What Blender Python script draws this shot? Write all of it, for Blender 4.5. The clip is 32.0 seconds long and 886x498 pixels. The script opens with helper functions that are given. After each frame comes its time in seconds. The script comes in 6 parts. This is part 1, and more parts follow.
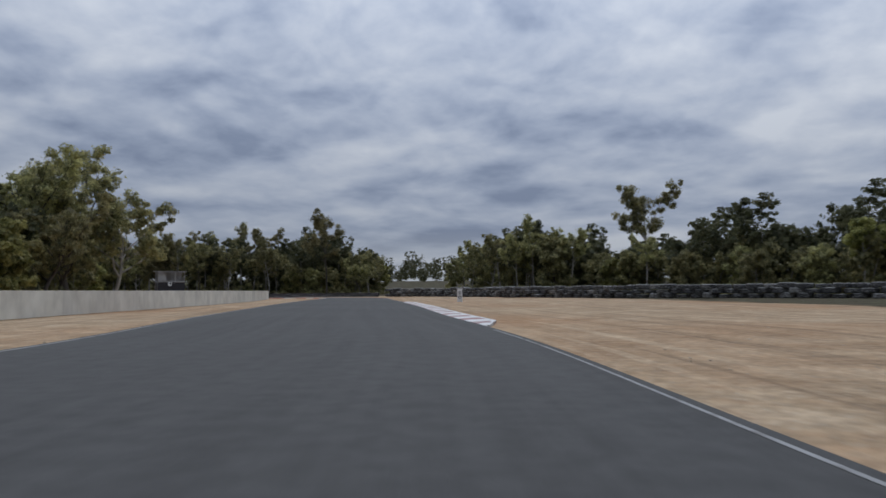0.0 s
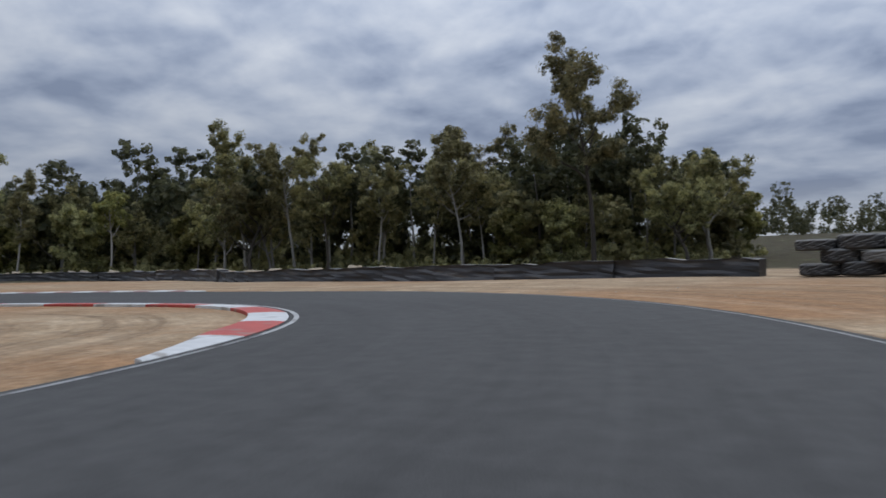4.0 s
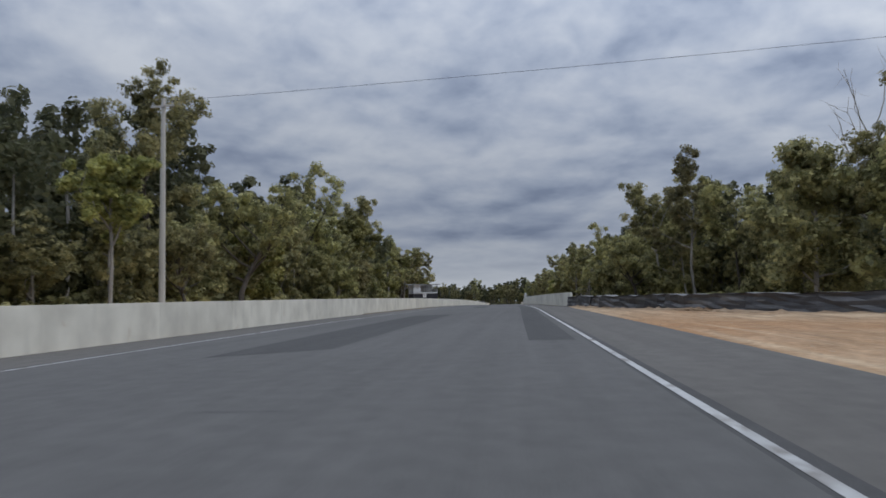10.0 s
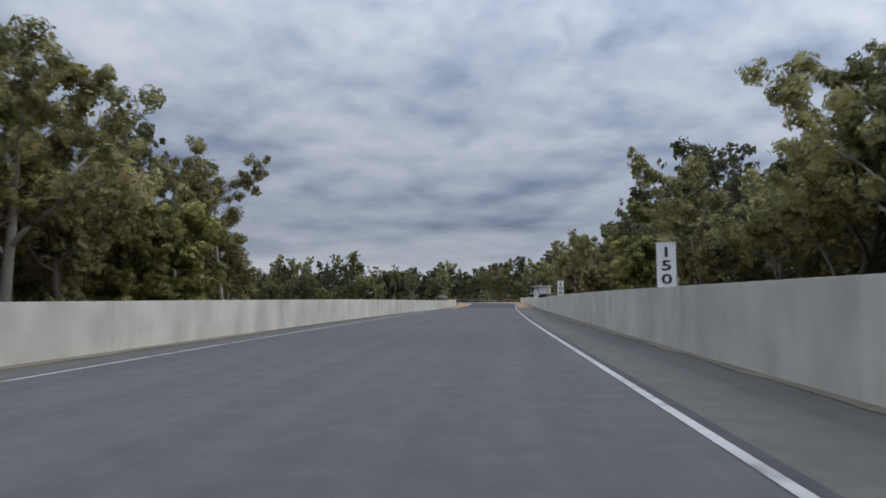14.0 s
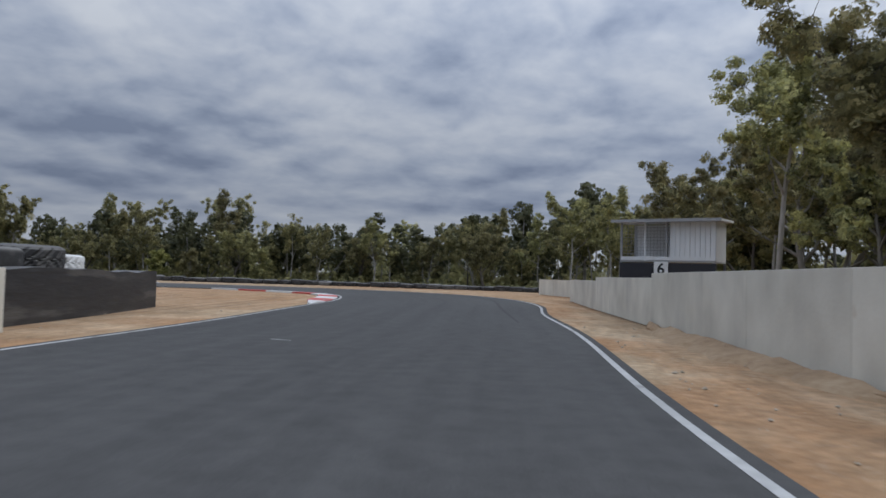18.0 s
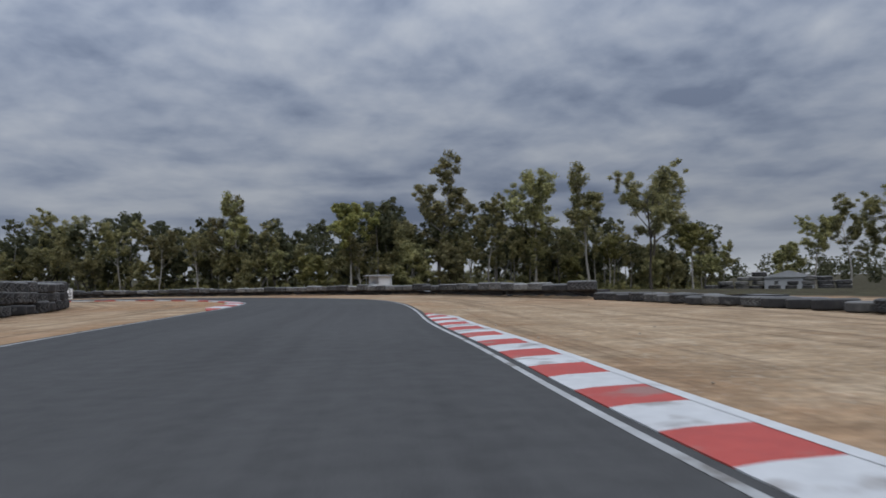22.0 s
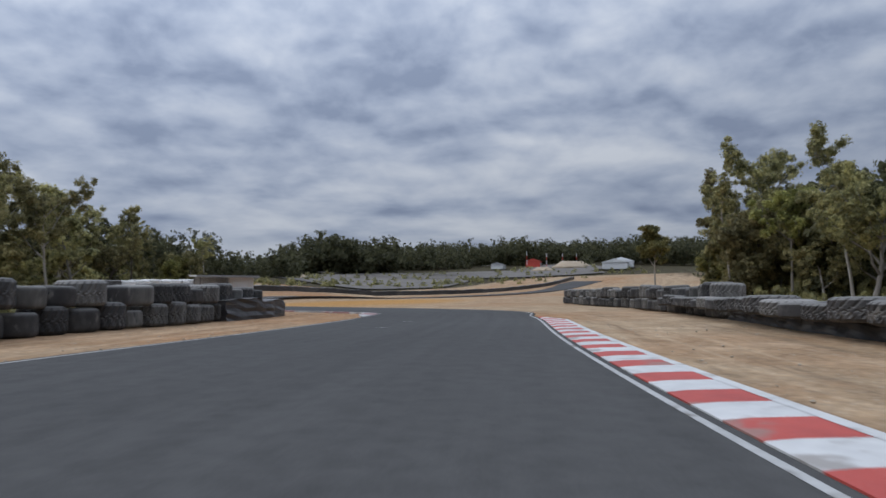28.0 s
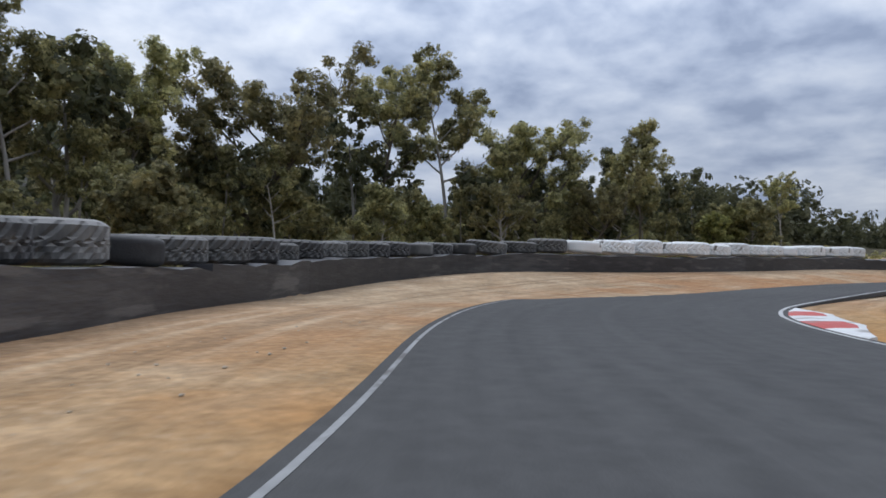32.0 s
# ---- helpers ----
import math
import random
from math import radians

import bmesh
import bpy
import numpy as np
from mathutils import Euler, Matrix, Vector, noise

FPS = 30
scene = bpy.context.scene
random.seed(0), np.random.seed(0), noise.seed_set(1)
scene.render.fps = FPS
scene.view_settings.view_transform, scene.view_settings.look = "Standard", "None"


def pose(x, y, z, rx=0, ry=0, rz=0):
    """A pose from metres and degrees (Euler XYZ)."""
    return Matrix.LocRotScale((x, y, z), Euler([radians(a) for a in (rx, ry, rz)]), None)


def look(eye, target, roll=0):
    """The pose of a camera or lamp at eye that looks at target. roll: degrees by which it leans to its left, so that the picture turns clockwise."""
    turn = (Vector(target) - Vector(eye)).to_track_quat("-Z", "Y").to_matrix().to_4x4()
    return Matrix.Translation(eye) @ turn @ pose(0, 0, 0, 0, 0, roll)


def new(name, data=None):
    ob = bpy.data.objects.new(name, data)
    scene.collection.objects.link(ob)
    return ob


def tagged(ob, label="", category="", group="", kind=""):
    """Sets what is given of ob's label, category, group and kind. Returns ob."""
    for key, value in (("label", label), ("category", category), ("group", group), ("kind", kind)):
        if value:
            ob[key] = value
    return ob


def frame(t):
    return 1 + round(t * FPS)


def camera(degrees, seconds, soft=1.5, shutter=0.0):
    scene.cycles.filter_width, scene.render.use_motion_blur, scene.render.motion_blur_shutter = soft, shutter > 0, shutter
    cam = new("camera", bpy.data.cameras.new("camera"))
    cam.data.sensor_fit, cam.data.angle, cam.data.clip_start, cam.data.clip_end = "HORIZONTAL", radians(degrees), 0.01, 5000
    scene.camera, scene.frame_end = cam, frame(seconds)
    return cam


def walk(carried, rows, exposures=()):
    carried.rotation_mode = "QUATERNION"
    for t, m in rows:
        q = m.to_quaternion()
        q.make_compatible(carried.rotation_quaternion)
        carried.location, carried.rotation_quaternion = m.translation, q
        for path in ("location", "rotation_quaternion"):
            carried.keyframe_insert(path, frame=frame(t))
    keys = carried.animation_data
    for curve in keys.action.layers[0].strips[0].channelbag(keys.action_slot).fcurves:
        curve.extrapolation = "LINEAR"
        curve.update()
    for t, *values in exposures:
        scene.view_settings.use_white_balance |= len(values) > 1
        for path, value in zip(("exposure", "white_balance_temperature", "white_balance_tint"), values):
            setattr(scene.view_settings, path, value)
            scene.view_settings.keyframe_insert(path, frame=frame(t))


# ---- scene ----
# ---------------------------------------------------------------- camera: t, x, y, yaw, pitch, roll; the eye rides 1.2 m over the road
def crest(x, y):
    """The long rise of the straight: it climbs to its middle and falls away again; the rest of the circuit lies level."""
    d = np.abs(np.asarray(x, float) + 240.0)
    tail = np.clip(200.0 - d, 0, 65)
    h = np.where(d < 135, 0.483 + 0.5 * 1.1e-4 * (135.0**2 - d**2), 0.483 * (tail / 65) ** 2)
    u = np.clip((np.asarray(y, float) - 30) / 30, 0, 1)
    return h * u * u * (3 - 2 * u)


cam = camera(63.93, 32.0, soft=1.6, shutter=0.12)
PATH = [
    (0.00, -0.00, 0.00, -0.41, 3.34, -0.50), (0.20, 0.34, 6.64, 2.73, 3.12, -0.65), (0.40, 0.50, 13.41, 5.46, 2.95, -0.78),
    (0.60, 0.30, 20.43, 7.42, 2.89, -0.86), (0.80, -0.24, 27.66, 8.55, 2.92, -0.92), (1.00, -0.94, 34.92, 9.18, 2.93, -0.98),
    (1.20, -1.62, 42.04, 9.59, 2.83, -1.08), (1.40, -2.25, 49.04, 9.86, 2.69, -1.17), (1.60, -2.84, 55.97, 10.02, 2.55, -1.22),
    (1.80, -3.40, 62.74, 10.09, 2.39, -1.22), (2.00, -3.91, 69.13, 10.14, 2.13, -1.19), (2.20, -4.36, 74.95, 10.22, 1.68, -1.16),
    (2.40, -4.82, 80.38, 10.48, 1.22, -1.15), (2.60, -5.36, 85.63, 11.09, 0.94, -1.18), (2.80, -6.02, 90.75, 12.10, 0.89, -1.27),
    (3.00, -6.74, 95.57, 13.45, 0.96, -1.38), (3.20, -7.51, 99.99, 15.12, 1.05, -1.50), (3.40, -8.35, 104.09, 17.15, 1.11, -1.62),
    (3.60, -9.30, 108.03, 19.62, 1.12, -1.73), (3.80, -10.39, 111.82, 22.56, 1.07, -1.82), (4.00, -11.63, 115.36, 25.98, 0.96, -1.89),
    (4.20, -13.03, 118.55, 29.86, 0.80, -1.94), (4.40, -14.57, 121.46, 34.20, 0.68, -1.95), (4.60, -16.23, 124.19, 39.00, 0.69, -1.92),
    (4.80, -18.05, 126.76, 44.16, 0.84, -1.85), (5.00, -20.13, 129.13, 49.49, 0.98, -1.80), (5.20, -22.53, 131.27, 54.82, 1.03, -1.81),
    (5.40, -25.23, 133.21, 60.08, 1.06, -1.85), (5.60, -28.19, 134.99, 65.19, 1.17, -1.90), (5.80, -31.42, 136.64, 70.17, 1.41, -1.93),
    (6.00, -35.00, 138.13, 75.08, 1.74, -1.94), (6.20, -38.97, 139.44, 79.95, 2.11, -1.90), (6.40, -43.25, 140.51, 84.58, 2.50, -1.82),
    (6.60, -47.74, 141.28, 88.76, 2.87, -1.69), (6.80, -52.40, 141.71, 92.39, 3.18, -1.51), (7.00, -57.31, 141.81, 95.54, 3.43, -1.33),
    (7.20, -62.48, 141.60, 98.24, 3.60, -1.18), (7.40, -67.82, 141.15, 100.44, 3.70, -1.05), (7.60, -73.24, 140.50, 102.04, 3.73, -0.89),
    (7.80, -78.72, 139.69, 103.11, 3.72, -0.73), (8.00, -84.36, 138.72, 103.88, 3.69, -0.63), (8.20, -90.23, 137.59, 104.54, 3.64, -0.61),
    (8.40, -96.27, 136.38, 105.03, 3.69, -0.64), (8.60, -102.40, 135.18, 105.24, 3.78, -0.67), (8.80, -108.62, 134.01, 105.20, 3.93, -0.68),
    (9.00, -115.00, 132.82, 105.07, 4.07, -0.69), (9.20, -121.60, 131.58, 104.98, 4.14, -0.71), (9.40, -128.33, 130.36, 104.87, 4.17, -0.77),
    (9.60, -135.07, 129.28, 104.66, 4.19, -0.90), (9.80, -141.82, 128.30, 104.36, 4.19, -1.07), (10.00, -148.67, 127.29, 104.09, 4.22, -1.20),
    (10.20, -155.70, 126.15, 103.92, 4.32, -1.21), (10.40, -162.88, 124.98, 103.87, 4.41, -1.14), (10.60, -170.14, 123.89, 103.88, 4.45, -1.03),
    (10.80, -177.45, 122.89, 103.90, 4.39, -0.91), (11.00, -184.78, 121.83, 103.87, 4.33, -0.78), (11.20, -192.08, 120.62, 103.75, 4.32, -0.64),
    (11.40, -199.29, 119.43, 103.62, 4.29, -0.54), (11.60, -206.36, 118.45, 103.55, 4.24, -0.48), (11.80, -213.37, 117.63, 103.57, 4.15, -0.49),
    (12.00, -220.55, 116.68, 103.58, 4.04, -0.54), (12.20, -228.08, 115.38, 103.52, 4.03, -0.60), (12.40, -235.79, 113.92, 103.42, 4.01, -0.64),
    (12.60, -243.45, 112.56, 103.37, 3.90, -0.61), (12.80, -251.04, 111.36, 103.35, 3.75, -0.51), (13.00, -258.72, 110.12, 103.34, 3.66, -0.37),
    (13.20, -266.50, 108.71, 103.28, 3.64, -0.22), (13.40, -274.28, 107.24, 103.20, 3.69, -0.14), (13.60, -282.05, 105.91, 103.14, 3.69, -0.17),
    (13.80, -289.63, 104.75, 103.10, 3.62, -0.33), (14.00, -297.15, 103.66, 103.09, 3.51, -0.56), (14.20, -304.71, 102.53, 103.10, 3.48, -0.78),
    (14.40, -312.20, 101.38, 103.10, 3.49, -0.95), (14.60, -319.46, 100.28, 103.08, 3.51, -1.04), (14.80, -326.52, 99.21, 103.03, 3.51, -1.03),
    (15.00, -333.63, 98.16, 102.96, 3.54, -0.96), (15.20, -340.93, 97.10, 102.87, 3.55, -0.85), (15.40, -348.16, 96.07, 102.78, 3.53, -0.71),
    (15.60, -354.97, 95.11, 102.71, 3.52, -0.55), (15.80, -361.30, 94.22, 102.67, 3.48, -0.38), (16.00, -367.39, 93.37, 102.66, 3.44, -0.20),
    (16.20, -373.42, 92.54, 102.69, 3.35, -0.04), (16.40, -379.21, 91.75, 102.74, 3.24, 0.12), (16.60, -384.51, 91.04, 102.79, 3.18, 0.30),
    (16.80, -389.32, 90.41, 102.82, 3.15, 0.51), (17.00, -393.91, 89.82, 102.82, 3.01, 0.74), (17.20, -398.46, 89.25, 102.77, 2.82, 0.98),
    (17.40, -402.76, 88.70, 102.68, 2.55, 1.21), (17.60, -406.60, 88.16, 102.54, 2.33, 1.38), (17.80, -410.01, 87.61, 102.36, 2.17, 1.47),
    (18.00, -413.28, 87.03, 102.09, 2.08, 1.51), (18.20, -416.65, 86.39, 101.75, 2.03, 1.50), (18.40, -420.06, 85.78, 101.41, 2.04, 1.45),
    (18.60, -423.38, 85.31, 101.19, 2.21, 1.36), (18.80, -426.60, 84.93, 101.50, 2.48, 1.22), (19.00, -429.84, 84.44, 103.01, 2.65, 1.04),
    (19.20, -433.18, 83.68, 106.19, 2.58, 0.80), (19.40, -436.50, 82.73, 110.57, 2.34, 0.54), (19.60, -439.64, 81.72, 115.47, 2.06, 0.28),
    (19.80, -442.58, 80.62, 120.53, 1.82, 0.04), (20.00, -445.41, 79.18, 125.68, 1.67, -0.17), (20.20, -448.19, 77.26, 130.88, 1.63, -0.33),
    (20.40, -450.84, 75.02, 136.11, 1.67, -0.46), (20.60, -453.24, 72.67, 141.34, 1.73, -0.56), (20.80, -455.36, 70.24, 146.54, 1.80, -0.66),
    (21.00, -457.31, 67.55, 151.70, 1.90, -0.81), (21.20, -459.13, 64.44, 156.77, 2.05, -1.00), (21.40, -460.76, 61.06, 161.69, 2.25, -1.19),
    (21.60, -462.05, 57.60, 166.39, 2.47, -1.27), (21.80, -463.02, 54.09, 170.79, 2.65, -1.25), (22.00, -463.76, 50.35, 174.79, 2.67, -1.21),
    (22.20, -464.36, 46.28, 178.32, 2.46, -1.21), (22.40, -464.77, 41.99, 181.43, 2.23, -1.24), (22.60, -464.90, 37.63, 184.20, 2.19, -1.28),
    (22.80, -464.75, 33.23, 186.76, 2.36, -1.29), (23.00, -464.43, 28.73, 189.24, 2.50, -1.28), (23.20, -463.98, 24.09, 191.77, 2.45, -1.26),
    (23.40, -463.37, 19.40, 194.34, 2.31, -1.23), (23.60, -462.49, 14.80, 196.91, 2.23, -1.24), (23.80, -461.35, 10.33, 199.52, 2.25, -1.28),
    (24.00, -460.06, 5.96, 202.26, 2.25, -1.36), (24.20, -458.68, 1.67, 205.22, 2.18, -1.47), (24.40, -457.10, -2.53, 208.41, 2.07, -1.62),
    (24.60, -455.17, -6.57, 211.82, 2.02, -1.82), (24.80, -452.91, -10.46, 215.45, 2.05, -2.06), (25.00, -450.42, -14.20, 219.29, 2.12, -2.29),
    (25.20, -447.78, -17.81, 223.31, 2.19, -2.46), (25.40, -444.84, -21.27, 227.32, 2.28, -2.57), (25.60, -441.36, -24.54, 231.13, 2.37, -2.62),
    (25.80, -437.39, -27.62, 234.69, 2.47, -2.61), (26.00, -433.25, -30.56, 238.09, 2.61, -2.49), (26.20, -429.17, -33.34, 241.42, 2.80, -2.25),
    (26.40, -425.01, -35.94, 244.62, 3.00, -1.92), (26.60, -420.57, -38.32, 247.59, 3.18, -1.58), (26.80, -415.89, -40.46, 250.26, 3.32, -1.25),
    (27.00, -411.25, -42.39, 252.61, 3.44, -0.95), (27.20, -406.88, -44.14, 254.58, 3.54, -0.70), (27.40, -402.63, -45.72, 256.17, 3.62, -0.48),
    (27.60, -398.28, -47.15, 257.35, 3.65, -0.32), (27.80, -393.86, -48.45, 258.09, 3.65, -0.21), (28.00, -389.66, -49.66, 258.39, 3.60, -0.14),
    (28.20, -385.87, -50.81, 258.27, 3.50, -0.12), (28.40, -382.34, -51.89, 257.88, 3.32, -0.10), (28.60, -378.79, -52.91, 257.41, 3.02, -0.07),
    (28.80, -375.23, -53.85, 257.19, 2.66, -0.01), (29.00, -371.90, -54.68, 257.69, 2.36, 0.03), (29.20, -368.97, -55.36, 259.29, 2.24, 0.03),
    (29.40, -366.22, -55.91, 261.88, 2.23, -0.02), (29.60, -363.33, -56.31, 265.23, 2.27, -0.11), (29.80, -360.26, -56.56, 269.10, 2.29, -0.19),
    (30.00, -357.23, -56.61, 273.22, 2.30, -0.24), (30.20, -354.40, -56.41, 277.41, 2.28, -0.20), (30.40, -351.60, -56.01, 281.78, 2.23, -0.09),
    (30.60, -348.62, -55.44, 286.53, 2.13, 0.05), (30.80, -345.42, -54.69, 291.46, 2.00, 0.22), (31.00, -342.19, -53.66, 296.06, 1.86, 0.41),
    (31.20, -339.08, -52.33, 299.83, 1.74, 0.61), (31.40, -336.12, -50.79, 302.57, 1.63, 0.81), (31.60, -333.29, -49.18, 304.14, 1.53, 1.00),
    (31.80, -330.55, -47.57, 304.71, 1.45, 1.18), (32.00, -327.86, -45.97, 304.78, 1.38, 1.35),
]
EXPOSURES = [(0, -0.25), (2, -0.25), (5, -0.05), (7, -0.12), (10, 0.03), (12, 0.14), (14, 0.2), (17, 0.1), (19, 0.1), (21, -0.14), (24, -0.05), (26, 0.0), (29, -0.02), (30, -0.06), (31, 0.03), (32, 0.25)]
walk(cam, [(t, pose(x, y, 1.2 + float(crest(x, y)), 90 + pitch, 0, yaw) @ pose(0, 0, 0, 0, 0, roll)) for t, x, y, yaw, pitch, roll in PATH], EXPOSURES)


# ---------------------------------------------------------------- overcast sky and a veiled sun
SUN_ELEVATION, SUN_AZIMUTH = radians(48), radians(95)
world = bpy.data.worlds.new("overcast_sky")
scene.world = world
world.use_nodes = True
wn, wl = world.node_tree.nodes, world.node_tree.links
background = wn["Background"]


def sky_math(op, a, b=None, c=None):
    n = wn.new("ShaderNodeMath")
    n.operation = op
    for k, v in enumerate((a, b, c)):
        if v is None:
            continue
        if isinstance(v, (int, float)):
            n.inputs[k].default_value = v
        else:
            wl.new(v, n.inputs[k])
    return n.outputs[0]


def sky_ramp(fac, stops):
    r = wn.new("ShaderNodeValToRGB")
    while len(r.color_ramp.elements) < len(stops):
        r.color_ramp.elements.new(0.5)
    for e, (at, col) in zip(r.color_ramp.elements, stops):
        e.position, e.color = at, (*col, 1)
    wl.new(fac, r.inputs[0])
    return r.outputs[0]


def sky_mix(fac, a, b, blend="MIX"):
    n = wn.new("ShaderNodeMixRGB")
    n.blend_type = blend
    for k, v in enumerate((fac, a, b)):
        if isinstance(v, tuple):
            n.inputs[k].default_value = (*v, 1)
        elif isinstance(v, (int, float)):
            n.inputs[k].default_value = v
        else:
            wl.new(v, n.inputs[k])
    return n.outputs[0]


coords = wn.new("ShaderNodeTexCoord").outputs["Generated"]
split = wn.new("ShaderNodeSeparateXYZ")
wl.new(coords, split.inputs[0])
up = sky_math("MAXIMUM", split.outputs[2], 0.0)


around = sky_math("SQRT", sky_math("MAXIMUM", sky_math("SUBTRACT", 1.0, sky_math("MULTIPLY", split.outputs[2], split.outputs[2])), 0.0025))


def sky_spaces(lift):
    """Lumps of cloud in level rows that grow flatter and closer towards the horizon, looked up `lift` higher in the sky."""
    z = sky_math("MAXIMUM", sky_math("ADD", split.outputs[2], lift), 0.0)
    space = wn.new("ShaderNodeCombineXYZ")
    for k in range(2):
        wl.new(sky_math("MULTIPLY", sky_math("DIVIDE", split.outputs[k], around), 1.4), space.inputs[k])
    wl.new(sky_math("MULTIPLY", sky_math("LOGARITHM", sky_math("ADD", z, 0.11), math.e), 1.1), space.inputs[2])
    return space


def cloud_noise(scale, detail, rough, shift, space, twist=0.25):
    n = wn.new("ShaderNodeTexNoise")
    m = wn.new("ShaderNodeMapping")
    m.inputs["Location"].default_value = shift
    wl.new(space.outputs[0], m.inputs["Vector"])
    wl.new(m.outputs[0], n.inputs["Vector"])
    n.inputs["Scale"].default_value, n.inputs["Detail"].default_value, n.inputs["Roughness"].default_value = scale, detail, rough
    n.inputs["Distortion"].default_value = twist
    return n.outputs["Fac"]


def cloud_body(lift):
    space = sky_spaces(lift)
    banks = cloud_noise(1.9, 3, 0.5, (3.1, 1.7, 0.4), space)
    heaps = cloud_noise(4.6, 5, 0.46, (7.3, 2.2, 5), space)
    puffs = cloud_noise(10.0, 4, 0.5, (2.4, 0.6, 1.1), space)
    return sky_math("ADD", sky_math("MULTIPLY", banks, 0.40), sky_math("ADD", sky_math("MULTIPLY", heaps, 0.43), sky_math("MULTIPLY", puffs, 0.17)))


clear = wn.new("ShaderNodeTexSky")
clear.sky_type, clear.sun_disc, clear.sun_elevation, clear.sun_rotation = "NISHITA", False, SUN_ELEVATION, SUN_AZIMUTH
blue = sky_mix(1.0, clear.outputs[0], (0.10, 0.10, 0.10), "MULTIPLY")
thick = cloud_body(0.0)
# lit from above: the upper rim of each heap is bright, its base dark
relief = sky_math("MULTIPLY", sky_math("SUBTRACT", thick, cloud_body(0.018)), 0.6)
body = sky_math("ADD", thick, relief)
grey = sky_ramp(body, [(0.34, (0.18, 0.222, 0.315)), (0.42, (0.245, 0.292, 0.39)), (0.50, (0.315, 0.362, 0.455)), (0.57, (0.375, 0.418, 0.50)), (0.67, (0.455, 0.493, 0.56))])
# an overcast dome is about three times as bright overhead as at its rim
dome = sky_math("ADD", 0.86, sky_math("MULTIPLY", sky_math("POWER", up, 1.25), 2.3))
# the veiled sun stands in the north-east: the clouds there are brighter than those opposite
toward = sky_math("ADD", sky_math("ADD", 0.97, sky_math("MULTIPLY", split.outputs[1], 0.20)), sky_math("MULTIPLY", split.outputs[0], 0.10))
lit = sky_mix(1.0, sky_mix(1.0, grey, dome, "MULTIPLY"), toward, "MULTIPLY")
gap = sky_ramp(sky_math("SUBTRACT", cloud_noise(0.8, 5, 0.5, (1.3, 8.8, 2), sky_spaces(0.0)), sky_math("MULTIPLY", up, 0.15)), [(0.66, (0, 0, 0)), (0.74, (0.8, 0.8, 0.8))])
cloudy = sky_mix(gap, lit, blue)
rim = sky_ramp(up, [(0.0, (0.85, 0.85, 0.85)), (0.035, (0.45, 0.45, 0.45)), (0.09, (0, 0, 0))])
wl.new(sky_mix(rim, cloudy, (0.50, 0.53, 0.57)), background.inputs["Color"])
background.inputs["Strength"].default_value = 1.0

sun_data = bpy.data.lights.new("sun", "SUN")
sun_data.energy, sun_data.angle, sun_data.color = 0.75, radians(30), (1.0, 0.95, 0.88)
sun = new("sun", sun_data)
sun.matrix_basis = look((0, 0, 60), (-60 * math.cos(SUN_AZIMUTH), -60 * math.sin(SUN_AZIMUTH), 60 - 60 * math.tan(SUN_ELEVATION)))


# ---------------------------------------------------------------- materials
def nodes_of(name):
    m = bpy.data.materials.new(name)
    m.use_nodes = True
    return m, m.node_tree.nodes, m.node_tree.links, m.node_tree.nodes["Principled BSDF"]


def ramp(nt, fac, stops):
    r = nt.new("ShaderNodeValToRGB")
    while len(r.color_ramp.elements) < len(stops):
        r.color_ramp.elements.new(0.5)
    for e, (at, col) in zip(r.color_ramp.elements, stops):
        e.position, e.color = at, (*col, 1)
    return r


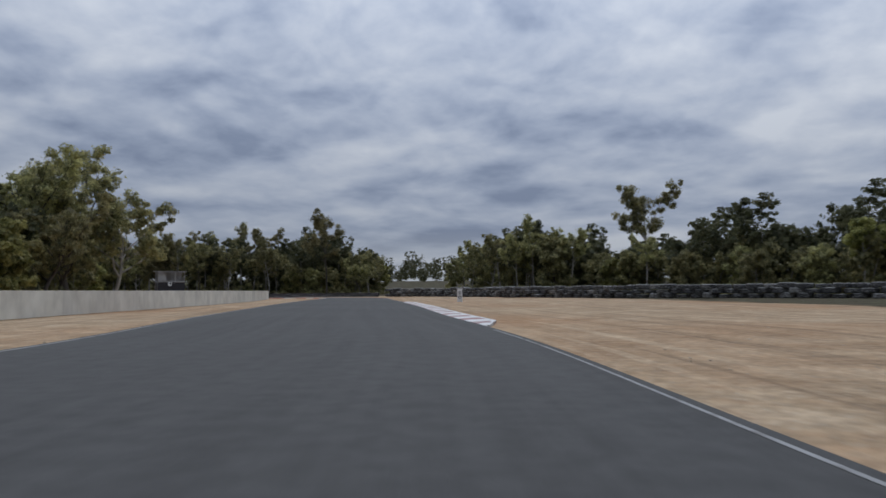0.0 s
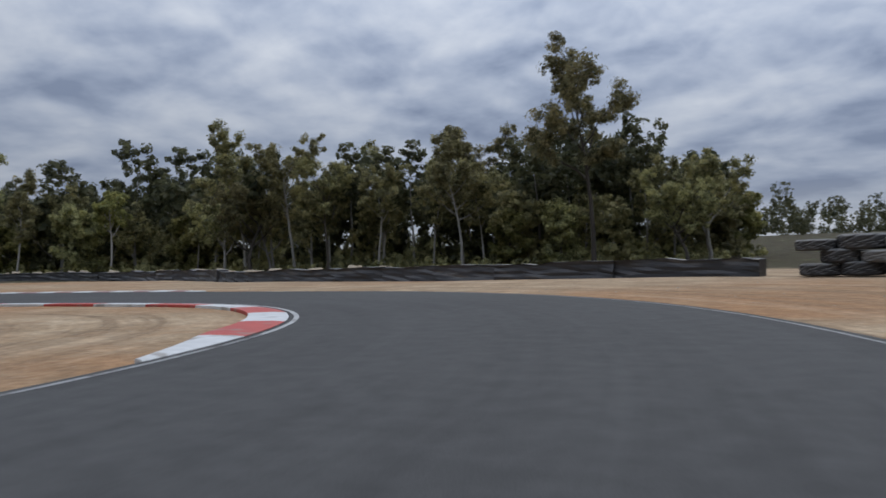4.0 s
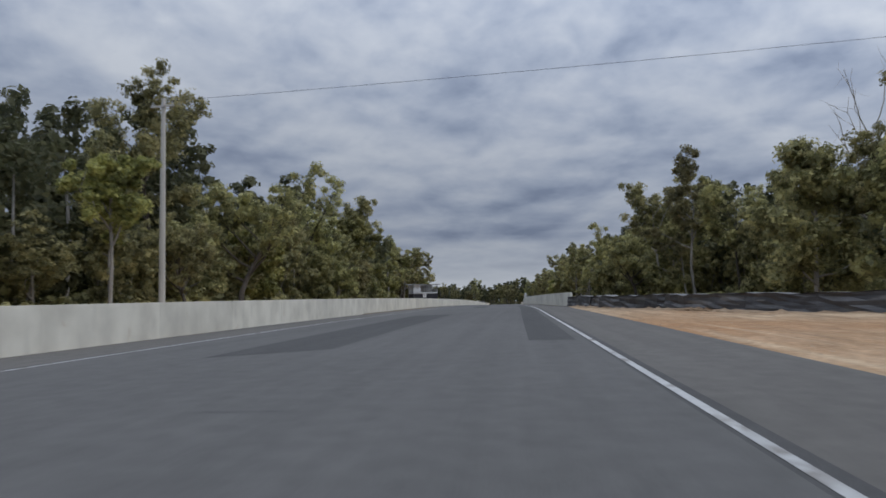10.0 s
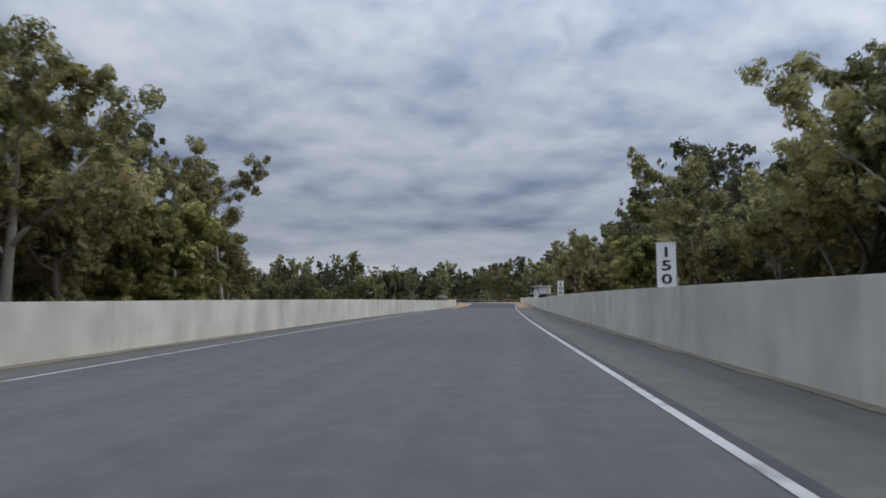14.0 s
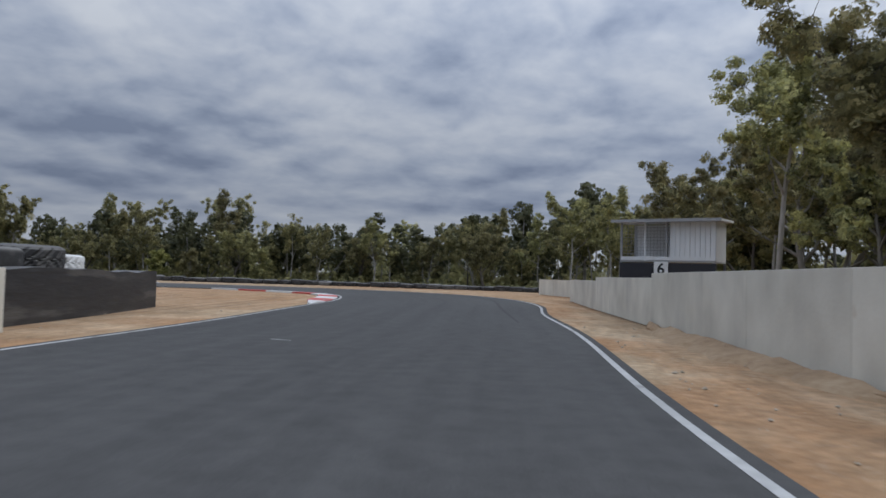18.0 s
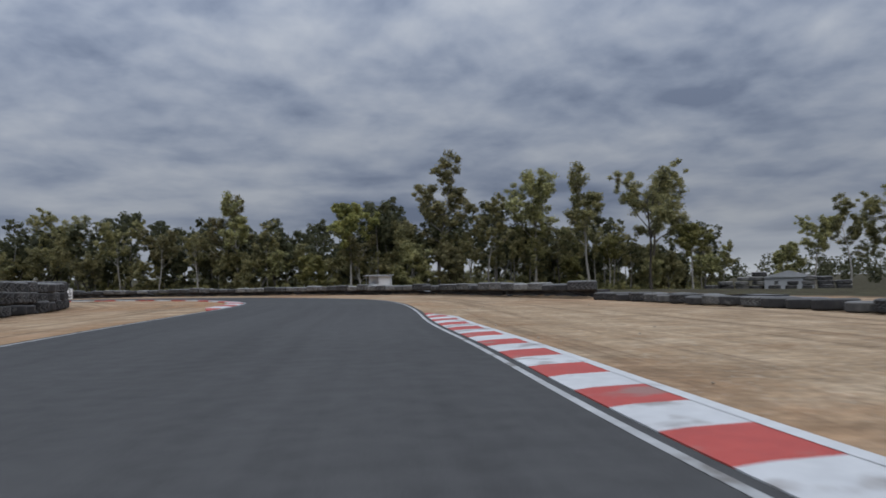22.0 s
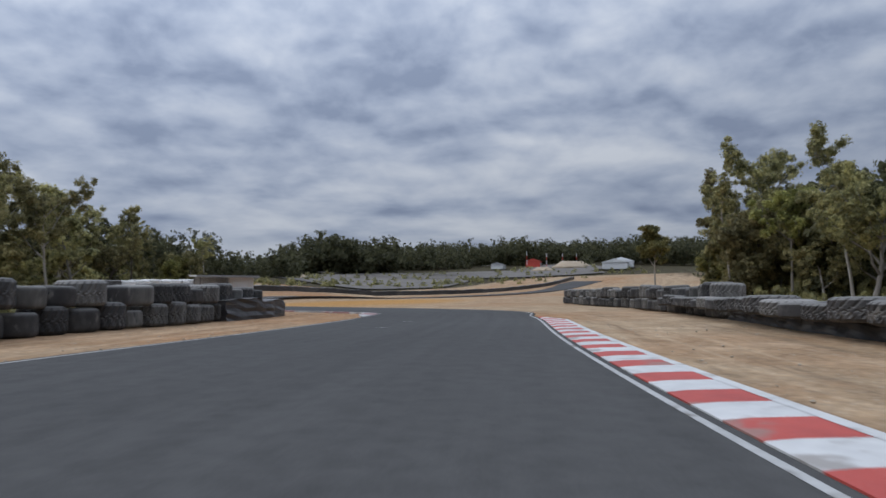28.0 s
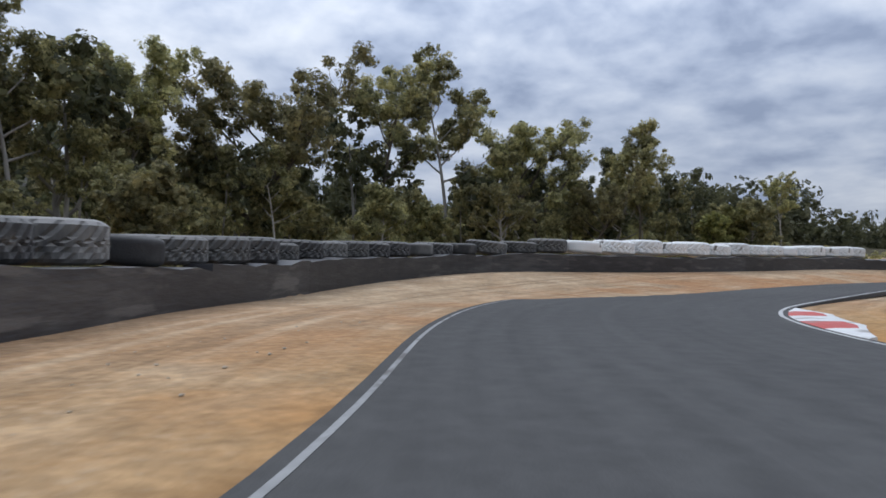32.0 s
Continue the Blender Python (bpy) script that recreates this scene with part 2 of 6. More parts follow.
def surface(name, cols, scale=6.0, rough=0.85, bump=0.3, fine=40.0, metal=0.0, spots=None, stretch=(1, 1, 1), spread=0.25, vary=0.0, dust=None):
    """A worn surface: two noises in object space mix the colours; a fine one gives relief; dust settles on what faces up."""
    m, nt, ln, b = nodes_of(name)
    tc = nt.new("ShaderNodeTexCoord")
    mp = nt.new("ShaderNodeMapping")
    mp.inputs["Scale"].default_value = stretch
    ln.new(tc.outputs["Object"], mp.inputs["Vector"])
    big = nt.new("ShaderNodeTexNoise")
    big.inputs["Scale"].default_value, big.inputs["Detail"].default_value = scale * 0.12, 5
    small = nt.new("ShaderNodeTexNoise")
    small.inputs["Scale"].default_value, small.inputs["Detail"].default_value = scale, 6
    for n in (big, small):
        ln.new(mp.outputs[0], n.inputs["Vector"])
    add = nt.new("ShaderNodeMath")
    add.operation = "ADD"
    ln.new(big.outputs["Fac"], add.inputs[0])
    ln.new(small.outputs["Fac"], add.inputs[1])
    half = nt.new("ShaderNodeMath")
    half.operation, half.inputs[1].default_value = "MULTIPLY", 0.5
    ln.new(add.outputs[0], half.inputs[0])
    n = len(cols)
    r = ramp(nt, None, [(0.5 - spread + 2 * spread * i / max(n - 1, 1), c) for i, c in enumerate(cols)])
    ln.new(half.outputs[0], r.inputs[0])
    out = r.outputs[0]
    if spots:
        v = nt.new("ShaderNodeTexNoise")
        v.inputs["Scale"].default_value, v.inputs["Detail"].default_value = spots[0], 4
        ln.new(mp.outputs[0], v.inputs["Vector"])
        s = ramp(nt, None, [(spots[1], (0, 0, 0)), (spots[1] + 0.08, (1, 1, 1))])
        ln.new(v.outputs["Fac"], s.inputs[0])
        mx = nt.new("ShaderNodeMixRGB")
        mx.inputs[2].default_value = (*spots[2], 1)
        ln.new(s.outputs[0], mx.inputs[0])
        ln.new(out, mx.inputs[1])
        out = mx.outputs[0]
    if dust:
        geo = nt.new("ShaderNodeNewGeometry")
        xyz = nt.new("ShaderNodeSeparateXYZ")
        ln.new(geo.outputs["Normal"], xyz.inputs[0])
        lie = ramp(nt, None, [(0.25, (0, 0, 0)), (0.8, (0.8, 0.8, 0.8))])
        ln.new(xyz.outputs[2], lie.inputs[0])
        mx = nt.new("ShaderNodeMixRGB")
        mx.inputs[2].default_value = (*dust, 1)
        ln.new(lie.outputs[0], mx.inputs[0])
        ln.new(out, mx.inputs[1])
        out = mx.outputs[0]
    if vary:
        oi = nt.new("ShaderNodeObjectInfo")
        hs = nt.new("ShaderNodeHueSaturation")
        mr = nt.new("ShaderNodeMapRange")
        mr.inputs[3].default_value, mr.inputs[4].default_value = 1 - vary, 1 + vary
        ln.new(oi.outputs["Random"], mr.inputs[0])
        ln.new(mr.outputs[0], hs.inputs["Value"])
        ln.new(out, hs.inputs["Color"])
        out = hs.outputs[0]
    ln.new(out, b.inputs["Base Color"])
    b.inputs["Roughness"].default_value, b.inputs["Metallic"].default_value = rough, metal
    if bump:
        f = nt.new("ShaderNodeTexNoise")
        f.inputs["Scale"].default_value, f.inputs["Detail"].default_value = fine, 5
        ln.new(mp.outputs[0], f.inputs["Vector"])
        bp = nt.new("ShaderNodeBump")
        bp.inputs["Strength"].default_value, bp.inputs["Distance"].default_value = bump, 0.02
        ln.new(f.outputs["Fac"], bp.inputs["Height"])
        ln.new(bp.outputs[0], b.inputs["Normal"])
    return m


def plain(name, col, rough=0.5, metal=0.0, coat=0.0):
    m, nt, ln, b = nodes_of(name)
    n = nt.new("ShaderNodeTexNoise")
    n.inputs["Scale"].default_value = 9
    r = ramp(nt, None, [(0.3, tuple(c * 0.88 for c in col)), (0.7, tuple(min(c * 1.08, 1) for c in col))])
    ln.new(n.outputs["Fac"], r.inputs[0])
    ln.new(r.outputs[0], b.inputs["Base Color"])
    b.inputs["Roughness"].default_value, b.inputs["Metallic"].default_value, b.inputs["Coat Weight"].default_value = rough, metal, coat
    return m


def foliage(name, dark, mid, light, spray=9.0, open_part=0.46):
    """Leaves: every clump's leaves differ a little in hue, each tree a little in tone."""
    m, nt, ln, b = nodes_of(name)
    g = nt.new("ShaderNodeNewGeometry")
    tc = nt.new("ShaderNodeTexCoord")
    n = nt.new("ShaderNodeTexNoise")
    n.inputs["Scale"].default_value, n.inputs["Detail"].default_value = 0.45, 3
    ln.new(tc.outputs["Object"], n.inputs["Vector"])
    a = nt.new("ShaderNodeMath")
    a.operation, a.inputs[2].default_value = "MULTIPLY_ADD", 0.0
    a.inputs[1].default_value = 0.45
    ln.new(g.outputs["Random Per Island"], a.inputs[0])
    ln.new(n.outputs["Fac"], a.inputs[2])
    r = ramp(nt, None, [(0.38, dark), (0.68, mid), (1.0, light)])
    ln.new(a.outputs[0], r.inputs[0])
    oi = nt.new("ShaderNodeObjectInfo")
    hs = nt.new("ShaderNodeHueSaturation")
    for out_lo, out_hi, slot in ((0.72, 1.3, "Value"), (0.485, 0.51, "Hue")):
        mr = nt.new("ShaderNodeMapRange")
        mr.inputs[3].default_value, mr.inputs[4].default_value = out_lo, out_hi
        ln.new(oi.outputs["Random"], mr.inputs[0])
        ln.new(mr.outputs[0], hs.inputs[slot])
    ln.new(r.outputs[0], hs.inputs["Color"])
    ln.new(hs.outputs[0], b.inputs["Base Color"])
    b.inputs["Roughness"].default_value, b.inputs["Specular IOR Level"].default_value = 0.6, 0.3
    t = nt.new("ShaderNodeBsdfTranslucent")
    ln.new(hs.outputs[0], t.inputs["Color"])
    mx = nt.new("ShaderNodeMixShader")
    mx.inputs[0].default_value = 0.48
    ln.new(b.outputs[0], mx.inputs[1])
    ln.new(t.outputs[0], mx.inputs[2])
    # each blade is a spray of small leaves with gaps between them
    gaps = nt.new("ShaderNodeTexNoise")
    gaps.inputs["Scale"].default_value, gaps.inputs["Detail"].default_value = spray, 2
    ln.new(tc.outputs["Object"], gaps.inputs["Vector"])
    cut = nt.new("ShaderNodeMath")
    cut.operation, cut.inputs[1].default_value = "GREATER_THAN", open_part
    ln.new(gaps.outputs["Fac"], cut.inputs[0])
    clear_part = nt.new("ShaderNodeBsdfTransparent")
    leafy = nt.new("ShaderNodeMixShader")
    ln.new(cut.outputs[0], leafy.inputs[0])
    ln.new(clear_part.outputs[0], leafy.inputs[1])
    ln.new(mx.outputs[0], leafy.inputs[2])
    ln.new(leafy.outputs[0], nt["Material Output"].inputs["Surface"])
    return m


def asphalt_material(name, lo, hi, tint=(1.02, 1.0, 0.97)):
    m, nt, ln, b = nodes_of(name)
    tc = nt.new("ShaderNodeTexCoord")
    vals = []
    for scale, detail in ((0.07, 4), (2.6, 5), (60.0, 3)):
        n = nt.new("ShaderNodeTexNoise")
        n.inputs["Scale"].default_value, n.inputs["Detail"].default_value = scale, detail
        ln.new(tc.outputs["Object"], n.inputs["Vector"])
        vals.append(n.outputs["Fac"])
    acc = vals[0]
    for v in vals[1:]:
        a = nt.new("ShaderNodeMath")
        a.operation = "ADD"
        ln.new(acc, a.inputs[0])
        ln.new(v, a.inputs[1])
        acc = a.outputs[0]
    # tyre-worn streaks that follow the lane
    lane = nt.new("ShaderNodeCombineXYZ")
    for k, (key, by) in enumerate((("lane", 1.7), ("run", 0.03))):
        a = nt.new("ShaderNodeAttribute")
        a.attribute_name = key
        mm = nt.new("ShaderNodeMath")
        mm.operation, mm.inputs[1].default_value = "MULTIPLY", by
        ln.new(a.outputs["Fac"], mm.inputs[0])
        ln.new(mm.outputs[0], lane.inputs[k])
    streak = nt.new("ShaderNodeTexNoise")
    streak.inputs["Scale"].default_value, streak.inputs["Detail"].default_value, streak.inputs["Roughness"].default_value = 1.0, 4, 0.62
    ln.new(lane.outputs[0], streak.inputs["Vector"])
    a = nt.new("ShaderNodeMath")
    a.operation = "ADD"
    ln.new(acc, a.inputs[0])
    ln.new(streak.outputs["Fac"], a.inputs[1])
    d = nt.new("ShaderNodeMath")
    d.operation, d.inputs[1].default_value = "DIVIDE", 4
    ln.new(a.outputs[0], d.inputs[0])
    r = ramp(nt, None, [(0.41, tuple(lo * t for t in tint)), (0.59, tuple(hi * t for t in tint))])
    ln.new(d.outputs[0], r.inputs[0])
    ln.new(r.outputs[0], b.inputs["Base Color"])
    b.inputs["Roughness"].default_value, b.inputs["Specular IOR Level"].default_value = 0.88, 0.3
    bp = nt.new("ShaderNodeBump")
    bp.inputs["Strength"].default_value, bp.inputs["Distance"].default_value = 0.35, 0.01
    ln.new(vals[2], bp.inputs["Height"])
    ln.new(bp.outputs[0], b.inputs["Normal"])
    return m


def ground_material():
    """Sand on the run-offs, leaf litter under the trees: the 'sand' and 'ochre' attributes of the sheet say where."""
    m, nt, ln, b = nodes_of("ground_soil")
    tc = nt.new("ShaderNodeTexCoord")

    def noise_node(scale, detail=5, stretch=None):
        n = nt.new("ShaderNodeTexNoise")
        n.inputs["Scale"].default_value, n.inputs["Detail"].default_value = scale, detail
        if stretch:
            mp = nt.new("ShaderNodeMapping")
            mp.inputs["Scale"].default_value = stretch
            ln.new(tc.outputs["Object"], mp.inputs["Vector"])
            ln.new(mp.outputs[0], n.inputs["Vector"])
        else:
            ln.new(tc.outputs["Object"], n.inputs["Vector"])
        return n.outputs["Fac"]

    def mix(fac, one, two):
        x = nt.new("ShaderNodeMixRGB")
        for k, v in enumerate((fac, one, two)):
            if isinstance(v, tuple):
                x.inputs[k].default_value = (*v, 1)
            else:
                ln.new(v, x.inputs[k])
        return x.outputs[0]

    def attr(name):
        a = nt.new("ShaderNodeAttribute")
        a.attribute_name = name
        return a.outputs["Fac"]

    big, mid, fine = noise_node(0.05), noise_node(0.45, 6), noise_node(7.0, 6)
    r1 = ramp(nt, None, [(0.3, SAND_LO), (0.5, SAND_MID), (0.7, SAND_HI)])
    ln.new(mid, r1.inputs[0])
    stones = ramp(nt, None, [(0.54, (0, 0, 0)), (0.72, (0.55, 0.55, 0.55))])
    ln.new(fine, stones.inputs[0])
    sand = mix(stones.outputs[0], r1.outputs[0], SAND_STONE)
    red = ramp(nt, None, [(0.46, (0, 0, 0)), (0.66, (0.75, 0.75, 0.75))])
    ln.new(big, red.inputs[0])
    sand = mix(red.outputs[0], sand, SAND_RED)
    track = noise_node(1.0, 5, (0.5, 2.2, 1))
    dark = ramp(nt, None, [(0.58, (0, 0, 0)), (0.72, (0.5, 0.5, 0.5))])
    ln.new(track, dark.inputs[0])
    sand = mix(dark.outputs[0], sand, SAND_DARK)
    lane = nt.new("ShaderNodeCombineXYZ")
    for k, (key, by) in enumerate((("off_road", 1.5), ("along_road", 0.035))):
        mm = nt.new("ShaderNodeMath")
        mm.operation, mm.inputs[1].default_value = "MULTIPLY", by
        ln.new(attr(key), mm.inputs[0])
        ln.new(mm.outputs[0], lane.inputs[k])
    streak = nt.new("ShaderNodeTexNoise")
    streak.inputs["Scale"].default_value, streak.inputs["Detail"].default_value, streak.inputs["Roughness"].default_value = 1.0, 4, 0.6
    ln.new(lane.outputs[0], streak.inputs["Vector"])
    worn = ramp(nt, None, [(0.36, (0.75, 0.75, 0.75)), (0.47, (0, 0, 0))])
    pale = ramp(nt, None, [(0.55, (0, 0, 0)), (0.68, (0.7, 0.7, 0.7))])
    ln.new(streak.outputs["Fac"], worn.inputs[0])
    ln.new(streak.outputs["Fac"], pale.inputs[0])
    sand = mix(worn.outputs[0], sand, SAND_DARK)
    sand = mix(pale.outputs[0], sand, SAND_HI)
    rough_n = nt.new("ShaderNodeTexNoise")
    rough_n.inputs["Scale"].default_value, rough_n.inputs["Detail"].default_value, rough_n.inputs["Roughness"].default_value = 0.8, 9, 0.72
    ln.new(tc.outputs["Object"], rough_n.inputs["Vector"])
    clods = ramp(nt, None, [(0.51, (0, 0, 0)), (0.63, (0.65, 0.65, 0.65))])
    ln.new(rough_n.outputs["Fac"], clods.inputs[0])
    sand = mix(clods.outputs[0], sand, SAND_CLOD)
    far = nt.new("ShaderNodeMath")
    far.operation, far.inputs[1].default_value = "MULTIPLY", 0.05
    ln.new(attr("off_road"), far.inputs[0])
    strip = ramp(nt, None, [(0.22, (0.75, 0.75, 0.75)), (0.42, (0, 0, 0))])
    ln.new(far.outputs[0], strip.inputs[0])
    patchy = ramp(nt, None, [(0.44, (0, 0, 0)), (0.58, (1, 1, 1))])
    ln.new(noise_node(0.22, 6), patchy.inputs[0])
    both = nt.new("ShaderNodeMixRGB")
    both.blend_type, both.inputs[0].default_value = "MULTIPLY", 1.0
    ln.new(strip.outputs[0], both.inputs[1])
    ln.new(patchy.outputs[0], both.inputs[2])
    sand = mix(both.outputs[0], sand, SAND_RED)
    sand = mix(attr("ochre"), sand, OCHRE)
    for scale, stretch, lo in ((5.5, None, 0.72), (1.6, None, 0.78), (0.9, (0.35, 2.4, 1), 0.84)):
        g = ramp(nt, None, [(0.34, (lo, lo, lo)), (0.66, (1, 1, 1))])
        ln.new(noise_node(scale, 6, stretch), g.inputs[0])
        tone = nt.new("ShaderNodeMixRGB")
        tone.blend_type, tone.inputs[0].default_value = "MULTIPLY", 1.0
        ln.new(sand, tone.inputs[1])
        ln.new(g.outputs[0], tone.inputs[2])
        gain = nt.new("ShaderNodeMixRGB")
        gain.blend_type, gain.inputs[0].default_value = "MULTIPLY", 1.0
        gain.inputs[2].default_value = (1 / (0.5 + lo / 2),) * 3 + (1,)
        ln.new(tone.outputs[0], gain.inputs[1])
        sand = gain.outputs[0]
    r2 = ramp(nt, None, [(0.3, (0.035, 0.03, 0.018)), (0.5, (0.075, 0.06, 0.035)), (0.72, (0.06, 0.075, 0.03))])
    ln.new(mid, r2.inputs[0])
    edge = nt.new("ShaderNodeMath")
    edge.operation = "ADD"
    ln.new(attr("sand"), edge.inputs[0])
    ln.new(mid, edge.inputs[1])
    cut = ramp(nt, None, [(0.62, (0, 0, 0)), (1.0, (1, 1, 1))])
    ln.new(edge.outputs[0], cut.inputs[0])
    ln.new(mix(cut.outputs[0], r2.outputs[0], sand), b.inputs["Base Color"])
    b.inputs["Roughness"].default_value, b.inputs["Specular IOR Level"].default_value = 0.95, 0.15
    ad = nt.new("ShaderNodeMath")
    ad.operation = "ADD"
    ln.new(rough_n.outputs["Fac"], ad.inputs[0])
    ln.new(fine, ad.inputs[1])
    bp = nt.new("ShaderNodeBump")
    bp.inputs["Strength"].default_value, bp.inputs["Distance"].default_value = 0.75, 0.09
    ln.new(ad.outputs[0], bp.inputs["Height"])
    ln.new(bp.outputs[0], b.inputs["Normal"])
    return m


def concrete_material():
    """Cast concrete: pale, blotched, with grey weather streaks that run down the face and a rust-brown splash here and there."""
    m, nt, ln, b = nodes_of("barrier_concrete")
    g = nt.new("ShaderNodeNewGeometry")

    def field(scale, detail, stretch):
        mp = nt.new("ShaderNodeMapping")
        mp.inputs["Scale"].default_value = stretch
        ln.new(g.outputs["Position"], mp.inputs["Vector"])
        n = nt.new("ShaderNodeTexNoise")
        n.inputs["Scale"].default_value, n.inputs["Detail"].default_value = scale, detail
        ln.new(mp.outputs[0], n.inputs["Vector"])
        return n.outputs["Fac"]

    tone = ramp(nt, None, [(0.3, (0.52, 0.50, 0.435)), (0.5, (0.625, 0.603, 0.525)), (0.7, (0.71, 0.688, 0.605))])
    ln.new(field(0.9, 7, (1, 1, 0.8)), tone.inputs[0])
    out = tone.outputs[0]
    for scale, stretch, lo, hi, col in ((2.4, (1, 1, 0.13), 0.60, 0.78, (0.40, 0.39, 0.35)), (0.5, (1, 1, 0.3), 0.55, 0.72, (0.47, 0.455, 0.41)), (1.7, (1, 1, 0.6), 0.68, 0.76, (0.45, 0.36, 0.26))):
        r = ramp(nt, None, [(lo, (0, 0, 0)), (hi, (0.55, 0.55, 0.55))])
        ln.new(field(scale, 5, stretch), r.inputs[0])
        mx = nt.new("ShaderNodeMixRGB")
        mx.inputs[2].default_value = (*col, 1)
        ln.new(r.outputs[0], mx.inputs[0])
        ln.new(out, mx.inputs[1])
        out = mx.outputs[0]
    oi = nt.new("ShaderNodeObjectInfo")
    hs = nt.new("ShaderNodeHueSaturation")
    mr = nt.new("ShaderNodeMapRange")
    mr.inputs[3].default_value, mr.inputs[4].default_value = 0.92, 1.06
    ln.new(oi.outputs["Random"], mr.inputs[0])
    ln.new(mr.outputs[0], hs.inputs["Value"])
    ln.new(out, hs.inputs["Color"])
    ln.new(hs.outputs[0], b.inputs["Base Color"])
    b.inputs["Roughness"].default_value = 0.88
    bp = nt.new("ShaderNodeBump")
    bp.inputs["Strength"].default_value, bp.inputs["Distance"].default_value = 0.3, 0.015
    ln.new(field(14.0, 6, (1, 1, 1)), bp.inputs["Height"])
    ln.new(bp.outputs[0], b.inputs["Normal"])
    return m


SAND_LO, SAND_MID, SAND_HI = (0.31, 0.215, 0.13), (0.42, 0.30, 0.185), (0.53, 0.40, 0.265)
SAND_CLOD = (0.29, 0.185, 0.105)
SAND_STONE, SAND_RED, SAND_DARK, OCHRE = (0.50, 0.42, 0.32), (0.36, 0.185, 0.085), (0.25, 0.175, 0.11), (0.46, 0.245, 0.075)
SOIL = ground_material()
ASPHALT = asphalt_material("track_asphalt", 0.05, 0.085)
ASPHALT_OLD = asphalt_material("old_asphalt", 0.085, 0.13, (1.07, 1.0, 0.9))
ASPHALT_PATCH = asphalt_material("patch_asphalt", 0.05, 0.074)
RUBBER_MARK = asphalt_material("rubber_mark", 0.04, 0.062)
LINE_PAINT = surface("line_paint", [(0.30, 0.30, 0.29), (0.58, 0.58, 0.56)], 5, 0.7, 0.2, spots=(1.3, 0.57, (0.2, 0.185, 0.165)))
KERB_WHITE = surface("kerb_white", [(0.5, 0.5, 0.49), (0.75, 0.75, 0.73)], 4, 0.6, 0.25, spots=(1.1, 0.56, (0.36, 0.335, 0.31)))
KERB_RED = surface("kerb_red", [(0.38, 0.05, 0.04), (0.58, 0.085, 0.06)], 4, 0.6, 0.25, spots=(1.0, 0.57, (0.34, 0.17, 0.14)))
KERB_FADED = surface("kerb_faded_red", [(0.24, 0.125, 0.12), (0.36, 0.19, 0.18)], 4, 0.7, 0.25, spots=(0.9, 0.5, (0.42, 0.36, 0.34)))
KERB_WORN = surface("kerb_worn_white", [(0.34, 0.33, 0.32), (0.56, 0.55, 0.53)], 3, 0.7, 0.3, spots=(0.9, 0.50, (0.27, 0.255, 0.24)))
KERB_CONCRETE = surface("kerb_concrete", [(0.10, 0.095, 0.09), (0.2, 0.19, 0.18)], 5, 0.85, 0.3)
CONCRETE = concrete_material()
BELT = surface("conveyor_belt_rubber", [(0.016, 0.016, 0.018), (0.036, 0.036, 0.039), (0.10, 0.098, 0.096)], 1.8, 0.5, 0.9, 4, stretch=(0.5, 0.5, 3.2), vary=0.3, spots=(0.8, 0.58, (0.11, 0.105, 0.10)), dust=(0.14, 0.135, 0.13))
TYRE = surface("tyre_rubber", [(0.014, 0.014, 0.015), (0.032, 0.031, 0.031), (0.095, 0.09, 0.084)], 3.4, 0.75, 0.5, 22, vary=0.35, spots=(2.4, 0.60, (0.12, 0.115, 0.105)), dust=(0.16, 0.155, 0.145))
TYRE_DUSTY = surface("dusty_tyre_rubber", [(0.035, 0.035, 0.035), (0.11, 0.107, 0.1), (0.24, 0.235, 0.22)], 3.4, 0.88, 0.5, 22, vary=0.35, spots=(2.0, 0.58, (0.05, 0.05, 0.05)), stretch=(1, 1, 0.45), dust=(0.26, 0.25, 0.235))
TYRE_WHITE = surface("white_painted_tyre", [(0.55, 0.55, 0.53), (0.72, 0.72, 0.70), (0.80, 0.80, 0.77)], 2.5, 0.7, 0.3, 20, spots=(2.2, 0.64, (0.2, 0.19, 0.17)), vary=0.1)
BARK = surface("eucalypt_bark", [(0.18, 0.16, 0.135), (0.33, 0.305, 0.27), (0.48, 0.455, 0.415)], 2.5, 0.9, 0.5, 18, stretch=(1, 1, 0.25), vary=0.3)
BARK_DARK = surface("dark_bark", [(0.035, 0.028, 0.022), (0.085, 0.07, 0.055), (0.13, 0.115, 0.1)], 2.5, 0.92, 0.6, 18, stretch=(1, 1, 0.25), vary=0.3)
LEAF = foliage("eucalypt_leaves", (0.08, 0.082, 0.044), (0.25, 0.242, 0.112), (0.50, 0.45, 0.20))
LEAF_LIGHT = foliage("sapling_leaves", (0.07, 0.076, 0.028), (0.225, 0.225, 0.076), (0.43, 0.395, 0.14))
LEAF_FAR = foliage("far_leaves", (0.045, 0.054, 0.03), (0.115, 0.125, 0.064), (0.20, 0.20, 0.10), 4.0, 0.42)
SHEET_WHITE = surface("white_sheet_metal", [(0.6, 0.62, 0.63), (0.72, 0.73, 0.74)], 2, 0.45, 0.1, 20)
SHEET_GREY = surface("grey_sheet_metal", [(0.28, 0.29, 0.3), (0.4, 0.41, 0.42)], 2, 0.5, 0.1, 20)
STEEL = surface("galvanised_steel", [(0.3, 0.3, 0.31), (0.45, 0.45, 0.46)], 6, 0.4, 0.1, 30, metal=0.7)
BLACK_BOARD = surface("black_board", [(0.010, 0.010, 0.014), (0.022, 0.022, 0.03)], 3, 0.6, 0.2)
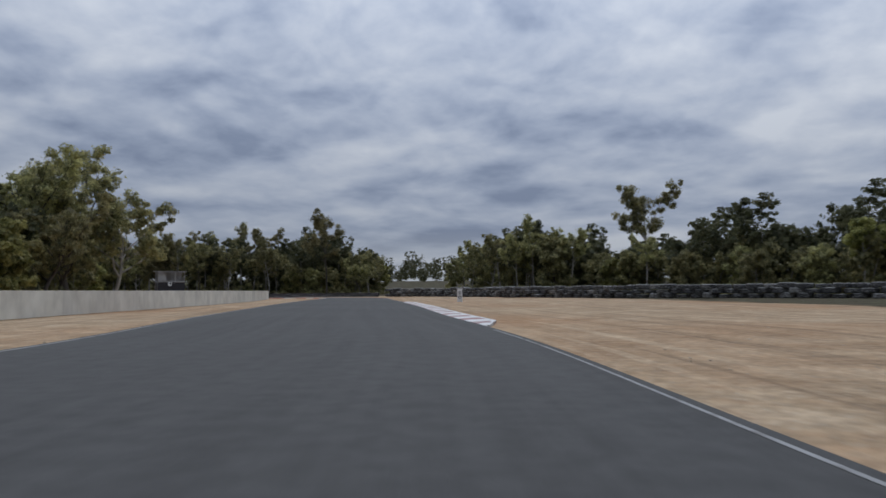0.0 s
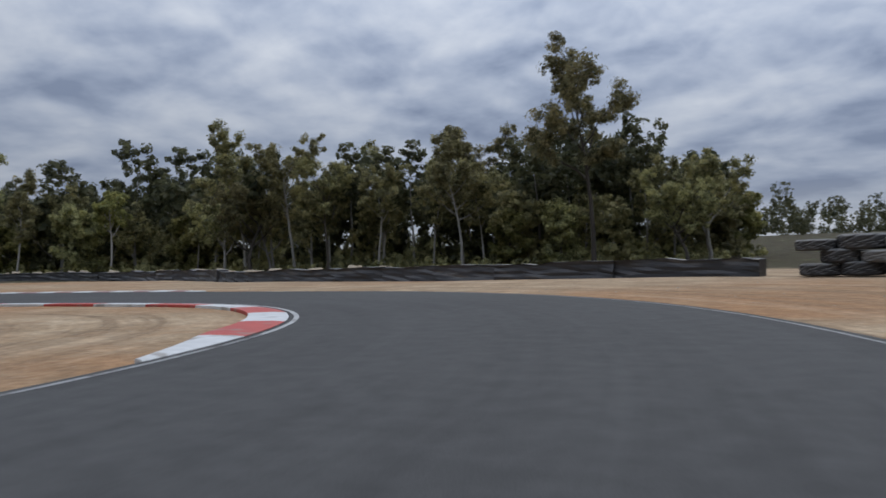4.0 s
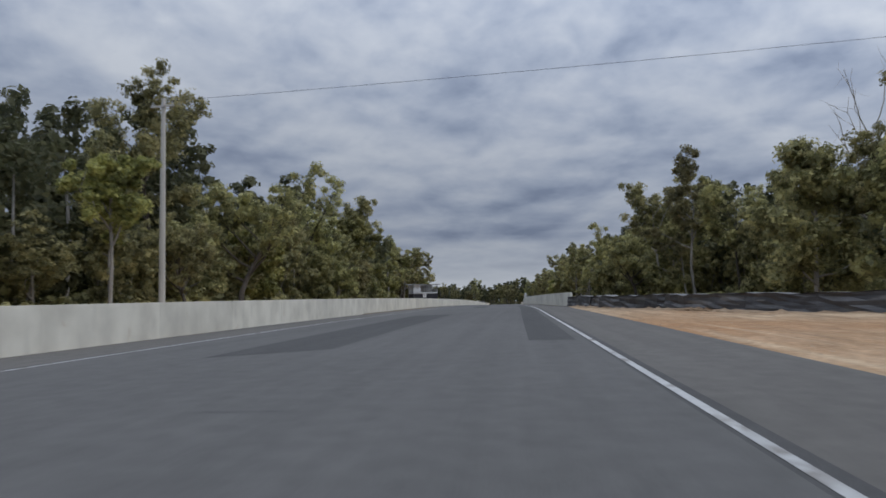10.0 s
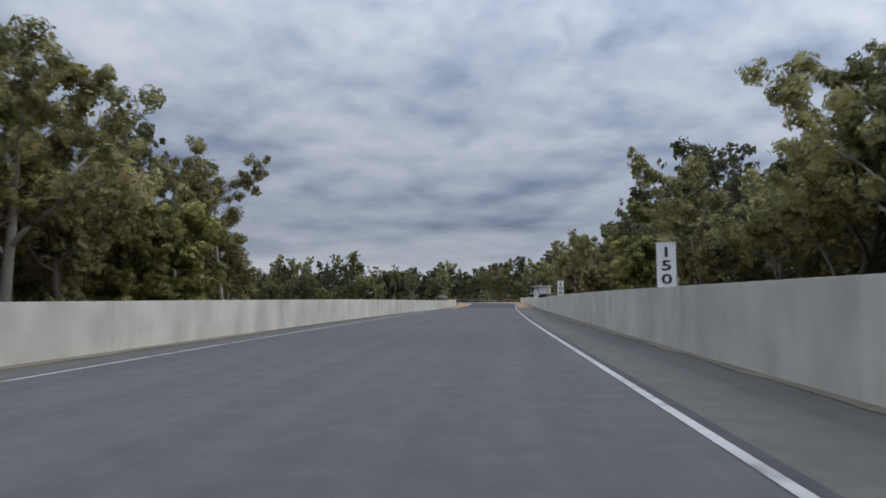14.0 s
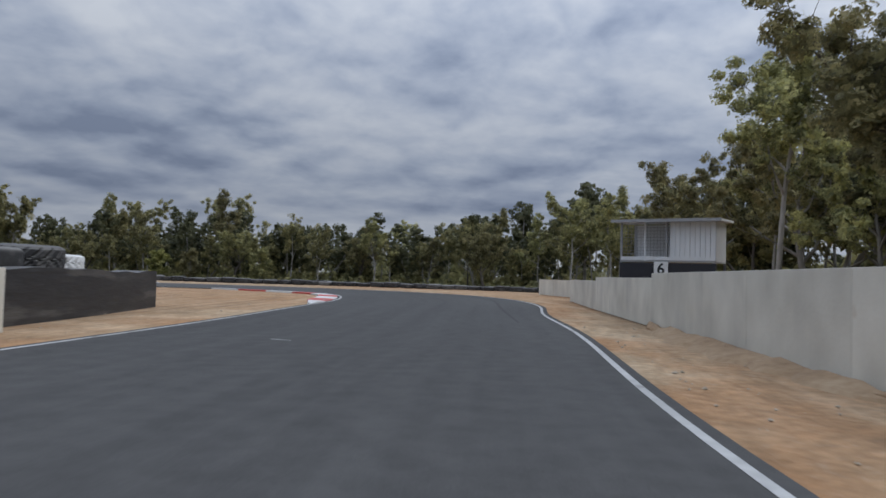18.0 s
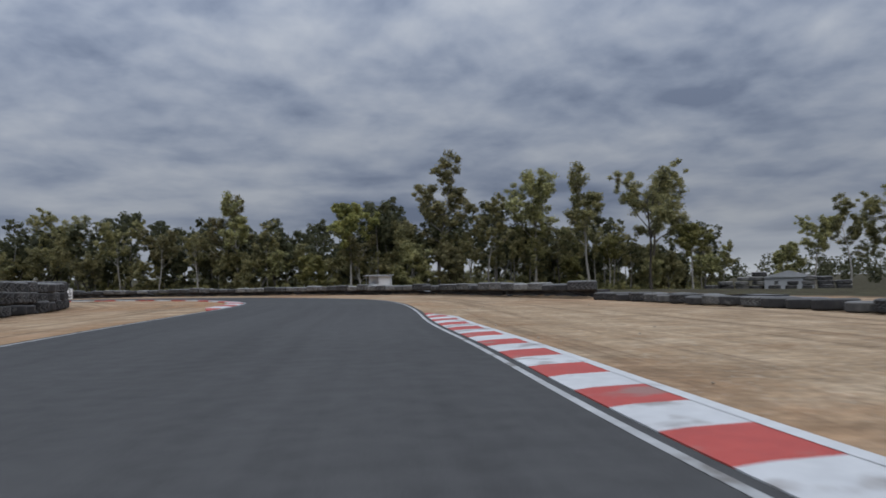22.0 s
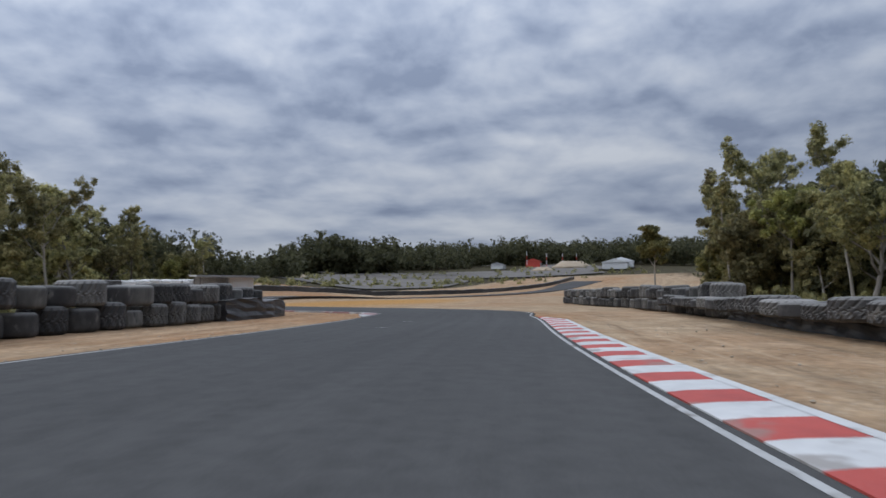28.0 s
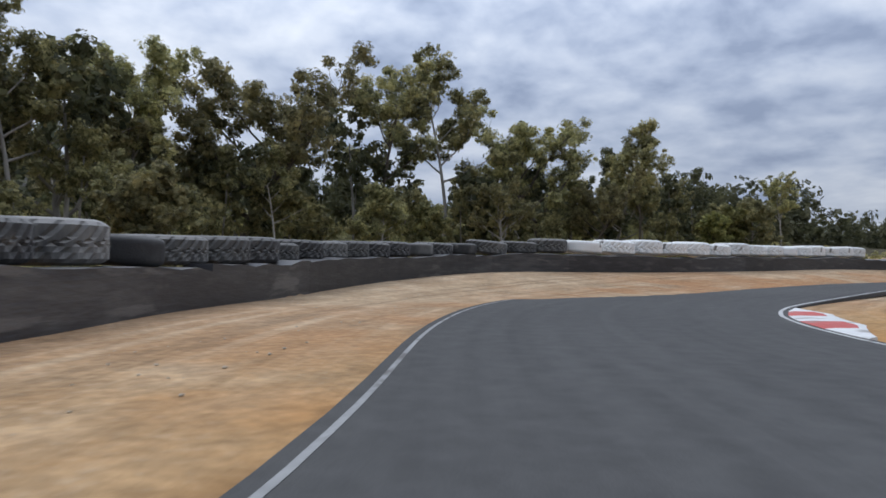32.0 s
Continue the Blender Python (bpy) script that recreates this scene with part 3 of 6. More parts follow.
SIGN_WHITE = surface("sign_white", [(0.66, 0.66, 0.65), (0.78, 0.78, 0.77)], 2, 0.5, 0.05, spots=(3, 0.68, (0.5, 0.47, 0.43)))
SIGN_BLACK = plain("sign_black", (0.015, 0.015, 0.016), 0.5)
POLE_WOOD = surface("pole_wood", [(0.38, 0.36, 0.32), (0.54, 0.52, 0.48)], 3, 0.85, 0.4, 20, stretch=(1, 1, 0.2))
CABLE = plain("cable_black", (0.02, 0.02, 0.02), 0.6)
CAR_SILVER = plain("silver_paint", (0.58, 0.585, 0.60), 0.3, 0.6, 0.6)
CAR_GLASS = plain("tinted_glass", (0.012, 0.014, 0.016), 0.06, 0.0, 0.4)
CAR_BLACK = plain("black_plastic", (0.012, 0.012, 0.013), 0.55)
CAR_TYRE = plain("car_tyre", (0.018, 0.018, 0.018), 0.8)
CHROME = plain("alloy", (0.55, 0.56, 0.58), 0.25, 0.9)
LAMP_RED = plain("lamp_red", (0.07, 0.012, 0.014), 0.15, 0.0, 0.6)
PLATE = plain("plate_grey", (0.5, 0.5, 0.52), 0.5)
QUARRY = surface("pale_gravel", [(0.10, 0.088, 0.075), (0.165, 0.15, 0.132), (0.22, 0.20, 0.18)], 0.6, 0.95, 0.2, 2)
RED_PAINT = plain("red_paint", (0.5, 0.06, 0.04), 0.5)
LITTER = surface("dark_litter", [(0.035, 0.025, 0.016), (0.09, 0.065, 0.04)], 9, 0.95, 0.3)
GRIT = surface("washed_grit", [(0.10, 0.085, 0.06), (0.19, 0.16, 0.115), (0.27, 0.225, 0.16)], 5, 0.95, 0.5, 30)
BERM = surface("banked_sand", [(0.22, 0.14, 0.08), (0.36, 0.245, 0.145), (0.48, 0.36, 0.235)], 6, 0.96, 0.9, 18)
STONE = surface("pale_stone", [(0.3, 0.24, 0.17), (0.45, 0.38, 0.29), (0.56, 0.5, 0.42)], 6, 0.9, 0.3, vary=0.2)
LINE_WORN = surface("worn_line_paint", [(0.16, 0.16, 0.155), (0.38, 0.38, 0.37)], 5, 0.75, 0.2, spots=(1.6, 0.55, (0.12, 0.11, 0.10)))


# ---------------------------------------------------------------- plan of the circuit, in metres
# centre line: x, y, half the width
ROAD_APPROACH = [
    (-1.5, -22.0, 6.10), (-3.1, 0.2, 6.05), (-3.6, 16.8, 5.75), (-5.8, 34.4, 6.00), (-7.6, 52.1, 6.20),
    (-9.4, 68.7, 6.25), (-10.7, 82.4, 6.20), (-12.0, 94.7, 5.90), (-12.9, 105.1, 5.75), (-13.3, 114.7, 5.20),
    (-14.6, 123.3, 4.70), (-18.2, 131.0, 4.35), (-25.2, 136.5, 4.00), (-34.9, 138.3, 4.15), (-45.8, 139.0, 5.05),
    (-57.3, 138.3, 5.45), (-70.0, 136.4, 5.75), (-83.65, 134.2, 5.70),
]
ROAD_STRAIGHT = [
    (-114.35, 128.85, 5.50), (-148.1, 123.65, 5.65), (-184.2, 118.4, 5.55), (-220.0, 113.5, 5.15), (-258.2, 107.15, 4.90),
    (-296.9, 100.9, 4.70), (-333.4, 95.3, 4.50), (-367.1, 90.5, 4.50), (-393.6, 86.9, 4.50), (-411.2, 84.7, 4.45),
    (-419.7, 83.4, 4.45), (-429.4, 82.3, 4.50), (-437.7, 80.9, 4.45), (-445.8, 79.9, 4.70), (-454.6, 76.4, 4.80),
    (-458.9, 70.8, 4.90), (-461.0, 63.3, 5.15), (-461.1, 55.5, 5.30),
]
ROAD_ESSES = [
    (-460.6, 45.8, 5.20), (-460.6, 37.6, 5.05), (-460.3, 29.1, 5.00), (-460.3, 19.9, 5.10), (-460.1, 8.3, 4.95),
    (-458.6, -3.2, 4.65), (-453.8, -13.8, 4.10), (-447.0, -23.3, 4.15), (-436.6, -31.0, 4.30), (-425.0, -35.9, 5.10),
    (-415.0, -38.5, 5.65), (-405.8, -41.2, 6.10), (-395.0, -44.4, 6.20), (-384.8, -47.3, 5.70), (-376.1, -50.0, 5.25),
    (-367.1, -53.1, 4.70), (-355.9, -56.8, 4.45), (-351.0, -58.0, 4.35), (-344.8, -59.7, 4.95), (-338.5, -57.1, 5.75),
    (-332.6, -53.0, 5.70), (-322.7, -46.6, 4.35), (-314.2, -41.2, 4.10), (-305.0, -37.7, 4.50), (-293.0, -36.8, 5.30),
    (-272.0, -39.5, 5.50), (-249.0, -47.5, 5.50), (-228.0, -63.0, 5.50), (-211.0, -88.0, 5.50), (-188.0, -120.0, 5.50),
    (-150.0, -152.0, 5.50),
]


# ---------------------------------------------------------------- building helpers
def mesh_of(name, verts, faces, mats, smooth=False, mat_index=None):
    me = bpy.data.meshes.new(name)
    me.from_pydata([tuple(map(float, v)) for v in verts], [], [tuple(map(int, f)) for f in faces])
    for m in mats if isinstance(mats, (list, tuple)) else (mats,):
        me.materials.append(m)
    if mat_index is not None:
        me.polygons.foreach_set("material_index", np.asarray(mat_index, dtype=np.int32))
    if smooth:
        me.polygons.foreach_set("use_smooth", np.ones(len(me.polygons), dtype=bool))
    me.update()
    return me


def part(name, bm, material, parent=None, label="", smooth=False):
    """Links a bmesh as one mesh object under a thing or a part."""
    me = bpy.data.meshes.new(name)
    bm.to_mesh(me)
    bm.free()
    me.materials.append(material)
    if smooth:
        me.polygons.foreach_set("use_smooth", np.ones(len(me.polygons), dtype=bool))
    ob = new(name, me)
    ob.parent = parent
    if label:
        tagged(ob, label)
    return ob


def child(name, me, parent, m=None, label=""):
    ob = new(name, me)
    ob.parent = parent
    if m is not None:
        ob.matrix_basis = m
    if label:
        tagged(ob, label)
    return ob


def thing(name, m, label, category, group="", kind=""):
    ob = new(name)
    ob.empty_display_size = 0.3
    ob.matrix_basis = m
    return tagged(ob, label, category, group, kind)


def box(bm, size, at=(0, 0, 0), bevel=0.0, turn=None):
    got = bmesh.ops.create_cube(bm, size=1.0)["verts"]
    m = Matrix.Translation(at) @ (turn if turn is not None else Matrix.Identity(4)) @ Matrix.Diagonal((*size, 1))
    bmesh.ops.transform(bm, matrix=m, verts=got)
    if bevel:
        edges = list({e for v in got for e in v.link_edges})
        bmesh.ops.bevel(bm, geom=edges, offset=bevel, segments=2, affect="EDGES", profile=0.5)


def boxed(name, size, at, material, parent, bevel=0.0, label="", turn=None):
    bm = bmesh.new()
    box(bm, size, at, bevel, turn)
    return part(name, bm, material, parent, label)


def rod(bm, a, b, r0, r1=None, sides=8):
    a, b = Vector(a), Vector(b)
    d = b - a
    m = Matrix.Translation((a + b) / 2) @ d.to_track_quat("Z", "Y").to_matrix().to_4x4()
    bmesh.ops.create_cone(bm, cap_ends=True, segments=sides, radius1=r0, radius2=r0 if r1 is None else r1, depth=d.length, matrix=m)


def spline(points, step=2.0):
    """A smooth run (Catmull-Rom) through rows of numbers, about `step` metres apart in the first two."""
    p = np.array(points, float)
    p = np.vstack([2 * p[0] - p[1], p, 2 * p[-1] - p[-2]])
    out = []
    for a, b, c, d in zip(p[:-3], p[1:-2], p[2:-1], p[3:]):
        n = max(2, int(np.hypot(*(c - b)[:2]) / step))
        for u in np.arange(n) / n:
            out.append(0.5 * (2 * b + (c - a) * u + (2 * a - 5 * b + 4 * c - d) * u * u + (3 * b - a - 3 * c + d) * u**3))
    out.append(p[-2])
    return np.array(out)


def normals_2d(p):
    t = np.gradient(np.asarray(p)[:, :2], axis=0)
    t /= np.maximum(np.hypot(t[:, 0], t[:, 1]), 1e-6)[:, None]
    return np.stack([-t[:, 1], t[:, 0]], 1)  # to the left of the way


def along(p, gap, start=0.0):
    """Places and headings every `gap` metres along a polyline."""
    p = np.asarray(p)[:, :2]
    s = np.r_[0, np.cumsum(np.hypot(*np.diff(p, axis=0).T))]
    at = np.arange(start, s[-1], gap)
    xy = np.stack([np.interp(at, s, p[:, 0]), np.interp(at, s, p[:, 1])], 1)
    ah = np.stack([np.interp(at + 0.5, s, p[:, 0]), np.interp(at + 0.5, s, p[:, 1])], 1)
    be = np.stack([np.interp(at - 0.5, s, p[:, 0]), np.interp(at - 0.5, s, p[:, 1])], 1)
    d = ah - be
    return xy, np.arctan2(d[:, 1], d[:, 0])


def ribbon(name, left, right, z, material, kind="structure", label="", category="", depth=0.0, parent=None):
    """A strip between two edges with as many points, with skirts of that depth."""
    n = len(left)
    zl = z if np.ndim(z) else np.full(n, z)
    v = [(*a, h) for a, h in zip(left, zl)] + [(*b, h) for b, h in zip(right, zl)]
    f = [(i, n + i, n + i + 1, i + 1) for i in range(n - 1)]
    if depth:
        k = len(v)
        v += [(*a, h - depth) for a, h in zip(left, zl)] + [(*b, h - depth) for b, h in zip(right, zl)]
        f += [(i + 1, k + i + 1, k + i, i) for i in range(n - 1)]
        f += [(n + i, k + n + i, k + n + i + 1, n + i + 1) for i in range(n - 1)]
    me = mesh_of(name, v, f, material)
    if not depth or parent is None:
        mid = (np.asarray(left) + np.asarray(right)) / 2
        run = np.r_[0, np.cumsum(np.hypot(*np.diff(mid, axis=0).T))]
        half = np.hypot(*(np.asarray(left) - np.asarray(right)).T) / 2
        sets = len(v) // (2 * n)
        for key, val in (("lane", np.tile(np.r_[half, -half], sets)), ("run", np.tile(np.r_[run, run], sets))):
            me.attributes.new(key, "FLOAT", "POINT").data.foreach_set("value", val.astype(np.float32))
    ob = new(name, me)
    ob.parent = parent
    if label:
        tagged(ob, label, category)
    if kind and parent is None:
        tagged(ob, kind=kind)
    return ob


# ---------------------------------------------------------------- trees
def tube(path, radii, sides=6):
    path = [Vector(p) for p in path]
    v, f = [], []
    for i, (p, r) in enumerate(zip(path, radii)):
        d = (path[min(i + 1, len(path) - 1)] - path[max(i - 1, 0)]).normalized()
        a = d.orthogonal().normalized()
        b = d.cross(a)
        for k in range(sides):
            w = 2 * math.pi * k / sides
            v.append(p + r * (math.cos(w) * a + math.sin(w) * b))
    for i in range(len(path) - 1):
        for k in range(sides):
            f.append((i * sides + k, i * sides + (k + 1) % sides, (i + 1) * sides + (k + 1) % sides, (i + 1) * sides + k))
    return v, f


def joined(pieces):
    v, f = [], []
    for pv, pf in pieces:
        k = len(v)
        v += pv
        f += [tuple(i + k for i in q) for q in pf]
    return v, f


def wander(rng, a, d, length, steps, bend, lift):
    """A crooked run from a along d."""
    out, d = [Vector(a)], Vector(d).normalized()
    for _ in range(steps):
        d = (d + Vector(rng.normal(0, bend, 3)) + Vector((0, 0, lift))).normalized()
        out.append(out[-1] + d * length / steps)
    return out


def leaf_cloud(rng, centres, radii, each, size, droop=0.5, core=0):
    """Leaves as small pointed blades round the clumps: arrays of places and four-cornered faces."""
    n = len(centres) * each
    c = np.repeat(np.array(centres, float), each, 0)
    r = np.repeat(np.array(radii, float), each)[:, None]
    d = rng.normal(size=(n, 3))
    d /= np.linalg.norm(d, axis=1)[:, None]
    at = c + d * r * rng.uniform(0.45, 1.0, (n, 1)) * np.array([1, 1, 0.72])
    face = d + rng.normal(0, 0.42, (n, 3)) + np.array([0, 0, 0.35])
    face /= np.linalg.norm(face, axis=1)[:, None]
    ax = np.cross(face, rng.normal(size=(n, 3)) + np.array([0, 0, -droop]))
    ax /= np.maximum(np.linalg.norm(ax, axis=1)[:, None], 1e-6)
    side = np.cross(face, ax)
    ln = size * rng.uniform(0.7, 1.5, (n, 1))
    wd = ln * rng.uniform(0.34, 0.5, (n, 1))
    v = np.stack([at - ax * ln * 0.5, at + side * wd, at + ax * ln * 0.5, at - side * wd], 1).reshape(-1, 3)
    if core:
        # a few large sprays in the heart of each clump close it to the light
        k = len(centres) * core
        c = np.repeat(np.array(centres, float), core, 0)
        r = np.repeat(np.array(radii, float), core)[:, None]
        a, b = rng.normal(size=(k, 3)), rng.normal(size=(k, 3))
        a /= np.linalg.norm(a, axis=1)[:, None]
        b = np.cross(a, b)
        b /= np.maximum(np.linalg.norm(b, axis=1)[:, None], 1e-6)
        c = c + rng.normal(size=(k, 3)) * r * 0.22 - np.array([0, 0, 0.1]) * r
        a, b = a * r * 0.62, b * r * 0.5
        v = np.concatenate([v, np.stack([c - a, c + b, c + a, c - b], 1).reshape(-1, 3)])
        n += k
    return v, np.arange(4 * n).reshape(-1, 4)


def grow(seed, height, style, leaves=36, size=0.42, core=0):
    """Branches and leaves of one tree that stands at the origin. Styles: tall, broad, round, cone, dead."""
    rng = np.random.default_rng(seed)
    wood, centres, radii = [], [], []
    r0 = height * {"tall": 0.013, "broad": 0.02, "round": 0.014, "cone": 0.012, "dead": 0.014}[style]
    top = {"tall": 0.8, "broad": 0.55, "round": 0.7, "cone": 0.9, "dead": 0.8}[style]
    bend = {"tall": 0.06, "broad": 0.13, "round": 0.1, "cone": 0.03, "dead": 0.09}[style]
    trunk = wander(rng, (0, 0, -0.3), (rng.normal(0, 0.06), rng.normal(0, 0.06), 1), height * top, 7, bend, 0.12)
    wood.append(tube(trunk, [r0 * (1.25 if i == 0 else 1 - 0.09 * i) for i in range(8)], 8))
    limbs = {"tall": 9, "broad": 11, "round": 15, "cone": 22, "dead": 8}[style]
    for k in range(limbs):
        u = k / max(limbs - 1, 1)
        low = {"tall": 0.56, "broad": 0.42, "round": 0.12, "cone": 0.15, "dead": 0.4}[style]
        at = low + (1 - low) * u
        i = min(int(at * 7), 6)
        base = trunk[i].lerp(trunk[i + 1], at * 7 - i)
        w = k * 2.4 + rng.uniform(-0.5, 0.5)
        if style == "cone":
            reach, rise = height * 0.2 * (1.1 - u) + 0.4, 0.25
        elif style == "round":
            reach, rise = height * 0.30 * math.sin(0.5 + 2.2 * u) * rng.uniform(0.7, 1.15) + 0.3, 0.25 + 0.5 * u
        elif style == "broad":
            reach, rise = height * 0.40 * rng.uniform(0.65, 1.15), 0.55 + 0.5 * u
        else:
            reach, rise = height * 0.29 * rng.uniform(0.55, 1.25), 0.75 + 0.6 * u
        limb = wander(rng, base, (math.cos(w), math.sin(w), rise), reach * 1.15, 5, 0.16, 0.07)
        rl = r0 * (0.5 - 0.25 * u)
        wood.append(tube(limb, [rl * (1 - 0.16 * j) for j in range(6)], 5))
        tips = [limb[-1]]
        for j in ((2, 3, 4) if style != "cone" else (3,)):
            twig = wander(rng, limb[j], limb[j] - limb[j - 1] + Vector(rng.normal(0, 0.5, 3)), reach * 0.45, 3, 0.25, 0.1)
            wood.append(tube(twig, [rl * 0.45, rl * 0.32, rl * 0.2, rl * 0.1], 4))
            tips += [twig[-1], twig[1]]
            for w2 in range(2 if style in ("tall", "broad") else 1):
                spur = wander(rng, twig[1 + w2], Vector(rng.normal(0, 1.0, 3)) + Vector((0, 0, 0.5)), reach * 0.24, 2, 0.2, 0.1)
                wood.append(tube(spur, [rl * 0.2, rl * 0.13, rl * 0.06], 3))
                tips.append(spur[-1])
        if style == "dead":
            continue
        for p in tips:
            centres.append(p + Vector(rng.normal(0, 0.15, 3)))
            radii.append(rng.uniform(0.5, 1.2) * height * {"tall": 0.056, "broad": 0.06, "round": 0.078, "cone": 0.062}[style])
    if style == "round":
        for _ in range(9):
            w, h = rng.uniform(0, 6.28), rng.uniform(0.04, 0.35)
            centres.append(Vector((math.cos(w), math.sin(w), 0)) * height * rng.uniform(0.1, 0.27) + Vector((0, 0, h * height)))
            radii.append(height * rng.uniform(0.07, 0.12))
    v, f = joined(wood)
    lv, lf = leaf_cloud(rng, centres, radii, leaves, size, core=core) if centres else (np.zeros((0, 3)), np.zeros((0, 4), int))
    return v, f, lv, lf


# ---------------------------------------------------------------- builders of the kinds of things
def concrete_wall(name, run, height, label, panel=5.0, thick=0.22, base=0.0):
    """A barrier of cast panels that butt end to end, each a part."""
    root = thing(name, Matrix.Identity(4), label, "concrete barrier", kind="structure")
    length = float(np.sum(np.hypot(*np.diff(run[:, :2], axis=0).T)))
    n = max(1, round(length / panel))
    gap = length / n
    bm = bmesh.new()
    box(bm, (gap - 0.008, thick, height), (0, 0, height / 2), 0.006)
    me = bpy.data.meshes.new("panel")
    bm.to_mesh(me)
    bm.free()
    me.materials.append(CONCRETE)
    xy, head = along(run, gap, gap / 2)
    for (x, y), a in zip(xy[:n], head[:n]):
        k = new("panel", me)
        k.parent = root
        k.matrix_basis = Matrix.Translation((x, y, base - 0.02)) @ Matrix.Rotation(a, 4, "Z")
    strip = normals_2d(run) * (thick / 2 - 0.04)
    ribbon("joint_filler", run[:, :2] + strip, run[:, :2] - strip, base + height - 0.06, KERB_CONCRETE, "", depth=height - 0.05, parent=root)
    return root


def kerb(run_in, width, first, stripes, label, reds=KERB_RED, white=KERB_WHITE, lift=0.05):
    """A low kerb of painted blocks along its road edge; the outer side is a little higher."""
    root = thing("kerb", Matrix.Identity(4), label, "kerb", kind="structure")
    p = spline(run_in, 0.5)
    s = np.r_[0, np.cumsum(np.hypot(*np.diff(p[:, :2], axis=0).T))]
    nrm = normals_2d(p)
    cuts = np.linspace(0, s[-1], stripes + 1)
    for k in range(stripes):
        at = np.linspace(cuts[k], cuts[k + 1] - 0.006, 5)
        c = np.stack([np.interp(at, s, p[:, 0]), np.interp(at, s, p[:, 1])], 1)
        n = np.stack([np.interp(at, s, nrm[:, 0]), np.interp(at, s, nrm[:, 1])], 1)
        taper = np.minimum(1, np.minimum(at, s[-1] - at) / 4.0 + 0.12)[:, None]
        rows = [(0, -0.05), (0, 0.012), (0.25, lift * 0.7), (0.8, lift), (1.0, lift * 0.9), (1.0, -0.08)]
        v, f = [], []
        for u, z in rows:
            for (x, y) in c + n * width * u * taper:
                v.append((x, y, z))
        for a in range(len(rows) - 1):
            for b in range(4):
                f.append((a * 5 + b, a * 5 + b + 1, a * 5 + b + 6, a * 5 + b + 5))
        f += [(0, 5, 10, 15, 20, 25), (29, 24, 19, 14, 9, 4)]
        if width < 0:
            f = [q[::-1] for q in f]
        child("kerb_block", mesh_of("kerb_block", v, f, (reds, white)[(k + first) % 2]), root)
    if width < 0:
        # a white band along the outer rim of the exit kerbs
        inner = np.stack([np.interp(np.linspace(1.5, s[-1] - 1.5, 60), s, p[:, q]) for q in (0, 1)], 1)
        nn = np.stack([np.interp(np.linspace(1.5, s[-1] - 1.5, 60), s, nrm[:, q]) for q in (0, 1)], 1)
        at = np.linspace(1.5, s[-1] - 1.5, 60)
        taper = np.minimum(1, np.minimum(at, s[-1] - at) / 4.0 + 0.12)[:, None]
        ribbon("rim_band", inner + nn * width * 0.82 * taper, inner + nn * width * 0.99 * taper, lift + 0.004, white, "", parent=root)
    return root


def tyre_mesh(name, radius, height, lugs, material, rough=0):
    """A tyre that lies flat: bulging walls round an open middle, and slanted bars across the tread with narrow grooves between them."""
    prof = [(0.50, 0.16), (0.55, 0.05), (0.68, 0.0), (0.84, 0.01), (0.94, 0.06), (0.995, 0.15), (1.0, 0.28), (1.0, 0.40), (1.0, 0.47),
            (1.0, 0.53), (1.0, 0.60), (1.0, 0.72), (0.995, 0.85), (0.94, 0.94), (0.84, 0.99), (0.68, 1.0), (0.55, 0.95), (0.50, 0.84)]
    slant = {5: 0, 6: 1, 7: 2, 8: 3, 9: 5, 10: 4, 11: 3, 12: 2}
    seg = 4 * lugs if lugs else 36
    m = len(prof)
    rng = np.random.default_rng(rough + 7)
    wob = 1 + 0.015 * np.sin(np.arange(seg) / seg * math.tau * 2 + rng.uniform(0, 6)) + rng.normal(0, 0.003, seg)
    v, f = [], []
    for k in range(seg):
        w = 2 * math.pi * k / seg
        for j, (r, z) in enumerate(prof):
            if lugs and j in slant:
                r = 0.972 if (k + slant[j]) % 4 == 0 else 1.018
            r *= wob[k]
            v.append((radius * r * math.cos(w), radius * r * math.sin(w), height * z))
    for k in range(seg):
        for j in range(m):
            a, b = k * m + j, k * m + (j + 1) % m
            c, d = ((k + 1) % seg) * m + (j + 1) % m, ((k + 1) % seg) * m + j
            f.append((a, d, c, b))
    return mesh_of(name, v, f, material, smooth=not lugs)


TYRES = {}
for key, mat in (("plain", TYRE), ("dusty", TYRE_DUSTY), ("white", TYRE_WHITE)):
    TYRES[key] = [tyre_mesh("tyre", 1.0, 0.64, 22, mat, 1), tyre_mesh("tyre", 1.0, 0.56, 0, mat, 2), tyre_mesh("tyre", 1.0, 0.72, 18, mat, 3)]
TYRE_WORDS = {
    "plain": "worn black earthmover tyre lying flat in the barrier",
    "dusty": "dusty grey earthmover tyre with bare tread lugs",
    "white": "white-painted earthmover tyre lying flat on the barrier",
}


def lay_tyre(rng, x, y, z, radius, look_key, group, tall=1.0):
    me = TYRES[look_key][int(rng.integers(3))]
    ob = new("tyre", me)
    ob.matrix_basis = pose(x, y, z, rng.normal(0, 1.2), rng.normal(0, 1.2), rng.uniform(0, 360)) @ Matrix.Diagonal((radius, radius, radius * tall, 1))
    return tagged(ob, TYRE_WORDS[look_key], "tyre", group)


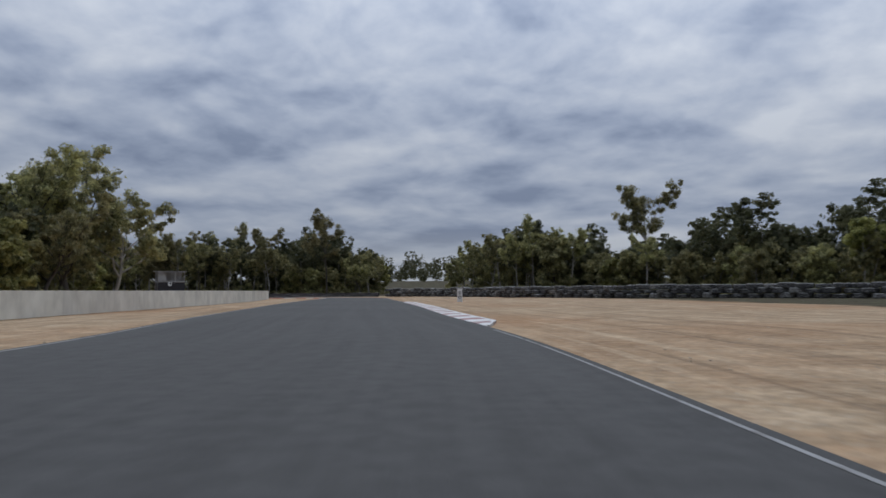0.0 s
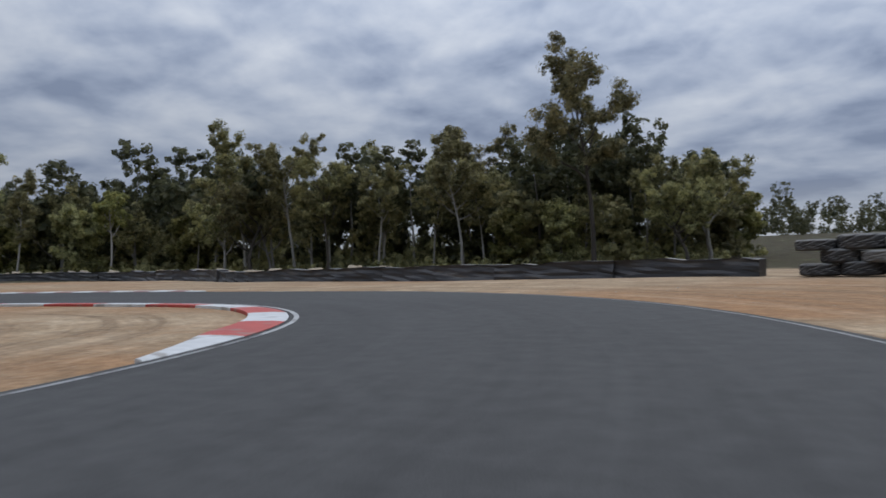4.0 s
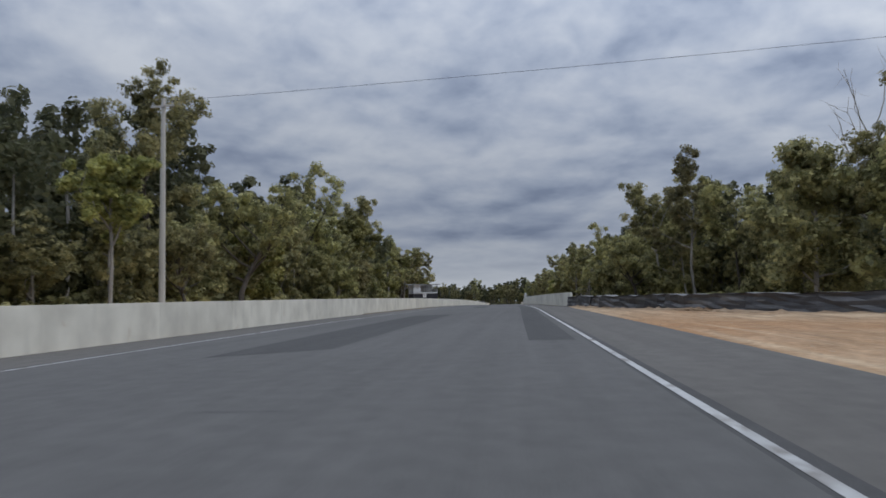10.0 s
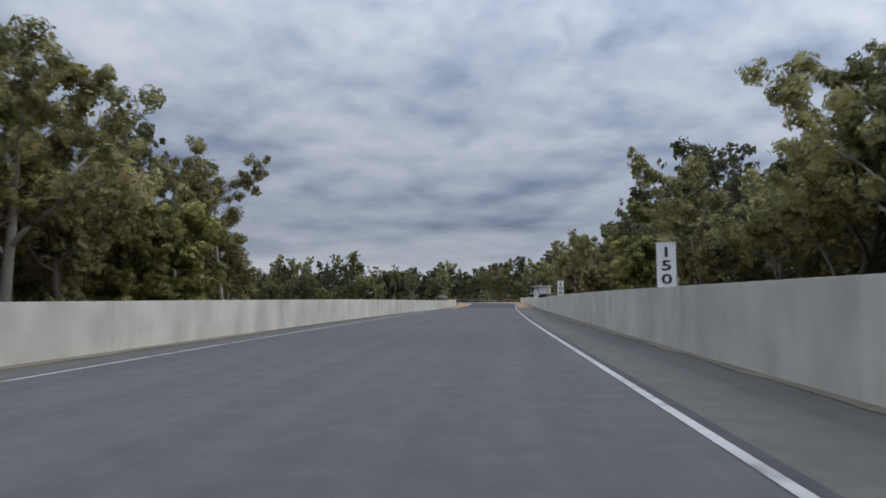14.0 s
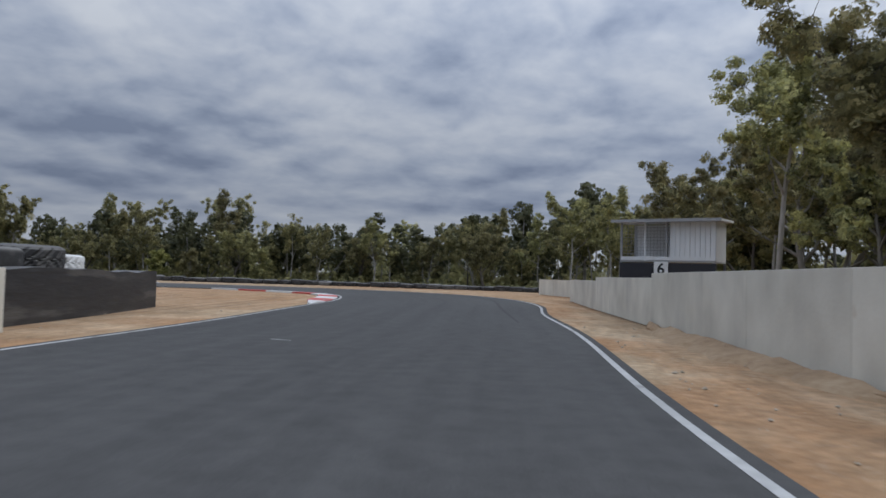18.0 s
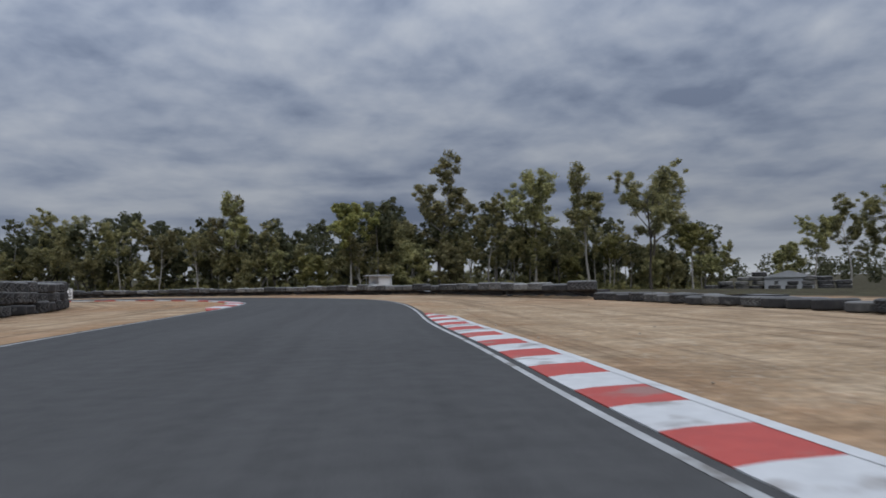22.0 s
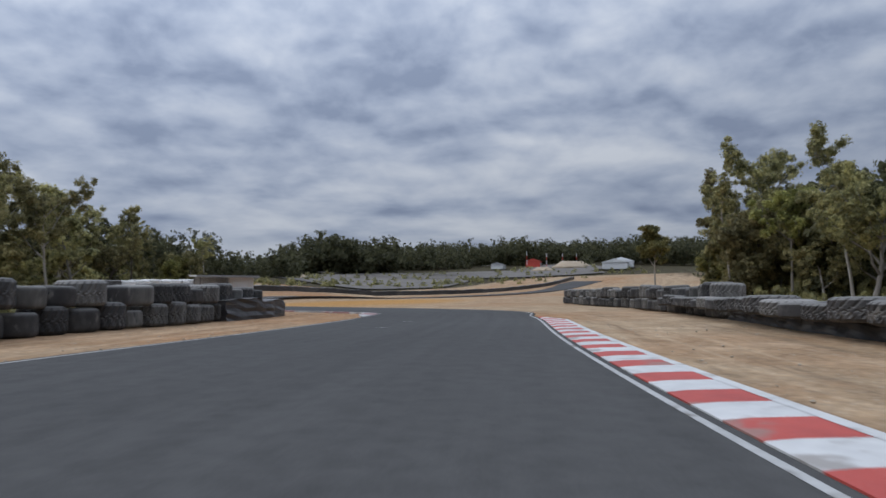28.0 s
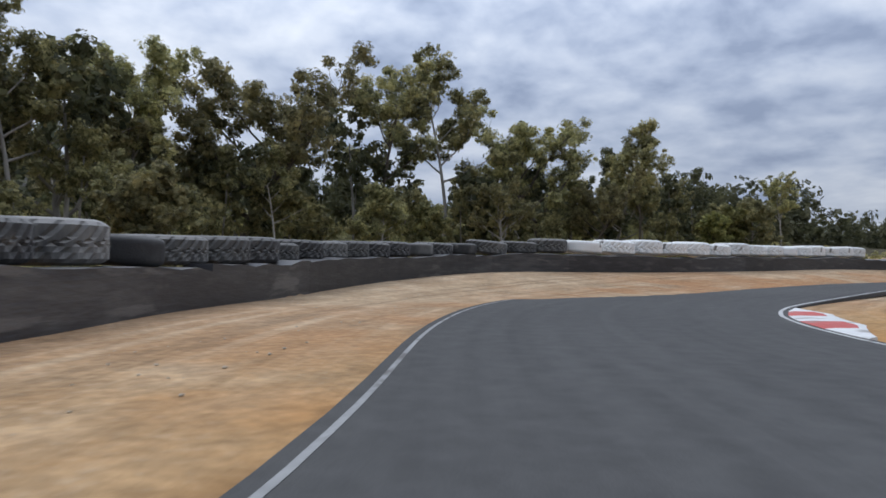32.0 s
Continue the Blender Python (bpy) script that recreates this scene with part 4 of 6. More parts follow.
def belt_fence(run, height, label, seed, lean=0.12):
    """A barrier faced with old conveyor belt: uneven sheets end to end, each a part."""
    root = thing("belt_barrier", Matrix.Identity(4), label, "tyre barrier", kind="structure")
    rng = np.random.default_rng(seed)
    p = np.asarray(run)[:, :2]
    s = np.r_[0, np.cumsum(np.hypot(*np.diff(p, axis=0).T))]
    n = normals_2d(p)
    a = 0.0
    while a < s[-1] - 0.5:
        b = min(a + rng.uniform(7, 13), s[-1])
        at = np.linspace(a, b + 0.05, max(5, int((b - a) / 0.8)))
        c = np.stack([np.interp(at, s, p[:, 0]), np.interp(at, s, p[:, 1])], 1)
        m = np.stack([np.interp(at, s, n[:, 0]), np.interp(at, s, n[:, 1])], 1)
        k = len(at)
        bulge = rng.normal(0, 0.05, k) + 0.05 * np.sin(at * rng.uniform(0.5, 1.1) + rng.uniform(0, 6))
        crease = rng.normal(0, 0.035, (7, k))
        top = height + rng.normal(0, 0.035, k) + rng.normal(0, 0.03) + 0.04 * np.sin(at * 0.7 + rng.uniform(0, 6))
        v, f = [], []
        rows = ((-0.1, 0), (0.15, 0.02), (0.35, 0.05), (0.55, 0.04), (0.78, 0.06), (0.95, 0.03), (1, -0.04), (1, 0.9), (-0.1, 0.9))
        for q, (u, off) in enumerate(rows):
            for j in range(k):
                slack = bulge[j] * (1 if 0 < u < 1 else 0.4) + (crease[q, j] if q < 7 and u > 0 else 0)
                o = c[j] - m[j] * (off + slack * (off < 0.5) - lean * u)
                v.append((*o, max(u, -0.1) * top[j]))
        for r in range(len(rows) - 1):
            f += [(r * k + j, r * k + j + 1, (r + 1) * k + j + 1, (r + 1) * k + j) for j in range(k - 1)]
        f += [tuple(r * k for r in range(len(rows)))[::-1], tuple(r * k + k - 1 for r in range(len(rows)))]
        child("belt_sheet", mesh_of("belt_sheet", v, f, BELT), root)
        a = b
    return root


def tyre_row(run, z, seed, keys, radius=(0.85, 1.0), gap=2.02, side=0.45, group="tyres of the barrier", white_from=None, white_to=None, tall=1.0):
    rng = np.random.default_rng(seed)
    p = np.asarray(run)[:, :2]
    n = normals_2d(p)
    p2 = p - n * side
    s = 0.0
    total = float(np.sum(np.hypot(*np.diff(p2, axis=0).T)))
    while s < total - 0.6:
        r = rng.uniform(*radius)
        key = keys[int(rng.integers(len(keys)))]
        if white_from is not None and white_from <= s <= white_to:
            key, r = "white", 1.5
        s += r
        (xy,), (a,) = (q[:1] for q in along(p2, 1e6, min(s, total - 0.01)))
        lay_tyre(rng, xy[0], xy[1], z, r, key, group, tall)
        s += r + rng.uniform(0.0, 0.06) + (0.12 if key == "white" else 0)


def join_tyres(before, label):
    """Tyres laid since `before`, too small and too many to pick apart, as one mesh."""
    V, F, M, base = [], [], [], 0
    mats = [TYRE, TYRE_DUSTY, TYRE_WHITE]
    for ob in [o for o in scene.objects if o not in before]:
        me, m = ob.data, np.array(ob.matrix_basis)
        co = np.array([v.co[:] for v in me.vertices])
        V.append(co @ m[:3, :3].T + m[:3, 3])
        F += [tuple(i + base for i in f.vertices) for f in me.polygons]
        M += [mats.index(me.materials[0])] * len(me.polygons)
        base += len(co)
        bpy.data.objects.remove(ob)
    return tagged(new("tyre_line", mesh_of("tyre_line", np.concatenate(V), F, mats, mat_index=M)), label, "tyres", kind="stuff")


def tyre_bank(run, rows, seed, label):
    """Stacks of tyres far from the track, as one mesh."""
    rng = np.random.default_rng(seed)
    src = [(np.array([v.co[:] for v in m.vertices]), [tuple(f.vertices) for f in m.polygons]) for m in [tyre_mesh("tyre", 1.0, h, n, TYRE, 9) for h, n in ((0.6, 9), (0.55, 6), (0.7, 8))]]
    V, F, base = [], [], 0
    for row in range(rows):
        for (x, y), a in zip(*along(run, 1.85, 0.9 * (row % 2))):
            v, f = src[int(rng.integers(3))]
            r = rng.uniform(0.85, 1.0)
            V.append(v * r + np.array([x + rng.normal(0, 0.1), y + rng.normal(0, 0.1), 0.56 * row - 0.02]))
            F += [tuple(i + base for i in q) for q in f]
            base += len(v)
    me = mesh_of("tyre_bank", np.concatenate(V), F, [TYRE, TYRE_DUSTY])
    me.polygons.foreach_set("material_index", (np.arange(len(F)) // 500 % 5 == 2).astype(np.int32))
    return tagged(new("tyre_bank", me), label, "tyres", kind="stuff")


def numeral(text, size, material, parent, m, name="numeral"):
    cu = bpy.data.curves.new(name, "FONT")
    cu.body, cu.size, cu.align_x, cu.align_y, cu.extrude, cu.offset = text, size, "CENTER", "CENTER", 0.004, 0.02 * size
    cu.resolution_u = 3
    cu.materials.append(material)
    tmp = bpy.data.objects.new("tmp_text", cu)
    scene.collection.objects.link(tmp)
    me = bpy.data.meshes.new_from_object(tmp.evaluated_get(bpy.context.evaluated_depsgraph_get()))
    bpy.data.objects.remove(tmp)
    return child(name, me, parent, m)


def marker_board(digits, m, width, height, group, label):
    """A white board with digits one under the other; it faces local -y."""
    root = thing("distance_marker", m, label, "distance marker", group)
    boxed("board", (width, 0.04, height), (0, 0, height / 2), SIGN_WHITE, root, 0.006)
    boxed("cap", (width + 0.03, 0.06, 0.03), (0, 0, height + 0.012), SHEET_WHITE, root, 0.004)
    for x in (-width * 0.36, width * 0.36):
        boxed("leg", (0.05, 0.05, height * 0.9), (x, 0.05, height * 0.4), STEEL, root)
    step = height * 0.9 / max(len(digits), 1)
    if len(digits) == 2:
        step = height * 0.32
    for k, d in enumerate(digits):
        z = height * 0.5 + (len(digits) - 1) * step / 2 - k * step
        numeral(d, min(step * 1.25, width * 1.05), SIGN_BLACK, root, Matrix.Translation((0, -0.023, z)) @ Matrix.Rotation(math.pi / 2, 4, "X") @ Matrix.Diagonal((1.25, 0.82, 1, 1)))
    return root


def marshal_hut(m, size, floor_z, number, label, clad=SHEET_WHITE, front_open=True, skirt=BLACK_BOARD, ribbed=True, tyres=0):
    """A flag marshal's post: a box on stumps with mesh windows and a flat roof; its front is local -y."""
    w, d, h = size
    root = thing("marshal_hut", m, label, "marshal hut", "marshal huts")
    z0, z1 = floor_z, floor_z + h
    boxed("floor_deck", (w, d, 0.08), (0, 0, z0), SHEET_GREY, root)
    boxed("roof", (w + 0.5, d + 0.6, 0.09), (0, -0.1, z1 + 0.06), SHEET_WHITE, root, 0.01, turn=Matrix.Rotation(0.03, 4, "X"))
    boxed("gutter", (w + 0.52, 0.09, 0.12), (0, -d / 2 - 0.42, z1 + 0.02), STEEL, root)
    for x in (-w / 2 + 0.04, 0.0, w / 2 - 0.04):
        for y in (-d / 2 + 0.04, d / 2 - 0.04):
            if x == 0.0 and y > 0:
                continue
            boxed("post", (0.08, 0.08, z1), (x, y, z1 / 2), STEEL, root)
    boxed("back_wall", (w - 0.1, 0.05, h), (0, d / 2 - 0.03, z0 + h / 2), clad, root)
    half = w * 0.46
    if ribbed:
        bm = bmesh.new()
        k = 9
        for i in range(k):
            box(bm, (half / k - 0.012, 0.05, h - 0.05), (w / 2 - half + half * (i + 0.5) / k, -d / 2 + 0.02 - 0.014 * (i % 2), z0 + h / 2))
        part("front_cladding", bm, clad, root)
    else:
        boxed("front_cladding", (w * 0.3, 0.05, h), (-w / 2 + w * 0.15, -d / 2, z0 + h / 2), clad, root)
    boxed("side_wall", (0.05, d - 0.1, h * (1.0 if ribbed else 0.5)), (w / 2 - 0.02, 0, z0 + h * (0.5 if ribbed else 0.25)), clad, root)
    boxed("low_wall", (w - 0.1, 0.05, 0.14), (0, -d / 2, z0 + 0.1), clad, root)
    lo, hi = (-w / 2 + 0.06, w / 2 - half - 0.03) if ribbed else (-w / 2 + w * 0.31, w / 2 - 0.1)
    if not front_open:
        bm = bmesh.new()
        for x in np.arange(lo, hi, 0.13):
            rod(bm, (x, -d / 2, z0 + 0.15), (x, -d / 2, z1), 0.008, sides=4)
        for z in np.arange(z0 + 0.15, z1, 0.13):
            rod(bm, (lo, -d / 2, z), (hi, -d / 2, z), 0.008, sides=4)
        part("window_mesh", bm, STEEL, root, "welded steel mesh over the window")
        boxed("window_bar", (0.06, 0.06, h), ((lo + hi) / 2, -d / 2 - 0.01, z0 + h / 2), SHEET_WHITE, root)
    boxed("skirt", (w, 0.06, floor_z - 0.08), (0, -d / 2 + 0.02, floor_z / 2 - 0.04), skirt, root)
    boxed("skirt", (0.06, d - 0.1, floor_z - 0.08), (-w / 2 + 0.05, 0, floor_z / 2 - 0.04), skirt, root)
    if number:
        board = boxed("number_board", (0.55, 0.03, 0.6), (-0.05 * w, -d / 2 - 0.05, floor_z - 0.33), SIGN_WHITE, root, 0.004)
        numeral(number, 0.62, SIGN_BLACK, board, Matrix.Translation((-0.05 * w, -d / 2 - 0.068, floor_z - 0.33)) @ Matrix.Rotation(math.pi / 2, 4, "X"))
    return root


def sedan(m):
    """A silver four-door sedan with a boot spoiler: the body lofted from cross-sections along its length, front towards +x."""
    root = thing("sedan_car", m, "silver four-door sedan with boot spoiler and alloy wheels", "car")
    # x, half width, sill, shoulder height, roof height, roof half width
    st = [(-2.42, 0.70, 0.42, 0.80, 0.84, 0.62), (-2.34, 0.84, 0.28, 0.88, 0.97, 0.72), (-2.05, 0.90, 0.24, 0.90, 1.06, 0.76), (-1.66, 0.92, 0.22, 0.92, 1.10, 0.74),
          (-1.05, 0.93, 0.20, 0.94, 1.38, 0.62), (-0.5, 0.93, 0.20, 0.93, 1.46, 0.62), (0.1, 0.93, 0.20, 0.92, 1.46, 0.62), (0.62, 0.93, 0.20, 0.92, 1.36, 0.64),
          (1.3, 0.92, 0.21, 0.90, 1.02, 0.74), (1.9, 0.90, 0.24, 0.82, 0.90, 0.74), (2.3, 0.82, 0.30, 0.72, 0.76, 0.66), (2.45, 0.62, 0.40, 0.60, 0.64, 0.50)]
    v, f, k = [], [], 11
    for x, w, lo, sh, top, rw in st:
        half = [(0.0, lo), (w * 0.8, lo), (w * 0.97, lo + 0.10), (w, (lo + sh) / 2), (w * 0.97, sh), (rw + 0.02, top - 0.05), (rw * 0.75, top), (0.0, top + 0.012)]
        for y, z in half:
            v.append((x, y, z))
        for y, z in half[-2:0:-1]:
            v.append((x, -y, z))
    k = 14
    for i in range(len(st) - 1):
        for j in range(k):
            f.append((i * k + j, i * k + (j + 1) % k, (i + 1) * k + (j + 1) % k, (i + 1) * k + j))
    f += [tuple(range(k))[::-1], tuple((len(st) - 1) * k + j for j in range(k))]
    body = child("body", mesh_of("body", v, [q[::-1] for q in f], CAR_SILVER, True), root)

    def pane(name, corners, mat, label=""):
        n = (Vector(corners[1]) - Vector(corners[0])).cross(Vector(corners[2]) - Vector(corners[0])).normalized() * 0.012
        q = [Vector(c) + n for c in corners] + [Vector(c) - n for c in corners]
        c = len(corners)
        faces = [tuple(range(c)), tuple(range(2 * c - 1, c - 1, -1))] + [(i, i + c, (i + 1) % c + c, (i + 1) % c) for i in range(c)]
        return child(name, mesh_of(name, q, faces, mat), body, label=label)

    pane("rear_window", [(-1.70, -0.66, 1.09), (-1.70, 0.66, 1.09), (-1.08, 0.54, 1.385), (-1.08, -0.54, 1.385)], CAR_GLASS)
    pane("windscreen", [(1.22, -0.66, 1.06), (1.22, 0.66, 1.06), (0.66, 0.56, 1.365), (0.66, -0.56, 1.365)], CAR_GLASS)
    for s in (1, -1):
        pane("side_window", [(-1.28, s * 0.875, 0.985), (-0.25, s * 0.87, 0.98), (-0.25, s * 0.675, 1.40), (-0.95, s * 0.68, 1.36)], CAR_GLASS)
        pane("side_window", [(-0.19, s * 0.87, 0.98), (0.92, s * 0.87, 0.97), (0.60, s * 0.70, 1.33), (-0.19, s * 0.675, 1.40)], CAR_GLASS)
        pane("tail_lamp", [(-2.385, s * 0.84, 0.72), (-2.385, s * 0.50, 0.74), (-2.36, s * 0.52, 0.93), (-2.30, s * 0.83, 0.92)], LAMP_RED, "dark red tail lamp")
        pane("tail_lamp", [(-2.33, s * 0.875, 0.74), (-2.02, s * 0.905, 0.80), (-2.02, s * 0.90, 0.90), (-2.28, s * 0.86, 0.92)], LAMP_RED)
        boxed("mirror", (0.16, 0.2, 0.13), (0.72, s * 1.0, 1.0), CAR_SILVER, root, 0.03)
        boxed("sill_skirt", (2.2, 0.06, 0.12), (0.0, s * 0.92, 0.22), CAR_SILVER, root, 0.02)
        boxed("door_handle", (0.2, 0.03, 0.03), (-0.55, s * 0.935, 0.84), CAR_SILVER, root, 0.008)
        boxed("spoiler_stand", (0.16, 0.05, 0.14), (-2.22, s * 0.62, 1.06), CAR_SILVER, root, 0.01)
        boxed("spoiler_tip", (0.22, 0.14, 0.05), (-2.26, s * 0.76, 1.12), CAR_SILVER, root, 0.02, turn=Matrix.Rotation(-s * 0.5, 4, "X"))
    boxed("spoiler_blade", (0.24, 1.44, 0.04), (-2.27, 0, 1.145), CAR_SILVER, root, 0.015)
    boxed("rear_bumper", (0.3, 1.74, 0.40), (-2.31, 0, 0.44), CAR_SILVER, root, 0.12)
    boxed("diffuser", (0.24, 1.45, 0.17), (-2.36, 0, 0.245), CAR_BLACK, root, 0.04)
    boxed("plate_recess", (0.03, 0.62, 0.2), (-2.405, 0, 0.78), CAR_BLACK, root, 0.008)
    plate = boxed("number_plate", (0.02, 0.38, 0.12), (-2.425, 0, 0.78), PLATE, root, 0.004)
    boxed("plate_bar", (0.008, 0.3, 0.05), (-2.438, 0, 0.78), CAR_BLACK, plate)
    bm = bmesh.new()
    rod(bm, (-0.95, 0.0, 1.42), (-1.02, 0.0, 1.72), 0.006, 0.004, 5)
    part("aerial", bm, CAR_BLACK, root)
    for s in (0.45, -0.45):
        bm = bmesh.new()
        rod(bm, (-2.46, s, 0.27), (-2.3, s, 0.27), 0.045, sides=12)
        part("exhaust_tip", bm, CHROME, root)
    for x in (-1.42, 1.48):
        for s in (1, -1):
            bm = bmesh.new()
            bmesh.ops.create_cone(bm, cap_ends=True, segments=28, radius1=0.335, radius2=0.335, depth=0.235, matrix=Matrix.Translation((x, s * 0.80, 0.335)) @ Matrix.Rotation(math.pi / 2, 4, "X"))
            bmesh.ops.bevel(bm, geom=[e for e in bm.edges if len(e.link_faces) == 2 and any(len(q.verts) > 4 for q in e.link_faces)], offset=0.03, segments=2, affect="EDGES")
            wheel = part("wheel", bm, CAR_TYRE, root)
            bm = bmesh.new()
            bmesh.ops.create_cone(bm, cap_ends=True, segments=24, radius1=0.245, radius2=0.245, depth=0.02, matrix=Matrix.Translation((x, s * 0.915, 0.335)) @ Matrix.Rotation(math.pi / 2, 4, "X"))
            part("rim_dish", bm, CAR_BLACK, wheel)
            bm = bmesh.new()
            for q in range(5):
                w = q * math.tau / 5 + 0.3
                box(bm, (0.24, 0.03, 0.06), (x + 0.125 * math.cos(w), s * 0.928, 0.335 + 0.125 * math.sin(w)), 0.008, Matrix.Rotation(-w, 4, "Y"))
            bmesh.ops.create_cone(bm, cap_ends=True, segments=16, radius1=0.05, radius2=0.05, depth=0.04, matrix=Matrix.Translation((x, s * 0.925, 0.335)) @ Matrix.Rotation(math.pi / 2, 4, "X"))
            for q in range(24):
                w, w2 = q * math.tau / 24, (q + 1) * math.tau / 24
                rod(bm, (x + 0.24 * math.cos(w), s * 0.925, 0.335 + 0.24 * math.sin(w)), (x + 0.24 * math.cos(w2), s * 0.925, 0.335 + 0.24 * math.sin(w2)), 0.016, sides=5)
            part("rim", bm, CHROME, wheel, "five-spoke alloy rim")
    return root


# ---------------------------------------------------------------- ground and road
ROAD = spline(ROAD_APPROACH + ROAD_STRAIGHT + ROAD_ESSES, 1.5)
for _ in range(3):
    ROAD[1:-1] = (ROAD[:-2] + 2 * ROAD[1:-1] + ROAD[2:]) / 4
ROAD_S = np.r_[0, np.cumsum(np.hypot(*np.diff(ROAD[:, :2], axis=0).T))]
ROAD_N = normals_2d(ROAD)


def softplus(v, k=8.0):
    return k * np.log1p(np.exp(np.clip(np.asarray(v, float) / k, -30, 30)))


def terrain(x, y):
    """Height of the land: level round the track, rising to the east and north, falling a little to the west."""
    x, y = np.asarray(x, float), np.asarray(y, float)
    border = 40 - 85 / (1 + np.exp(-(x + 200) / 20))
    south = 1 / (1 + np.exp(np.clip((y - border) / 5, -60, 60)))
    bank = 0.05 * (x + 222) + 0.10 * (np.clip(y, -70, -25) + 65) + 0.36
    h = softplus(bank, 0.35) * south * np.clip(1 - (x + 200) / 1800, 0.25, 1)
    h = h + 0.045 * softplus(x + 130, 15) * south * np.clip(1 - (x + 150) / 1600, 0.2, 1)
    h = h + 0.06 * softplus(-(y + 110), 10) / (1 + np.exp(np.clip(-(x + 190) / 18, -60, 60))) * np.clip(1 + (y + 110) / 500, 0.1, 1)
    h = h + 7.0 * np.exp(-((x + 140) / 45) ** 2 - ((y - 5) / 42) ** 2)
    h = h + 0.035 * softplus(y - 190, 10) * np.clip(1 - (y - 190) / 1600, 0.2, 1)
    h = h - 0.020 * softplus(-(x + 481), 4) * np.clip(1 + (x + 481) / 900, 0.2, 1)
    h = h - 0.016 * softplus(-(y + 58), 6) / (1 + np.exp((x + 387) / 10)) * np.clip(1 + (y + 58) / 700, 0.2, 1)
    return h


def road_at(s, side=0.0, extra=0.0):
    """A place on the road: side -1 is the left edge, 1 the right one; extra metres further out."""
    c = np.stack([np.interp(s, ROAD_S, ROAD[:, 0]), np.interp(s, ROAD_S, ROAD[:, 1])], -1)
    n = np.stack([np.interp(s, ROAD_S, ROAD_N[:, 0]), np.interp(s, ROAD_S, ROAD_N[:, 1])], -1)
    w = np.interp(s, ROAD_S, ROAD[:, 2])
    off = -np.asarray(side) * w - np.sign(side) * extra
    return c + n * np.asarray(off)[..., None]


def road_distance(x, y):
    best = np.full(np.shape(x), 1e9)
    for cx, cy, w in ROAD[::4]:
        best = np.minimum(best, np.hypot(x - cx, y - cy) - w)
    return best


def ground_sheet():
    """One sheet, fine round the circuit and coarse out to the horizon."""
    def lines(lo, hi, fine):
        far = [60, 160, 320, 600, 1000, 1800, 3200]
        return np.r_[[lo - f for f in far[::-1]], np.arange(lo, hi + 0.1, fine), [hi + f for f in far]]

    gx, gy = lines(-640, 110, 3.0), lines(-160, 260, 3.0)
    x, y = np.meshgrid(gx, gy, indexing="ij")
    d = road_distance(x, y)
    z = terrain(x, y)
    bumps = np.array([[noise.noise((a * 0.11, b * 0.11, 0)) for b in gy] for a in gx])
    z = z + 0.10 * bumps * np.clip((d - 1.5) / 6, 0, 1) - 0.045
    n = len(gy)
    v = np.stack([x.ravel(), y.ravel(), z.ravel()], 1)
    i, j = np.meshgrid(np.arange(len(gx) - 1), np.arange(n - 1), indexing="ij")
    a = (i * n + j).ravel()
    f = np.stack([a, a + n, a + n + 1, a + 1], 1)
    me = mesh_of("ground", v, f, SOIL, True)
    bare = np.clip((RUNOFF - d) / 6, 0, 1)
    straight = (x < -115) & (x > -457) & (y > 70)
    bare = np.where(straight, np.clip((np.where(x > -225, 24, 13) - d) / 3, 0, 1), bare)
    bare = np.where((x > -330) & (x < np.interp(y, [-148, -96, -66, -40], [-158, -195, -206, -238])) & (y < -42) & (y > -125 - 0.1 * (x + 330)), 1.0, bare)
    inner = np.exp(-(((x + 282) / 48) ** 2 + ((y + 62 + 0.36 * (x + 282)) / 12) ** 2) ** 2)
    near, along_road = np.full(x.shape, 1e9), np.zeros(x.shape)
    for (cx, cy, w), s_at in zip(ROAD, ROAD_S):
        r = np.hypot(x - cx, y - cy)
        along_road = np.where(r < near, s_at, along_road)
        near = np.minimum(near, r)
    for key, val in (("off_road", near), ("along_road", along_road), ("sand", bare), ("ochre", np.clip(inner, 0, 0.95))):
        at = me.attributes.new(key, "FLOAT", "POINT")
        at.data.foreach_set("value", val.ravel().astype(np.float32))
    return tagged(new("ground", me), "sandy run-offs and leaf litter round the circuit", "ground", kind="structure")


RUNOFF = 30.0
ground = ground_sheet()
LEFT, RIGHT = road_at(ROAD_S, -1), road_at(ROAD_S, 1)
road_z = terrain(ROAD[:, 0], ROAD[:, 1])
road = ribbon("road", LEFT - ROAD_N * -0.13, RIGHT - ROAD_N * 0.13, road_z, ASPHALT, label="dark grey asphalt race track", category="race track", depth=0.2)


def strip_along(name, s0, s1, side, inset, width, material, lift, label, category, kind="structure", step=1.0):
    s = np.arange(s0, s1 + 0.01, step)
    a, b = road_at(s, side, -inset), road_at(s, side, -inset - width)
    if side < 0:
        a, b = b, a
    z = terrain(*road_at(s, 0.0).T) + lift
    return ribbon(name, b, a, z, material, kind, label, category)


